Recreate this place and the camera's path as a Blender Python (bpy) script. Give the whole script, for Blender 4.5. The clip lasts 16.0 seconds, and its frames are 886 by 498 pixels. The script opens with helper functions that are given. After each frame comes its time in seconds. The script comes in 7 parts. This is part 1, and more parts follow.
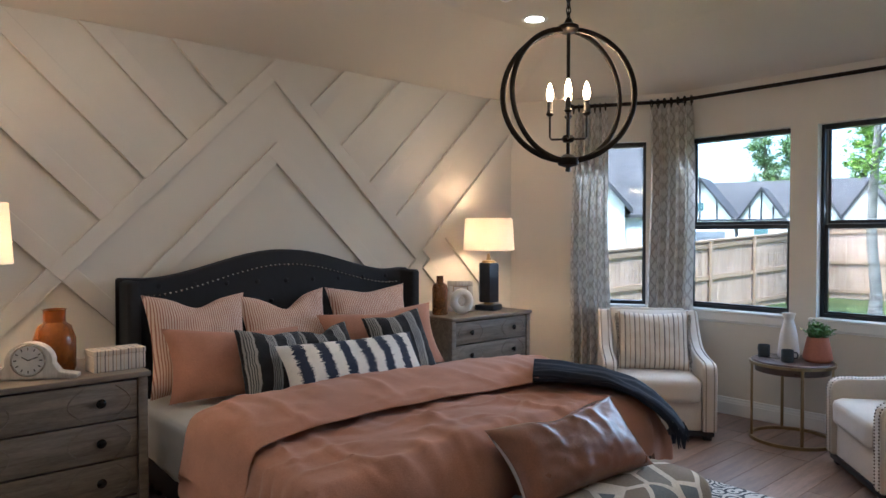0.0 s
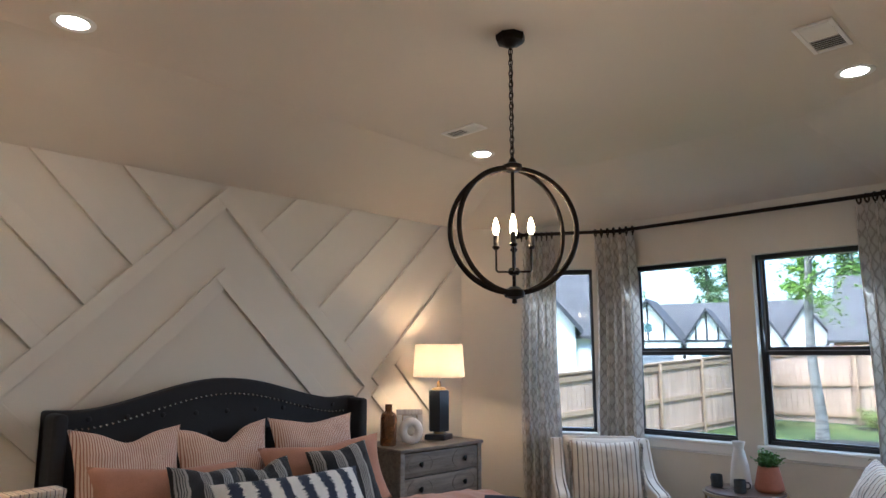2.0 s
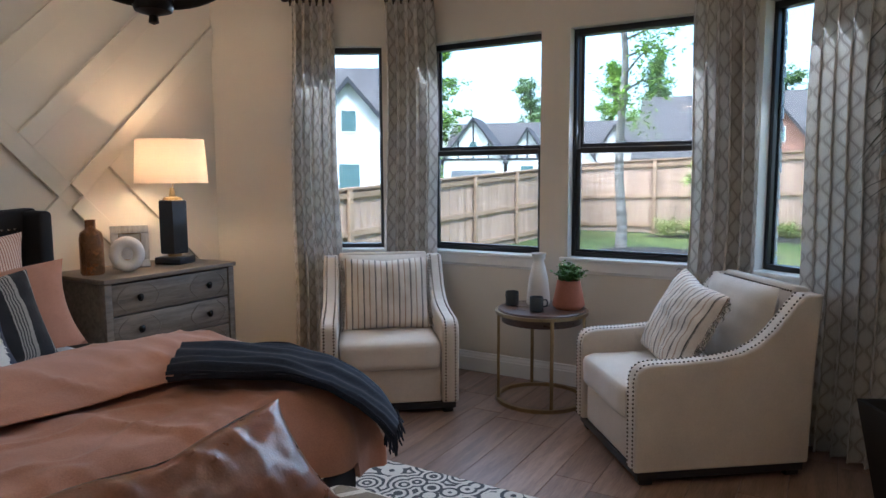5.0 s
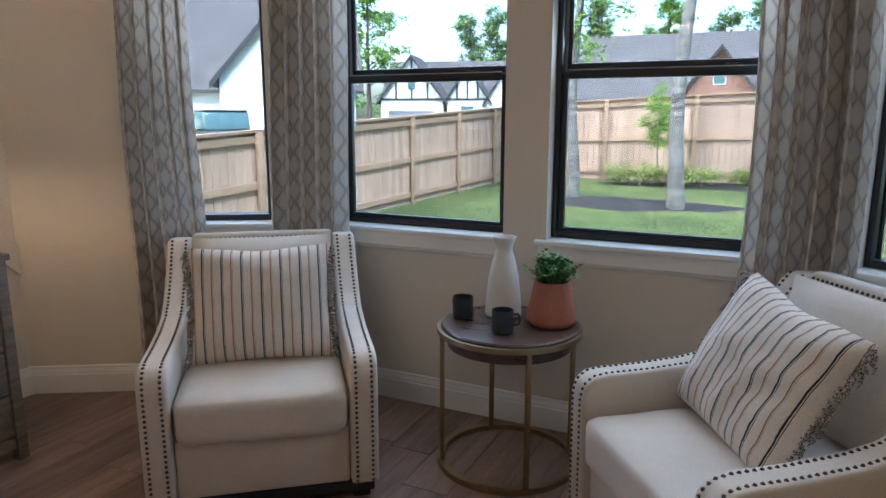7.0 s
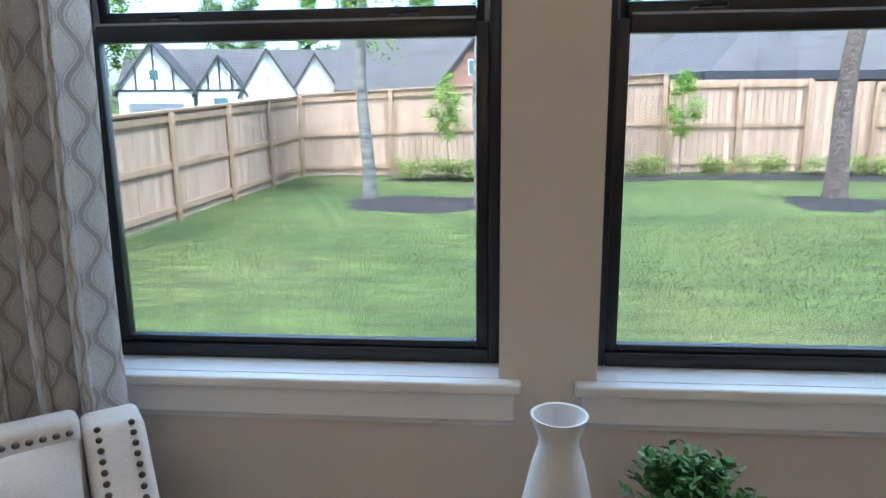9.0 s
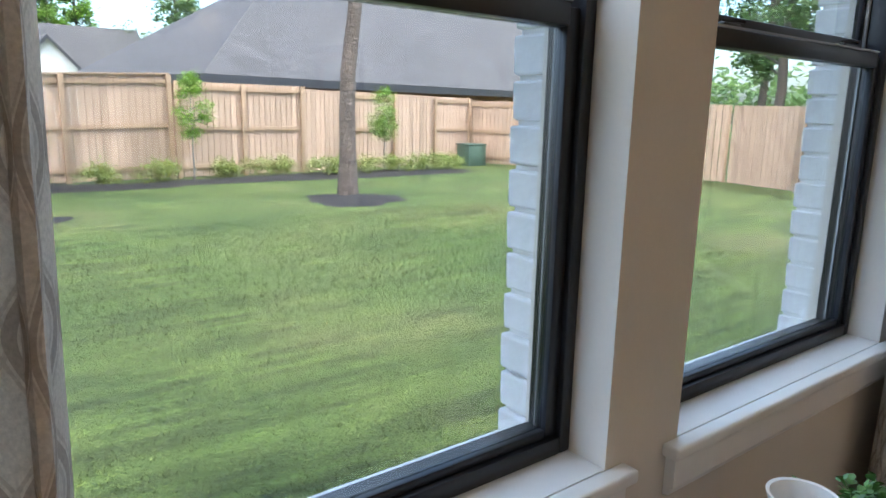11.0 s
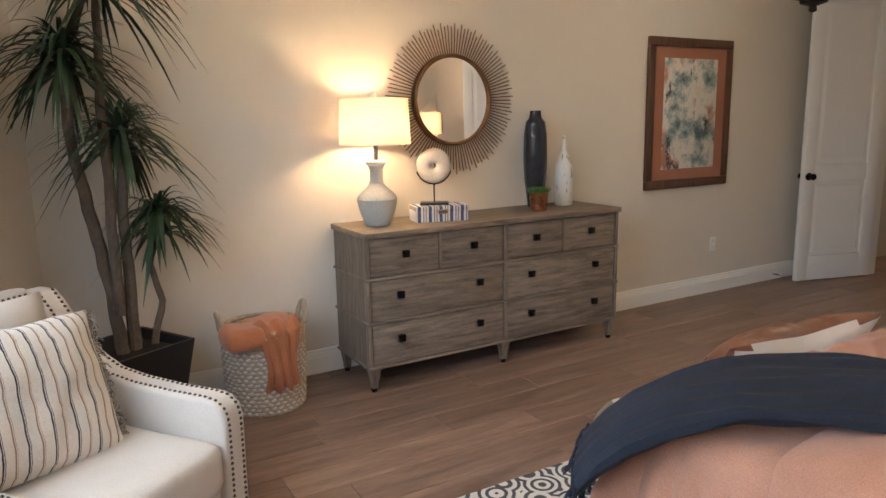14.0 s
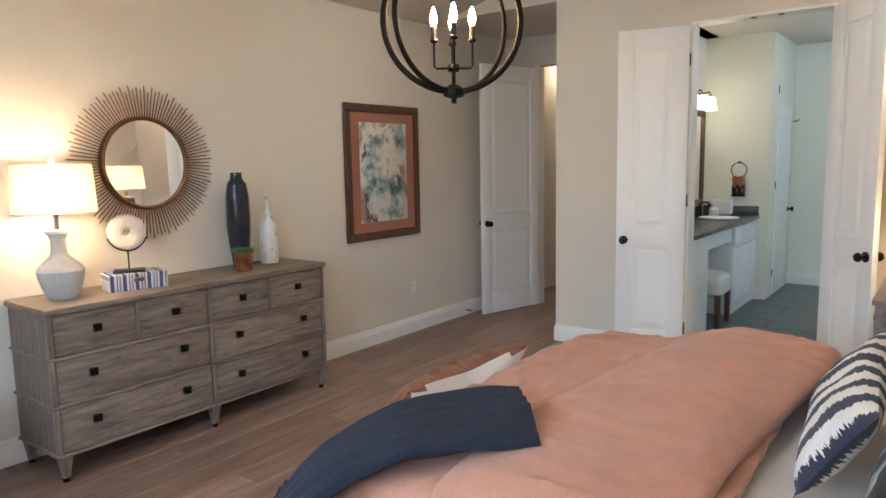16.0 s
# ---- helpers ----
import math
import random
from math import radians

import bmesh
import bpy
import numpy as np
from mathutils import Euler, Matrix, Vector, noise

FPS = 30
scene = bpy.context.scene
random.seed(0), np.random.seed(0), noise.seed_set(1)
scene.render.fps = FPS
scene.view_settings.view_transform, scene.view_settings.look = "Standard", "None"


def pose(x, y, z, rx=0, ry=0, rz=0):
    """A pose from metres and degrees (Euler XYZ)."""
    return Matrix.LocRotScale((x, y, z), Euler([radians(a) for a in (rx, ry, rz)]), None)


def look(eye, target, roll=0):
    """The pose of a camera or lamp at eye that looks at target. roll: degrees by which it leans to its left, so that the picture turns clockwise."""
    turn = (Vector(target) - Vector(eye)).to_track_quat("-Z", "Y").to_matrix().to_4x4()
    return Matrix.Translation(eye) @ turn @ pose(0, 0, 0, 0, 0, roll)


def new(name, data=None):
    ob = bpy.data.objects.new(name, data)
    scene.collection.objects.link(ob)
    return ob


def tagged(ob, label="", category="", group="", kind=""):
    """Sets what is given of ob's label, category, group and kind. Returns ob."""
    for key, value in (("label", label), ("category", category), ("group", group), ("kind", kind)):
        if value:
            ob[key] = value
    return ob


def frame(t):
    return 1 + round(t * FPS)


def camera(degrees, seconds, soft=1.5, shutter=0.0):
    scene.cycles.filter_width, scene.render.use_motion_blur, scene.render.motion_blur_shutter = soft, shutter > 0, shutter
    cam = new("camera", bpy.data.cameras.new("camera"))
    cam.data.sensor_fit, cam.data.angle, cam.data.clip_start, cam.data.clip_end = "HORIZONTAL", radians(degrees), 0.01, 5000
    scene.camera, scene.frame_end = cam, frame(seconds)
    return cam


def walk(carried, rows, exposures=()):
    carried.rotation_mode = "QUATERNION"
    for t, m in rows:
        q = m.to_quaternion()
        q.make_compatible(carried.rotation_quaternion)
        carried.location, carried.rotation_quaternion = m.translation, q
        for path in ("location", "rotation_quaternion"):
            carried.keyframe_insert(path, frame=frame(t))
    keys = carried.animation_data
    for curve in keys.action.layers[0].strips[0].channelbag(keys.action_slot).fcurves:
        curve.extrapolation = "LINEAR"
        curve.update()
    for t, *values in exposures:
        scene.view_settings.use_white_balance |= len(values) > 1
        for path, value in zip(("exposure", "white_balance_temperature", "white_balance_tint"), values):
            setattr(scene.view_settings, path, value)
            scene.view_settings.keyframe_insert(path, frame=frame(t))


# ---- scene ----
cam = camera(66.5, 16.0)
PATH = [
    (0, (4.348, -0.148, 1.474), (2.852, 1.18, 1.434), -0.0),
    (0.5, (4.353, -0.145, 1.495), (2.88, 1.206, 1.573), -0.0),
    (1, (4.353, -0.148, 1.513), (2.907, 1.223, 1.684), -0.0),
    (1.5, (4.364, -0.145, 1.522), (2.946, 1.239, 1.786), -0.0),
    (2, (4.365, -0.135, 1.524), (2.983, 1.276, 1.836), -0.0),
    (2.5, (4.347, -0.107, 1.509), (3.006, 1.343, 1.828), -0.1),
    (3, (4.273, 0.0, 1.469), (2.984, 1.497, 1.783), -0.0),
    (3.5, (4.156, 0.215, 1.413), (2.956, 1.808, 1.559), -0.2),
    (4, (4.082, 0.437, 1.377), (2.98, 2.106, 1.361), -0.2),
    (4.2, (4.054, 0.565, 1.367), (2.989, 2.257, 1.305), -0.2),
    (6.3, (3.543, 2.023, 1.444), (2.6, 3.752, 1.098), 0.0),
    (6.5, (3.446, 2.152, 1.387), (2.54, 3.902, 1.043), 0.3),
    (7, (3.234, 2.549, 1.375), (2.398, 4.324, 0.988), 0.1),
    (7.5, (3.08, 3.003, 1.314), (2.305, 4.81, 0.949), -0.3),
    (8, (2.816, 3.372, 1.371), (2.204, 5.232, 0.967), -0.4),
    (8.5, (2.513, 3.71, 1.389), (2.107, 5.625, 0.977), -0.5),
    (9, (2.233, 4.022, 1.396), (2.053, 5.97, 0.981), -0.6),
    (9.2, (2.125, 4.119, 1.404), (2.051, 6.074, 0.99), -0.6),
    (11.3, (1.358, 4.715, 1.406), (2.737, 6.109, 1.012), 0.7),
    (11.5, (1.329, 4.708, 1.418), (2.818, 5.986, 1.029), 0.1),
    (12, (1.291, 4.719, 1.411), (3.069, 5.561, 1.053), -0.4),
    (12.5, (1.243, 4.663, 1.404), (3.172, 5.051, 1.049), -0.7),
    (13, (1.185, 4.603, 1.375), (3.153, 4.596, 1.02), -1.0),
    (13.5, (1.148, 4.547, 1.364), (3.04, 4.005, 1.009), -1.0),
    (14, (1.081, 4.488, 1.403), (2.785, 3.506, 1.037), -1.1),
    (14.5, (1.009, 4.481, 1.432), (2.534, 3.24, 1.063), -1.1),
    (15, (0.929, 4.474, 1.464), (2.256, 3.024, 1.096), -1.2),
    (15.5, (0.887, 4.473, 1.478), (2.106, 2.923, 1.141), -1.3),
    (16, (0.859, 4.498, 1.511), (2.052, 2.913, 1.256), -1.1),
]
EXPOSURES = [(0, 4.5, 4950, 8), (4.2, 4.25, 5000, 9), (6.5, 4.15, 5200, 10), (8, 4.15, 5050, 7), (9, 4.3, 5100, 7), (11.5, 3.95, 5700, 10), (12.5, 4.1, 5850, 12), (13.5, 4.62, 6250, 12), (14.2, 5.05, 5750, 10), (15, 5.18, 5350, 8), (16, 5.25, 5350, 7)]
walk(cam, [(t, look(eye, target, roll)) for t, eye, target, roll in PATH], EXPOSURES)

# ---- world, sun, lamps ----
SKY, SUN = 0.15, 1.5
LAMP_W, CEIL_W, BULB_W, BATH_W, SKY_W = 0.34, 0.15, 0.08, 0.08, 0.60
world = bpy.data.worlds.new("world")
scene.world = world
world.use_nodes = True
wn = world.node_tree.nodes
sky = wn.new("ShaderNodeTexSky")
sky.sky_type, sky.sun_disc = "NISHITA", False
sky.sun_elevation, sky.sun_rotation = radians(53), radians(229)
sky.air_density, sky.dust_density, sky.ozone_density = 1.0, 4.0, 1.0
wn["Background"].inputs["Strength"].default_value = SKY
world.node_tree.links.new(sky.outputs[0], wn["Background"].inputs["Color"])
sun_data = bpy.data.lights.new("sun", "SUN")
sun_data.energy, sun_data.angle, sun_data.color = SUN, radians(14), (1.0, 0.96, 0.9)
new("sun", sun_data).matrix_world = look((14, -12, 25), (0, 0, 0))


def lamp_at(name, place, watts, colour, radius=0.03, kind="POINT", target=None, spread=150):
    data = bpy.data.lights.new(name, kind)
    data.energy, data.color = watts, colour
    if kind == "SPOT":
        data.spot_size, data.spot_blend, data.shadow_soft_size = radians(spread), 0.6, radius
    elif kind == "POINT":
        data.shadow_soft_size = radius
    ob = new(name, data)
    ob.matrix_world = look(place, target) if target else Matrix.Translation(place)
    return ob


def window_light(name, p0, p1, a, b, watts):
    """An added area lamp that boosts the sky's light in a window's opening, from a to b along the wall p0 to p1."""
    d = Vector((p1[0] - p0[0], p1[1] - p0[1], 0)).normalized()
    n = Vector((-d.y, d.x, 0))
    c = Vector((p0[0], p0[1], 1.60)) + d * (a + b) / 2 + n * 0.165
    data = bpy.data.lights.new(name, "AREA")
    data.shape, data.size, data.size_y = "RECTANGLE", b - a - 0.06, 1.35
    data.energy, data.color = watts, (0.93, 0.98, 1.0)
    ob = new(name, data)
    data.spread = radians(128)
    ob.matrix_world = look(c, c - n * 2 - Vector((0, 0, 1.3)))
    return ob


WARM = (1.0, 0.64, 0.33)
WARMER = (1.0, 0.53, 0.22)


# ---- shapes ----
def link(name, bm, material, parent=None, smooth=True):
    me = bpy.data.meshes.new(name)
    bm.normal_update()
    bm.to_mesh(me)
    bm.free()
    if smooth:
        me.set_sharp_from_angle(angle=radians(38))
        me.polygons.foreach_set("use_smooth", [True] * len(me.polygons))
    else:
        me.polygons.foreach_set("use_smooth", [False] * len(me.polygons))
    me.materials.append(material)
    ob = new(name, me)
    if parent:
        ob.parent = parent
    return ob


def part(name, bm, material, parent, label="", smooth=True):
    ob = link(name, bm, material, parent, smooth)
    return tagged(ob, label)


def thing(name, m, label, category, group="", kind=""):
    ob = new(name)
    ob.empty_display_size = 0.1
    ob.matrix_world = m
    return tagged(ob, label, category, group, kind)


def solid(name, bm, material, label, category, m=None, group="", kind="", smooth=True):
    ob = link(name, bm, material, None, smooth)
    if m:
        ob.matrix_world = m
    return tagged(ob, label, category, group, kind)


def structure(name, bm, material, label="", smooth=False):
    return solid(name, bm, material, label or name.replace("_", " "), "structure", kind="structure", smooth=smooth)


def add_box(bm, lo, hi, bevel=0.0, seg=2):
    lo, hi = Vector(lo), Vector(hi)
    made = bmesh.ops.create_cube(bm, size=1)["verts"]
    bmesh.ops.transform(bm, matrix=Matrix.LocRotScale((lo + hi) / 2, None, hi - lo), verts=made)
    if bevel:
        edges = list({e for v in made for e in v.link_edges})
        bmesh.ops.bevel(bm, geom=edges, offset=bevel, segments=seg, profile=0.5, affect="EDGES")
    return bm


def box(lo, hi, bevel=0.0, seg=2):
    return add_box(bmesh.new(), lo, hi, bevel, seg)


def add_prism(bm, loop, depth):
    """A closed loop of points, thickened along the vector depth."""
    low = [bm.verts.new(Vector(p)) for p in loop]
    high = [bm.verts.new(Vector(p) + Vector(depth)) for p in loop]
    n = len(loop)
    faces = [bm.faces.new(low[::-1]), bm.faces.new(high)]
    for i in range(n):
        faces.append(bm.faces.new((low[i], low[(i + 1) % n], high[(i + 1) % n], high[i])))
    bmesh.ops.recalc_face_normals(bm, faces=faces)
    return bm


def prism(loop, depth, bevel=0.0, seg=2):
    bm = add_prism(bmesh.new(), loop, depth)
    if bevel:
        bmesh.ops.bevel(bm, geom=list(bm.edges), offset=bevel, segments=seg, profile=0.5, affect="EDGES")
    return bm


def add_lathe(bm, profile, seg=32, centre=(0, 0, 0), wobble=None):
    """profile: (radius, height) from bottom to top, turned round z."""
    c = Vector(centre)
    rings = []
    for r, z in profile:
        if r < 1e-5:
            rings.append([bm.verts.new(c + Vector((0, 0, z)))])
        else:
            rings.append([bm.verts.new(c + Vector((r * math.cos(a), r * math.sin(a), z)) * 1.0) for a in (2 * math.pi * k / seg for k in range(seg))])
    for a, b in zip(rings, rings[1:]):
        for k in range(seg):
            j = (k + 1) % seg
            if len(a) == 1 and len(b) == 1:
                continue
            if len(a) == 1:
                bm.faces.new((a[0], b[j], b[k]))
            elif len(b) == 1:
                bm.faces.new((a[k], a[j], b[0]))
            else:
                bm.faces.new((a[k], a[j], b[j], b[k]))
    return bm


def lathe(profile, seg=32, centre=(0, 0, 0)):
    bm = add_lathe(bmesh.new(), profile, seg, centre)
    bmesh.ops.recalc_face_normals(bm, faces=list(bm.faces))
    return bm


def add_tube(bm, points, radius, seg=8, closed=False, flat=1.0):
    """A round bar through points; radius may be a list."""
    pts = [Vector(p) for p in points]
    n = len(pts)
    radii = radius if isinstance(radius, (list, tuple)) else [radius] * n
    rings = []
    up = Vector((0, 0, 1))
    side = None
    for i, p in enumerate(pts):
        ahead = pts[(i + 1) % n] if closed or i < n - 1 else p
        behind = pts[i - 1] if closed or i > 0 else p
        d = (ahead - behind).normalized()
        if side is None:
            side = d.cross(up if abs(d.z) < 0.9 else Vector((1, 0, 0))).normalized()
        else:
            side = (side - d * side.dot(d)).normalized()
        other = d.cross(side).normalized()
        rings.append([bm.verts.new(p + (side * math.cos(a) * flat + other * math.sin(a)) * radii[i]) for a in (2 * math.pi * k / seg for k in range(seg))])
    pairs = list(zip(rings, rings[1:])) + ([(rings[-1], rings[0])] if closed else [])
    faces = []
    for a, b in pairs:
        for k in range(seg):
            faces.append(bm.faces.new((a[k], a[(k + 1) % seg], b[(k + 1) % seg], b[k])))
    if not closed:
        faces += [bm.faces.new(rings[0][::-1]), bm.faces.new(rings[-1])]
    bmesh.ops.recalc_face_normals(bm, faces=faces)
    return bm


def tube(points, radius, seg=8, closed=False, flat=1.0):
    return add_tube(bmesh.new(), points, radius, seg, closed, flat)


def ring(centre, r, axis="z", n=40, squash=1.0):
    c = Vector(centre)
    turn = {"z": ((1, 0, 0), (0, 1, 0)), "x": ((0, 1, 0), (0, 0, 1)), "y": ((1, 0, 0), (0, 0, 1))}[axis]
    a, b = Vector(turn[0]), Vector(turn[1])
    return [c + a * r * math.cos(2 * math.pi * k / n) + b * r * squash * math.sin(2 * math.pi * k / n) for k in range(n)]


def sheet(fn, nu, nv, thick=0.0, closed_u=False):
    """A grid of points fn(u, v), u and v from 0 to 1, with UV; thick gives it a back."""
    bm = bmesh.new()
    layer = bm.loops.layers.uv.new("UVMap")
    grid = [[bm.verts.new(fn(i / nu, j / nv)) for j in range(nv + 1)] for i in range(nu + (0 if closed_u else 1))]
    m = len(grid)
    for i in range(nu):
        for j in range(nv):
            f = bm.faces.new((grid[i][j], grid[(i + 1) % m][j], grid[(i + 1) % m][j + 1], grid[i][j + 1]))
            for loop, (a, b) in zip(f.loops, ((i, j), (i + 1, j), (i + 1, j + 1), (i, j + 1))):
                loop[layer].uv = (a / nu, b / nv)
    if thick:
        bmesh.ops.recalc_face_normals(bm, faces=list(bm.faces))
        bmesh.ops.solidify(bm, geom=list(bm.faces), thickness=thick)
    return bm


def bumps(p, scale, size, seed=0.0):
    return noise.noise(Vector((p[0] * scale + seed, p[1] * scale - seed, p[2] * scale + 3.1 * seed))) * size


def cushion(w, h, t, seed=1.0, sag=0.0, n=18, corner=0.06):
    """A stuffed pillow, w wide (x), h tall (z), t thick (y), standing on z = 0."""
    def side(s):
        def fn(u, v):
            a, b = 2 * u - 1, 2 * v - 1
            fat = max(0.0, (1 - abs(a) ** 2.6)) ** 0.55 * max(0.0, (1 - abs(b) ** 2.6)) ** 0.55
            pull = 1 - corner * (1 - abs(b) ** 2) * abs(a) ** 3
            pull2 = 1 - corner * (1 - abs(a) ** 2) * abs(b) ** 3
            dent = sag * h * math.exp(-(a / 0.35) ** 2) * max(0, b) ** 2
            p = Vector((a * pull * w / 2, s * fat * t / 2, (b * pull2 + 1) * h / 2 - dent))
            k = bumps(p, 7 / max(w, h), 0.018 * fat, seed) + bumps(p, 18 / max(w, h), 0.007 * fat, seed + 5)
            p.y += s * k
            return p
        return fn
    bm = bmesh.new()
    layer = bm.loops.layers.uv.new("UVMap")
    for s in (-1, 1):
        fn = side(s)
        grid = [[bm.verts.new(fn(i / n, j / n)) for j in range(n + 1)] for i in range(n + 1)]
        for i in range(n):
            for j in range(n):
                f = bm.faces.new((grid[i][j], grid[i + 1][j], grid[i + 1][j + 1], grid[i][j + 1]))
                for loop, (a, b) in zip(f.loops, ((i, j), (i + 1, j), (i + 1, j + 1), (i, j + 1))):
                    loop[layer].uv = (a / n, b / n)
    bmesh.ops.remove_doubles(bm, verts=list(bm.verts), dist=1e-4)
    bmesh.ops.recalc_face_normals(bm, faces=list(bm.faces))
    return bm


# ---- materials ----
class Mat:
    """A small builder of node materials."""
    def __init__(self, name):
        self.m = bpy.data.materials.new(name)
        self.m.use_nodes = True
        self.t = self.m.node_tree
        self.b = self.t.nodes["Principled BSDF"]
        self.tc = self.t.nodes.new("ShaderNodeTexCoord")

    def node(self, kind, **kw):
        n = self.t.nodes.new("ShaderNode" + kind)
        for k, v in kw.items():
            setattr(n, k, v)
        return n

    def put(self, a, b):
        self.t.links.new(a, b)

    def value(self, socket, v):
        if hasattr(v, "is_output"):
            self.put(v, socket)
        else:
            socket.default_value = v

    def math(self, op, a, b=0.0, c=0.0):
        n = self.node("Math", operation=op)
        for s, v in zip(n.inputs, (a, b, c)):
            self.value(s, v)
        return n.outputs[0]

    def noise(self, scale, detail=4.0, rough=0.55, stretch=(1, 1, 1), coord="Object"):
        mp = self.node("Mapping")
        self.put(self.tc.outputs[coord], mp.inputs[0])
        mp.inputs["Scale"].default_value = stretch
        n = self.node("TexNoise")
        n.inputs["Scale"].default_value, n.inputs["Detail"].default_value, n.inputs["Roughness"].default_value = scale, detail, rough
        self.put(mp.outputs[0], n.inputs["Vector"])
        return n.outputs[0]

    def axis(self, which, coord="Object"):
        n = self.node("SeparateXYZ")
        self.put(self.tc.outputs[coord], n.inputs[0])
        return n.outputs["XYZ".index(which)]

    def ramp(self, fac, *stops):
        n = self.node("ValToRGB")
        el = n.color_ramp.elements
        while len(el) < len(stops):
            el.new(0.5)
        for e, (p, c) in zip(el, stops):
            e.position, e.color = p, (*c, 1)
        self.put(fac, n.inputs[0])
        return n.outputs[0]

    def mix(self, fac, a, b, blend="MIX"):
        n = self.node("Mix", data_type="RGBA", blend_type=blend)
        self.value(n.inputs[0], fac)
        for s, v in ((n.inputs[6], a), (n.inputs[7], b)):
            self.value(s, v if hasattr(v, "is_output") else (*v, 1))
        return n.outputs[2]

    def vary(self, colour, scale, amount, detail=5.0, stretch=(1, 1, 1)):
        """colour made lighter and darker by a noise of that scale."""
        f = self.noise(scale, detail, 0.6, stretch)
        lo = tuple(max(0, c * (1 - amount)) for c in (1, 1, 1))
        k = self.ramp(f, (0.3, lo), (0.7, (1 + amount * 0.6,) * 3))
        return self.mix(1.0, colour, k, "MULTIPLY")

    def bump(self, height, strength, distance=0.005, after=None):
        n = self.node("Bump")
        n.inputs["Strength"].default_value, n.inputs["Distance"].default_value = strength, distance
        self.put(height, n.inputs["Height"])
        if after:
            self.put(after, n.inputs["Normal"])
        self.put(n.outputs[0], self.b.inputs["Normal"])
        return n.outputs[0]

    def set(self, colour=None, rough=None, metal=None, **more):
        for key, v in (("Base Color", colour), ("Roughness", rough), ("Metallic", metal), *more.items()):
            if v is None:
                continue
            key = key.replace("_", " ")
            if isinstance(v, tuple) and len(v) == 3:
                v = (*v, 1)
            self.value(self.b.inputs[key], v)
        return self.m


def plain(name, colour, rough=0.5, metal=0.0, scale=6.0, amount=0.08, fine=60.0, bump=0.1, depth=0.002, **more):
    m = Mat(name)
    c = m.vary(m.vary(colour, scale, amount), fine, amount * 0.7)
    m.bump(m.noise(fine, 3), bump, depth)
    r = m.math("MULTIPLY_ADD", m.noise(scale * 2), 0.16, rough - 0.08)
    return m.set(c, r, metal, **more)


def emitter(name, colour, strength):
    m = Mat(name)
    m.set((0.8, 0.8, 0.8), 0.4)
    m.b.inputs["Emission Color"].default_value = (*colour, 1)
    m.b.inputs["Emission Strength"].default_value = strength
    return m.m


def fabric(name, colour, rough=0.95, weave=900.0, amount=0.1, bump=0.25, sheen=0.15):
    m = Mat(name)
    c = m.vary(m.vary(colour, 5, amount), 240, amount * 1.2, 2)
    w1 = m.noise(weave, 1, 0.5, (1, 0.15, 0.15))
    w2 = m.noise(weave, 1, 0.5, (0.15, 0.15, 1))
    first = m.bump(m.math("ADD", w1, w2), bump, 0.0015)
    m.bump(m.noise(9, 3), 0.25, 0.012, first)
    return m.set(c, rough, 0.0, Sheen_Weight=sheen)


def stripes(name, ground, lines, period, axis="X", coord="Object", jag=0.0, jag_scale=120.0, bump=0.3):
    """Woven stripes: lines is a list of (start, end, colour) as parts of the period."""
    m = Mat(name)
    x = m.axis(axis, coord)
    if jag:
        x = m.math("ADD", x, m.math("MULTIPLY", m.math("SUBTRACT", m.noise(jag_scale, 1, 0.5, (0.05, 0.05, 1), coord), 0.5), jag))
    x = m.math("ADD", x, m.math("MULTIPLY", m.math("SUBTRACT", m.noise(14, 2, 0.5, (1, 1, 1), coord), 0.5), period * 0.06))
    f = m.math("FRACT", m.math("DIVIDE", x, period))
    c = m.vary(ground, 6, 0.1)
    for a, b, tint in lines:
        inside = m.math("MULTIPLY", m.math("GREATER_THAN", f, a), m.math("LESS_THAN", f, b))
        c = m.mix(inside, c, tint)
    c = m.vary(c, 300, 0.16, 2)
    m.bump(m.noise(500, 2), bump, 0.002)
    return m.set(c, 0.95, 0.0, Sheen_Weight=0.1)


wall_paint = plain("wall_paint", (0.70, 0.645, 0.56), 0.75, 0, 1.3, 0.025, 120, 0.12, 0.002)
ceiling_paint = plain("ceiling_paint", (0.68, 0.62, 0.53), 0.85, 0, 1.1, 0.02, 90, 0.2, 0.002)
trim_paint = plain("trim_paint", (0.84, 0.83, 0.80), 0.35, 0, 3, 0.02, 50, 0.05, 0.001)
door_paint = plain("door_paint", (0.84, 0.835, 0.82), 0.32, 0, 3, 0.02, 60, 0.05, 0.001)
black_frame = plain("black_frame", (0.012, 0.013, 0.016), 0.35, 0, 5, 0.2, 80, 0.05, 0.001)
black_iron = plain("black_iron", (0.018, 0.014, 0.011), 0.42, 0.8, 20, 0.3, 160, 0.25, 0.001)
knob_black = plain("knob_black", (0.012, 0.011, 0.010), 0.28, 0.7, 20, 0.2, 100, 0.05)
brass = plain("brass", (0.36, 0.27, 0.15), 0.34, 1.0, 12, 0.18, 90, 0.08, 0.001)
copper = plain("copper", (0.55, 0.24, 0.13), 0.28, 1.0, 8, 0.2, 30, 0.3, 0.003)
chrome = plain("chrome", (0.6, 0.58, 0.55), 0.2, 1.0, 12, 0.1, 90, 0.03)
mirror_glass = Mat("mirror_glass").set((0.92, 0.92, 0.92), 0.015, 1.0)


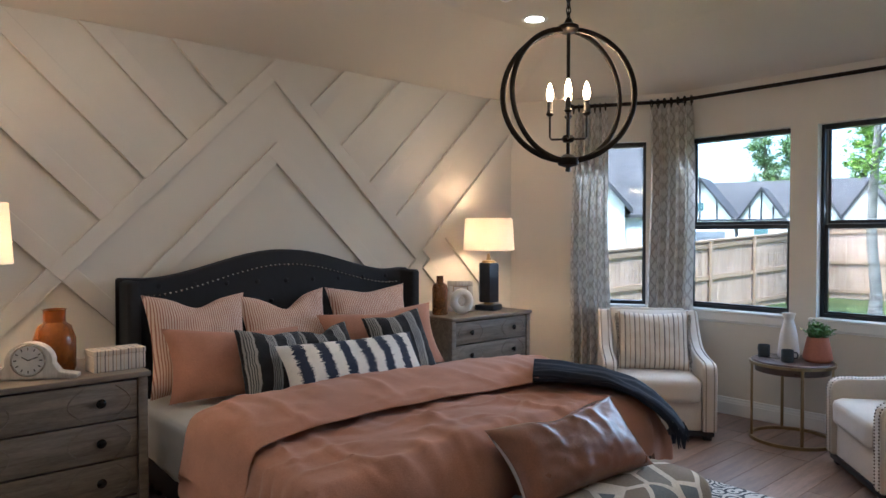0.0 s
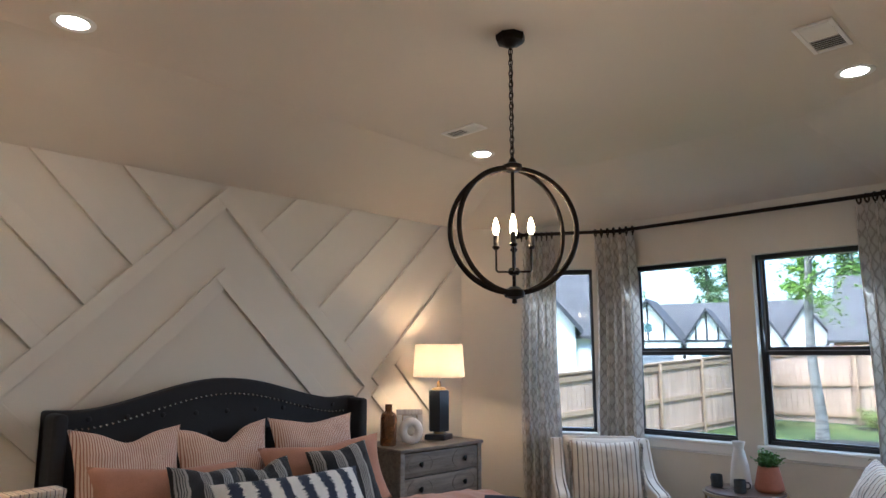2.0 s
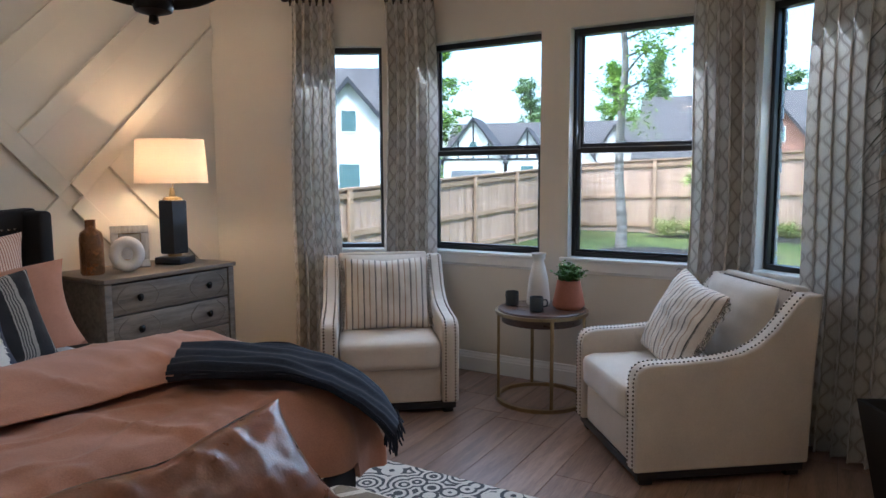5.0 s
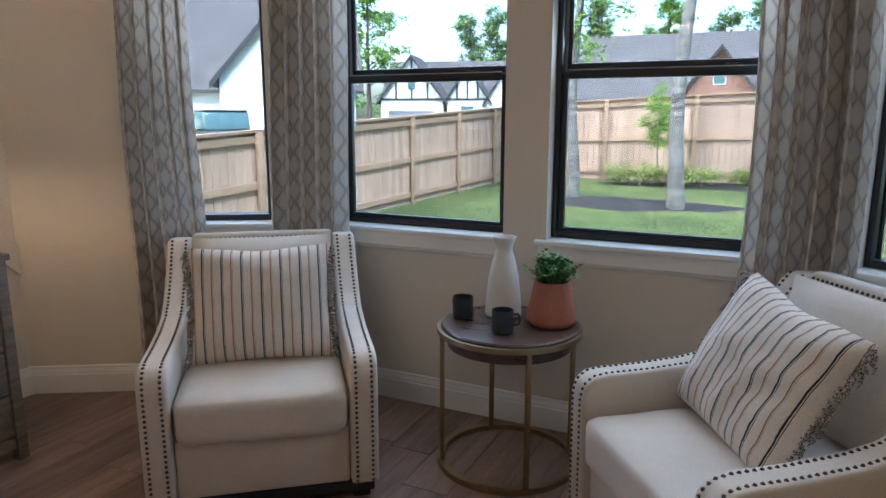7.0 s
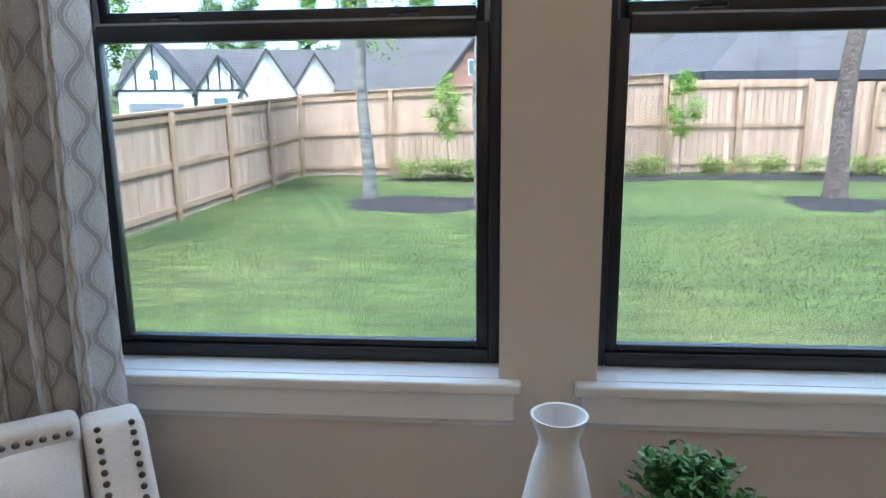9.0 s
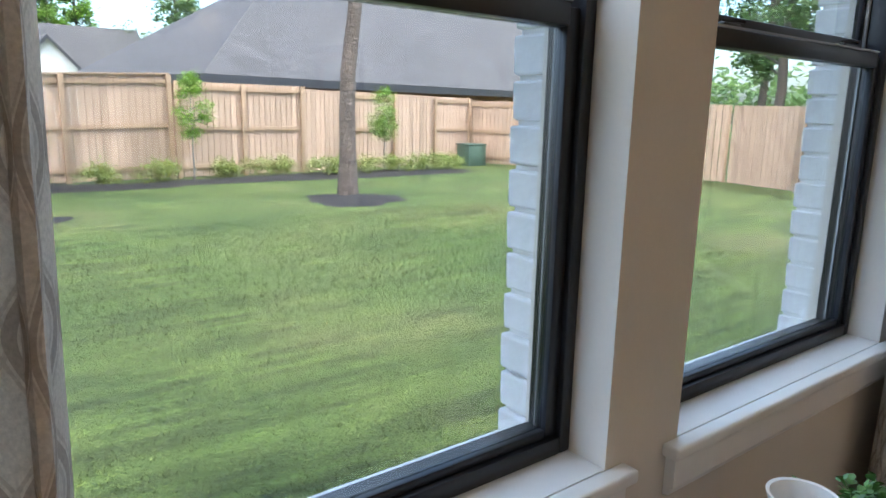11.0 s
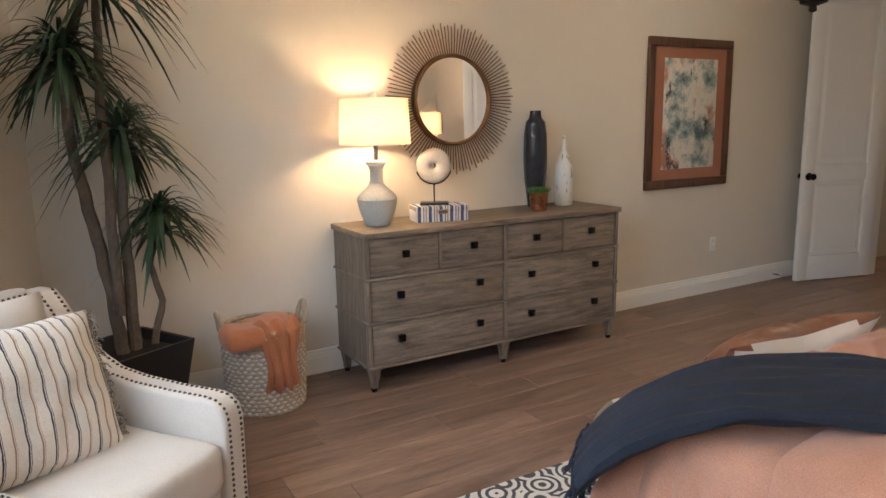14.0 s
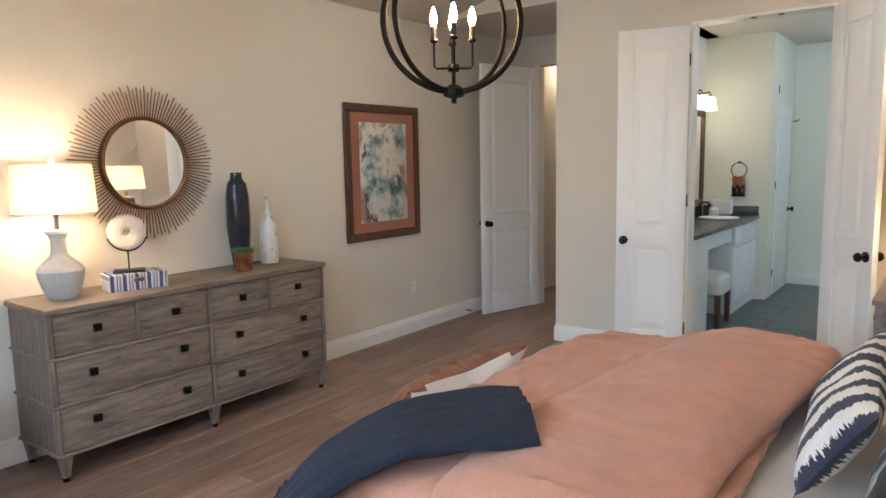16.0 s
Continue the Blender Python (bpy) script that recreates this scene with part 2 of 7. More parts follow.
def dimming_glass():
    m = Mat("window_glass")
    out = m.t.nodes["Material Output"]
    clear, gloss = m.node("BsdfTransparent"), m.node("BsdfGlossy")
    # Half-dark tint dims the view out; the panes cast no shadow indoors.
    clear.inputs[0].default_value = (0.49, 0.50, 0.49, 1)
    gloss.inputs["Roughness"].default_value = 0.02
    edge = m.node("LayerWeight")
    edge.inputs[0].default_value = 0.5
    mx = m.node("MixShader")
    m.put(m.math("MULTIPLY_ADD", m.math("POWER", edge.outputs["Facing"], 4.0), 0.35, 0.015), mx.inputs[0])
    m.put(clear.outputs[0], mx.inputs[1])
    m.put(gloss.outputs[0], mx.inputs[2])
    m.put(mx.outputs[0], out.inputs[0])
    return m.m


trim_grey = plain("seal_grey", (0.35, 0.36, 0.36), 0.5)
window_glass = dimming_glass()


def wood(name, dark, light, rough=0.45, stretch=(1, 12, 12), scale=3.0, per_object=0.25, bump=0.15):
    """Wood whose grain runs along the axis with the small stretch."""
    m = Mat(name)
    info = m.node("ObjectInfo")
    mp = m.node("Mapping")
    m.put(m.tc.outputs["Object"], mp.inputs[0])
    mp.inputs["Scale"].default_value = stretch
    shift = m.node("CombineXYZ")
    m.put(m.math("MULTIPLY", info.outputs["Random"], 37.0), shift.inputs[0])
    m.put(m.math("MULTIPLY", info.outputs["Random"], 19.0), shift.inputs[1])
    m.put(shift.outputs[0], mp.inputs["Location"])
    n = m.node("TexNoise")
    n.inputs["Scale"].default_value, n.inputs["Detail"].default_value, n.inputs["Distortion"].default_value = scale, 8, 0.6
    m.put(mp.outputs[0], n.inputs["Vector"])
    fine = m.node("TexNoise")
    fine.inputs["Scale"].default_value, fine.inputs["Detail"].default_value = scale * 9, 4
    m.put(mp.outputs[0], fine.inputs["Vector"])
    f = m.math("MULTIPLY_ADD", fine.outputs[0], 0.35, m.math("MULTIPLY", n.outputs[0], 0.72))
    c = m.ramp(f, (0.36, dark), (0.68, light))
    k = m.math("MULTIPLY_ADD", info.outputs["Random"], per_object * 2, 1 - per_object)
    grey = m.node("CombineColor")
    for s in grey.inputs:
        m.put(k, s)
    c = m.mix(1.0, c, grey.outputs[0], "MULTIPLY")
    m.bump(f, bump, 0.002)
    return m.set(c, m.math("MULTIPLY_ADD", n.outputs[0], 0.25, rough - 0.12))


plank_wood = wood("plank_wood", (0.125, 0.074, 0.052), (0.30, 0.198, 0.145), 0.36, (9, 0.8, 9), 2.2, 0.22, 0.1)
tile_stone = plain("tile_stone", (0.12, 0.13, 0.135), 0.4, 0, 3, 0.2, 40, 0.15)
grout = plain("grout", (0.22, 0.22, 0.21), 0.9)
subfloor = plain("subfloor", (0.03, 0.022, 0.018), 0.8)
stone_top = plain("stone_top", (0.10, 0.10, 0.10), 0.25, 0, 8, 0.3, 80, 0.02)
white_brick = plain("white_brick", (0.80, 0.785, 0.76), 0.85, 0, 4, 0.12, 40, 0.6, 0.006)

# ---- room: x from the bed's wall to the dresser's wall, y towards the bay ----
W, SOUTH, H_LOW, H_TOP = 4.665, -0.52, 2.72, 3.0
A0, A1, B1, C1 = (0.0, 4.57), (1.28, 5.31), (3.37, 5.31), (W, 4.57)
T = 0.18


def wall_with_holes(name, p0, p1, holes, low=-0.3, high=H_TOP + 0.25, thick=T, material=None, label=""):
    """A wall from p0 to p1, seen from the side to its right, with holes (a, b, z0, z1) along it."""
    d = Vector((p1[0] - p0[0], p1[1] - p0[1], 0))
    length = d.length
    d.normalize()
    n = Vector((-d.y, d.x, 0))
    bm = bmesh.new()
    cuts = sorted({0.0, length, *(h[0] for h in holes), *(h[1] for h in holes)})
    base = Vector((p0[0], p0[1], 0))
    for a, b in zip(cuts, cuts[1:]):
        mid = (a + b) / 2
        spans = [(low, high)]
        for h in holes:
            if h[0] < mid < h[1]:
                spans = [(low, h[2]), (h[3], high)]
        for z0, z1 in spans:
            if z1 - z0 < 0.005:
                continue
            loop = [base + d * a + Vector((0, 0, z0)), base + d * b + Vector((0, 0, z0)), base + d * b + Vector((0, 0, z1)), base + d * a + Vector((0, 0, z1))]
            add_prism(bm, loop, n * thick)
    bmesh.ops.remove_doubles(bm, verts=list(bm.verts), dist=1e-4)
    return structure(name, bm, material or wall_paint, label)


Z_SILL, Z_HEAD, Z_MEET = 0.868, 2.31, 1.555
Z_CUT = Z_SILL - 0.04
LEN_A = math.hypot(1.28, 0.74)
LEN_C = math.hypot(W - 3.37, 0.74)
wall_west = wall_with_holes("wall_west", (0, SOUTH), A0, [], label="cream painted accent wall with diagonal board moulding")
wall_bay_a = wall_with_holes("wall_bay_left", A0, A1, [(0.60, 1.22, Z_CUT, Z_HEAD)], label="cream painted bay wall with a window")
wall_bay_b = wall_with_holes("wall_bay_middle", A1, B1, [(0.07, 0.945, Z_CUT, Z_HEAD), (1.14, 2.015, Z_CUT, Z_HEAD)], label="cream painted bay wall with two windows")
wall_bay_c = wall_with_holes("wall_bay_right", B1, C1, [(0.20, 0.80, Z_CUT, Z_HEAD)], label="cream painted bay wall with a window")
wall_east = wall_with_holes("wall_east", C1, (W, -3.9), [], label="unseen cream wall enclosing the far room behind the dresser")
BX0, BX1 = 1.50, 2.40
wall_south = wall_with_holes("wall_south", (3.46, SOUTH), (0, SOUTH), [(3.46 - BX1, 3.46 - BX0, -0.31, 2.46)], thick=0.13, label="unseen cream wall enclosing the far room with the bathroom doorway")
header = wall_with_holes("wall_header", (W, SOUTH), (3.46, SOUTH), [], low=2.76, thick=0.13, label="cream painted header over the hall opening")

# sloped ceiling edges round a flat middle
bm = bmesh.new()
outer = [(0, SOUTH - 0.13), A0, A1, B1, C1, (W, SOUTH - 0.13)]
inner = [(1.0, SOUTH - 0.13), (1.0, 3.99), (1.557, 4.31), (3.11, 4.31), (3.665, 3.99), (3.665, SOUTH - 0.13)]
lo = [bm.verts.new((x, y, H_LOW)) for x, y in outer]
hi = [bm.verts.new((x, y, H_TOP)) for x, y in inner]
for i in range(5):
    bm.faces.new((lo[i], lo[i + 1], hi[i + 1], hi[i]))
bm.faces.new(hi)
bmesh.ops.recalc_face_normals(bm, faces=list(bm.faces))
bmesh.ops.solidify(bm, geom=list(bm.faces), thickness=-0.05)
structure("ceiling", bm, ceiling_paint, "cream painted ceiling with sloped edges")
# Unseen slab added above the ceiling to keep sky light out.
structure("roof_cover", box((-0.3, SOUTH - 0.3, 3.3), (W + 0.3, 5.7, 3.4)), ceiling_paint, "unseen light-blocking slab above the ceiling")


def bay_y(x):
    if x < 1.28:
        return 4.57 + 0.74 * max(0, x) / 1.28
    if x > 3.37:
        return 5.31 - 0.74 * (min(x, W) - 3.37) / (W - 3.37)
    return 5.31


# hall beyond the opening, and the room after it
wall_hall_west = wall_with_holes("wall_hall_west", (3.46, -1.72), (3.46, SOUTH - 0.13), [], thick=-0.02 + 0.13, label="cream painted hall wall")
wall_hall_end = wall_with_holes("wall_hall_end", (W, -1.72), (3.46, -1.72), [(0.33, 1.15, -0.31, 2.46)], thick=0.12, label="cream painted hall wall with a doorway")
structure("ceiling_hall", box((3.46, -1.72, 2.76), (W, SOUTH - 0.13, 2.82)), ceiling_paint, "lower flat hall ceiling")
wall_far = wall_with_holes("wall_far_room", (W + 1.5, -4.4), (2.9, -4.4), [(2.05, 2.6, -0.31, 2.3)], thick=0.12, label="cream wall with panel moulding")
wall_far_b = wall_with_holes("wall_far_side", (3.2, -4.4), (3.2, -1.84), [], thick=0.1, label="unseen cream wall enclosing the far room")
# The next three walls are added to shut daylight out of the far room.
wall_with_holes("wall_far_east", (W + 1.5, -1.84), (W + 1.5, -4.4), [], thick=0.1, label="unseen cream wall enclosing the far room")
wall_with_holes("wall_far_north", (W + 0.18, -1.84), (W + 1.5, -1.84), [], thick=0.1, label="unseen cream wall enclosing the far room")
wall_with_holes("wall_far_niche", (W + 1.5, -4.525), (2.9, -4.525), [], thick=0.1, label="cream wall added to close off an opening")
structure("ceiling_far_room", box((2.9, -4.5, 2.76), (W + 1.5, -1.84, 2.82)), ceiling_paint, "flat ceiling of the room beyond")

# bathroom
bath_paint = plain("bath_paint", (0.80, 0.78, 0.68), 0.7, 0, 1.5, 0.03, 100, 0.1)
wall_bath_end = wall_with_holes("wall_bath_end", (2.37, -4.32), (-0.2, -4.32), [], thick=0.1, material=bath_paint, label="pale painted bathroom wall")
wall_bath_door = wall_with_holes("wall_bath_door", (2.37, -3.26), (2.37, -4.32), [], thick=-0.1 + 0.2, material=bath_paint, label="pale painted bathroom wall with a closed door")
wall_bath_nook = wall_with_holes("wall_bath_nook", (3.05, -3.16), (2.37, -3.16), [], thick=0.1, material=bath_paint, label="pale painted wall at the vanity's end")
wall_bath_vanity = wall_with_holes("wall_bath_vanity", (3.05, -0.65), (3.05, -3.16), [], thick=0.1, material=bath_paint, label="pale painted wall behind the vanity")
wall_bath_west = wall_with_holes("wall_bath_west", (-0.1, -4.62), (-0.1, -0.65), [], thick=0.1, material=bath_paint, label="pale painted bathroom wall")
structure("ceiling_bath", box((-0.2, -4.7, 2.76), (3.1, -0.65, 2.8)), ceiling_paint, "flat white bathroom ceiling")

# baseboards: a tall board with a stepped cap
def baseboard(p0, p1, name="baseboard"):
    d = Vector((p1[0] - p0[0], p1[1] - p0[1], 0))
    length = d.length
    d.normalize()
    n = Vector((-d.y, d.x, 0))
    prof = [(0.0, 0.0), (0.018, 0.0), (0.018, 0.095), (0.014, 0.10), (0.014, 0.108), (0.008, 0.125), (0.008, 0.135), (0.0, 0.14)]
    base = Vector((p0[0], p0[1], 0.001)) + n * 0.001
    loop = [base + n * a + Vector((0, 0, b)) for a, b in prof]
    return structure(name, prism(loop, d * length), trim_paint, "white painted stepped baseboard")


for a, b in (((0, SOUTH), A0), (A0, A1), (A1, B1), (B1, C1), (C1, (W, -1.72)), ((3.46, SOUTH), (BX1 + 0.02, SOUTH)), ((BX0 - 0.02, SOUTH), (0, SOUTH)),
             ((3.46, -1.72), (3.46, SOUTH)), ((2.37, -4.32), (0, -4.32)), ((3.05, -3.16), (2.37, -3.16)), ((W + 1.4, -4.4), (4.15, -4.4))):
    baseboard(b, a)


# ---- windows ----
brick_data = []


def brick_mesh():
    if not brick_data:
        bm = box((-0.056, -0.05, -0.0335), (0.056, 0.05, 0.0335), 0.005, 2)
        for v in bm.verts:
            v.co += Vector((bumps(v.co, 20, 0.006, 1), bumps(v.co, 20, 0.006, 2), 0))
        me = bpy.data.meshes.new("brick")
        bm.to_mesh(me)
        bm.free()
        me.materials.append(white_brick)
        brick_data.append(me)
    return brick_data[0]


def window_unit(name, p0, p1, a, b, fixed=False):
    """A black window set in the hole from a to b along the wall p0 to p1; fixed has one pane."""
    d = Vector((p1[0] - p0[0], p1[1] - p0[1], 0)).normalized()
    ang = math.degrees(math.atan2(d.y, d.x))
    o = Vector((p0[0], p0[1], 0)) + d * a
    w = b - a
    win = thing(name, pose(o.x, o.y, Z_SILL, 0, 0, ang), "black framed fixed window with one clear pane" if fixed else "black framed single-hung window with clear panes", "structure", kind="structure")
    h = Z_HEAD - Z_SILL
    zm = Z_MEET - Z_SILL
    # depth grows outwards along -y of this frame's left side, so outwards is +y here
    f0, f1 = 0.075, 0.150
    e, foot = 0.024, 0.018
    part("window_frame", box((0, f0, -0.012), (e, f1, h), 0.003), black_frame, win)
    part("window_frame", box((w - e, f0, -0.012), (w, f1, h), 0.003), black_frame, win)
    part("window_frame", box((e, f0, -0.012), (w - e, f1, foot), 0.003), black_frame, win)
    part("window_frame", box((e, f0, h - 0.038), (w - e, f1, h), 0.003), black_frame, win)
    part("glazing_stop", box((e - 0.0005, f0 + 0.046, foot), (e + 0.010, f0 + 0.052, h - 0.038)), trim_grey, win, "pale grey glazing seal")
    part("glazing_stop", box((w - e - 0.010, f0 + 0.046, foot), (w - e + 0.0005, f0 + 0.052, h - 0.038)), trim_grey, win, "pale grey glazing seal")
    s = 0.026
    if fixed:
        pane = part("pane", box((e, f0 + 0.03, foot), (w - e, f0 + 0.034, h - 0.038)), window_glass, win)
        pane.visible_shadow = False
    else:
        for side in (e, w - e - s):
            part("lower_sash_stile", box((side, f0 + 0.010, foot), (side + s, f0 + 0.036, zm), 0.003), black_frame, win)
            part("upper_sash_stile", box((side, f0 + 0.054, zm), (side + s, f1 - 0.004, h - 0.038), 0.003), black_frame, win)
        part("lower_sash_rail", box((e + s, f0 + 0.010, foot), (w - e - s, f0 + 0.036, foot + 0.016), 0.003), black_frame, win)
        part("meeting_rail", box((e + s, f0 + 0.004, zm - 0.028), (w - e - s, f0 + 0.040, zm + 0.006), 0.004), black_frame, win)
        part("meeting_rail", box((e + s, f0 + 0.042, zm + 0.0), (w - e - s, f1 - 0.004, zm + 0.036), 0.004), black_frame, win)
        # Pale grey strip stands for the bright line on the rail's edge.
        part("rail_lip", box((e + s, f0 + 0.002, zm + 0.0062), (w - e - s, f0 + 0.007, zm + 0.010)), trim_grey, win, "pale grey strip for the bright edge of the meeting rail")
        for k in (0.22, 0.78):
            part("sash_lock", box((w * k - 0.03, f0 + 0.012, zm + 0.0065), (w * k + 0.03, f0 + 0.034, zm + 0.018), 0.004), black_frame, win)
            part("lock_lever", tube([(w * k - 0.018, f0 + 0.022, zm + 0.020), (w * k + 0.012, f0 + 0.018, zm + 0.024), (w * k + 0.034, f0 + 0.010, zm + 0.022)], 0.004, 6), black_iron, win)
        for z0, z1, y in ((foot + 0.016, zm - 0.028, f0 + 0.02), (zm + 0.036, h - 0.038, f0 + 0.062)):
            pane = part("pane", box((e + s * 0.8, y, z0), (w - e - s * 0.8, y + 0.004, z1)), window_glass, win)
            pane.visible_shadow = False
    part("sill", box((-0.045, -0.034, -0.036), (w + 0.045, 0.0, -0.012), 0.006, 3), trim_paint, win, "white painted sill")
    part("sill", box((0.001, 0.0005, -0.036), (w - 0.001, f1, -0.0125)), trim_paint, win)
    loop = [(0, 0.0, -0.0365), (0, -0.020, -0.0365), (0, -0.020, -0.095), (0, -0.014, -0.102), (0, -0.012, -0.11), (0, 0.0, -0.114)]
    apron = prism([Vector(p) + Vector((-0.03, -0.0005, 0)) for p in loop], (w + 0.06, 0, 0))
    part("apron", apron, trim_paint, win, smooth=False)
    rr = random.Random(int(o.x * 100))
    for side in (0, 1):
        z = -0.09
        while z < h:
            x0 = (w + 0.055 if side else -0.167) + rr.uniform(-0.004, 0.004)
            br = new("brick", brick_mesh())
            br.matrix_basis = pose(x0 + 0.056, T + 0.053 + rr.uniform(-0.003, 0.003), z + 0.035, 0, 0, rr.uniform(-0.8, 0.8))
            br.parent = win
            z += 0.0765
    part("outer_brick_sill", prism([(-0.13, 0.151, -0.13), (-0.13, T + 0.13, -0.15), (-0.13, T + 0.13, -0.085), (-0.13, 0.151, -0.05)], (w + 0.26, 0, 0), 0.006), white_brick, win)
    for x0, x1 in ((w + 0.062, w + 0.155), (-0.155, -0.062)):
        part("mortar", box((x0, T + 0.012, -0.08), (x1, T + 0.092, h)), white_brick, win)
    return win


# Lamps added in the openings to strengthen the daylight indoors.
for p0, p1, a, b, watts in ((A0, A1, 0.60, 1.22, 0.6), (A1, B1, 0.07, 0.945, 1.0), (A1, B1, 1.14, 2.015, 1.0), (B1, C1, 0.20, 0.80, 0.6)):
    window_light("window_daylight", p0, p1, a, b, watts * SKY_W)
window_unit("window_1", A0, A1, 0.60, 1.22, True)
window_unit("window_2", A1, B1, 0.07, 0.945)
window_unit("window_3", A1, B1, 1.14, 2.015)
window_unit("window_4", B1, C1, 0.20, 0.80, True)

# ---- floors ----
floor = structure("floor", box((-0.1, -4.5, -0.2), (W + 1.5, 5.40, -0.018)), subfloor, "dark grey-brown wooden plank floor")
rng = random.Random(7)
PLANK = 0.19
long_planks = {}


def plank_mesh(w, length):
    key = (round(w, 3), round(length, 2))
    if key not in long_planks:
        bm = box((-w / 2 + 0.0008, -length / 2 + 0.001, -0.016), (w / 2 - 0.0008, length / 2 - 0.001, 0.0))
        top = [e for e in bm.edges if all(v.co.z > -0.001 for v in e.verts)]
        bmesh.ops.bevel(bm, geom=top, offset=0.0016, segments=1, affect="EDGES")
        me = bpy.data.meshes.new("plank")
        bm.to_mesh(me)
        bm.free()
        me.materials.append(plank_wood)
        long_planks[key] = me
    return long_planks[key]


def lay_planks():
    x = 0.0
    while x < W - 0.01:
        w = min(PLANK, W - x)
        ends = max(bay_y(x), bay_y(x + w)) + 0.03
        y = SOUTH - 0.13 if x < 3.46 - PLANK else -4.4
        first = True
        while y < ends - 0.02:
            length = rng.choice((1.22, 1.22, 0.9)) if not first else rng.choice((0.4, 0.7, 0.95, 1.22))
            first = False
            length = min(length, ends - y)
            ob = new("plank", plank_mesh(w, length))
            ob.location = (x + w / 2, y + length / 2, 0)
            ob.parent = floor
            y += length
        x += w


# ---- accent wall boards ----
board_paint = wall_paint


def clip_poly(poly, inside, cross):
    out = []
    for i, p in enumerate(poly):
        q = poly[(i + 1) % len(poly)]
        if inside(p):
            out.append(p)
        if inside(p) != inside(q):
            out.append(cross(p, q))
    return out


def clip_axis(poly, k, limit, keep_low):
    inside = (lambda p: p[k] <= limit) if keep_low else (lambda p: p[k] >= limit)

    def cross(p, q):
        s = (limit - p[k]) / (q[k] - p[k])
        return tuple(p[i] + s * (q[i] - p[i]) for i in (0, 1))
    return clip_poly(poly, inside, cross)


def board(p0, p1, q0, q1):
    """A flat board on the bed's wall, in coordinates along the two diagonals."""
    r = math.sqrt(0.5)
    poly = [((p - q) * r, (p + q) * r) for p, q in ((p0, q0), (p1, q0), (p1, q1), (p0, q1))]
    for k, limit, low in ((0, 4.565, True), (0, SOUTH + 0.01, False), (1, H_LOW - 0.004, True), (1, 0.143, False)):
        poly = clip_axis(poly, k, limit, low)
        if len(poly) < 3:
            return
    part("board", prism([(0.0005, y, z) for y, z in poly], (0.027, 0, 0), 0.002, 1), board_paint, wall_west, smooth=False)


BW = 0.105
P1, Q1 = 3.304, 0.303
APEX = 0.0
board(P1, P1 + BW, -1.6 + BW, Q1 + BW)          # chevron, falling arm
board(P1, P1 + BW, -3.0, -1.6)
board(1.41, P1, Q1, Q1 + BW)                   # chevron, rising arm
board(-1.0, 1.41 - 0.001, Q1, Q1 + BW)
board(2.91, 2.91 + BW, -1.49, -0.006)          # inner chevron
board(1.52, 2.91, -0.111, -0.006)
for q in (0.01, -0.365, -0.735, -1.10):
    board(P1 + BW, 6.0, q - BW, q)
board(P1 + BW, 6.0, -1.6, -1.6 + BW)
board(2.6, P1, -1.6, -1.6 + BW)
for p in (3.02, 2.647, 2.277, 1.91):
    board(p - BW, p, Q1 + BW, 4.0)
board(1.41, 1.41 + BW, Q1 + BW, 4.0)
board(1.41, 1.41 + BW, -0.5, Q1)
board(3.66, 3.66 + BW, -3.0, -1.6)
board(0.9, 0.9 + BW, Q1 + BW, 4.0)

# ---- fabrics ----
cream_linen = fabric("cream_linen", (0.56, 0.49, 0.41), 0.95, 700, 0.08)
rust_linen = fabric("rust_linen", (0.42, 0.205, 0.132), 0.95, 500, 0.14, 0.3)
white_sheet = fabric("white_sheet", (0.72, 0.70, 0.66), 0.9, 600, 0.05)
navy_velvet = fabric("navy_velvet", (0.007, 0.008, 0.012), 0.8, 500, 0.15, 0.2, 0.02)
navy_knit = fabric("navy_knit", (0.010, 0.014, 0.027), 0.95, 110, 0.4, 1.0, 0.0)
tan_throw = fabric("tan_throw", (0.42, 0.145, 0.055), 0.95, 260, 0.2, 0.5, 0.3)
charcoal = (0.022, 0.024, 0.032)
navy = (0.018, 0.026, 0.055)
chair_stripe = stripes("chair_stripe", (0.66, 0.60, 0.53), [(0.0, 0.07, charcoal), (0.10, 0.13, charcoal), (0.5, 0.56, (0.26, 0.15, 0.09)), (0.59, 0.61, (0.30, 0.19, 0.12))], 0.072)
pin_stripe = stripes("pin_stripe", (0.72, 0.55, 0.45), [(0.0, 0.38, (0.38, 0.18, 0.13))], 0.0135)
ikat_dark = stripes("ikat_dark", (0.34, 0.33, 0.31), [(0.0, 0.52, (0.012, 0.013, 0.017)), (0.57, 0.61, (0.05, 0.05, 0.055)), (0.66, 0.70, (0.05, 0.05, 0.055)), (0.75, 0.79, (0.05, 0.05, 0.055)), (0.84, 0.88, (0.05, 0.05, 0.055))], 0.135, "X", "Object", 0.008, 200.0, 0.8)
ikat_light = stripes("ikat_light", (0.78, 0.75, 0.70), [(0.10, 0.58, navy)], 0.140, "X", "Object", 0.06, 200.0, 0.8)
leather = plain("brown_leather", (0.21, 0.085, 0.046), 0.30, 0, 7, 0.25, 140, 0.25, 0.003)


def zigzag_rows(name, light, dark, scale):
    m = Mat(name)
    w = m.node("TexVoronoi")
    w.inputs["Scale"].default_value = scale
    m.put(m.tc.outputs["Object"], w.inputs["Vector"])
    f = m.math("GREATER_THAN", m.math("SINE", m.math("MULTIPLY_ADD", w.outputs["Distance"], 26.0, m.math("MULTIPLY", m.noise(3, 2), 8.0))), 0.1)
    c = m.vary(m.mix(f, light, dark), 200, 0.2)
    m.bump(m.noise(300, 2), 0.5, 0.004)
    return m.set(c, 0.95)


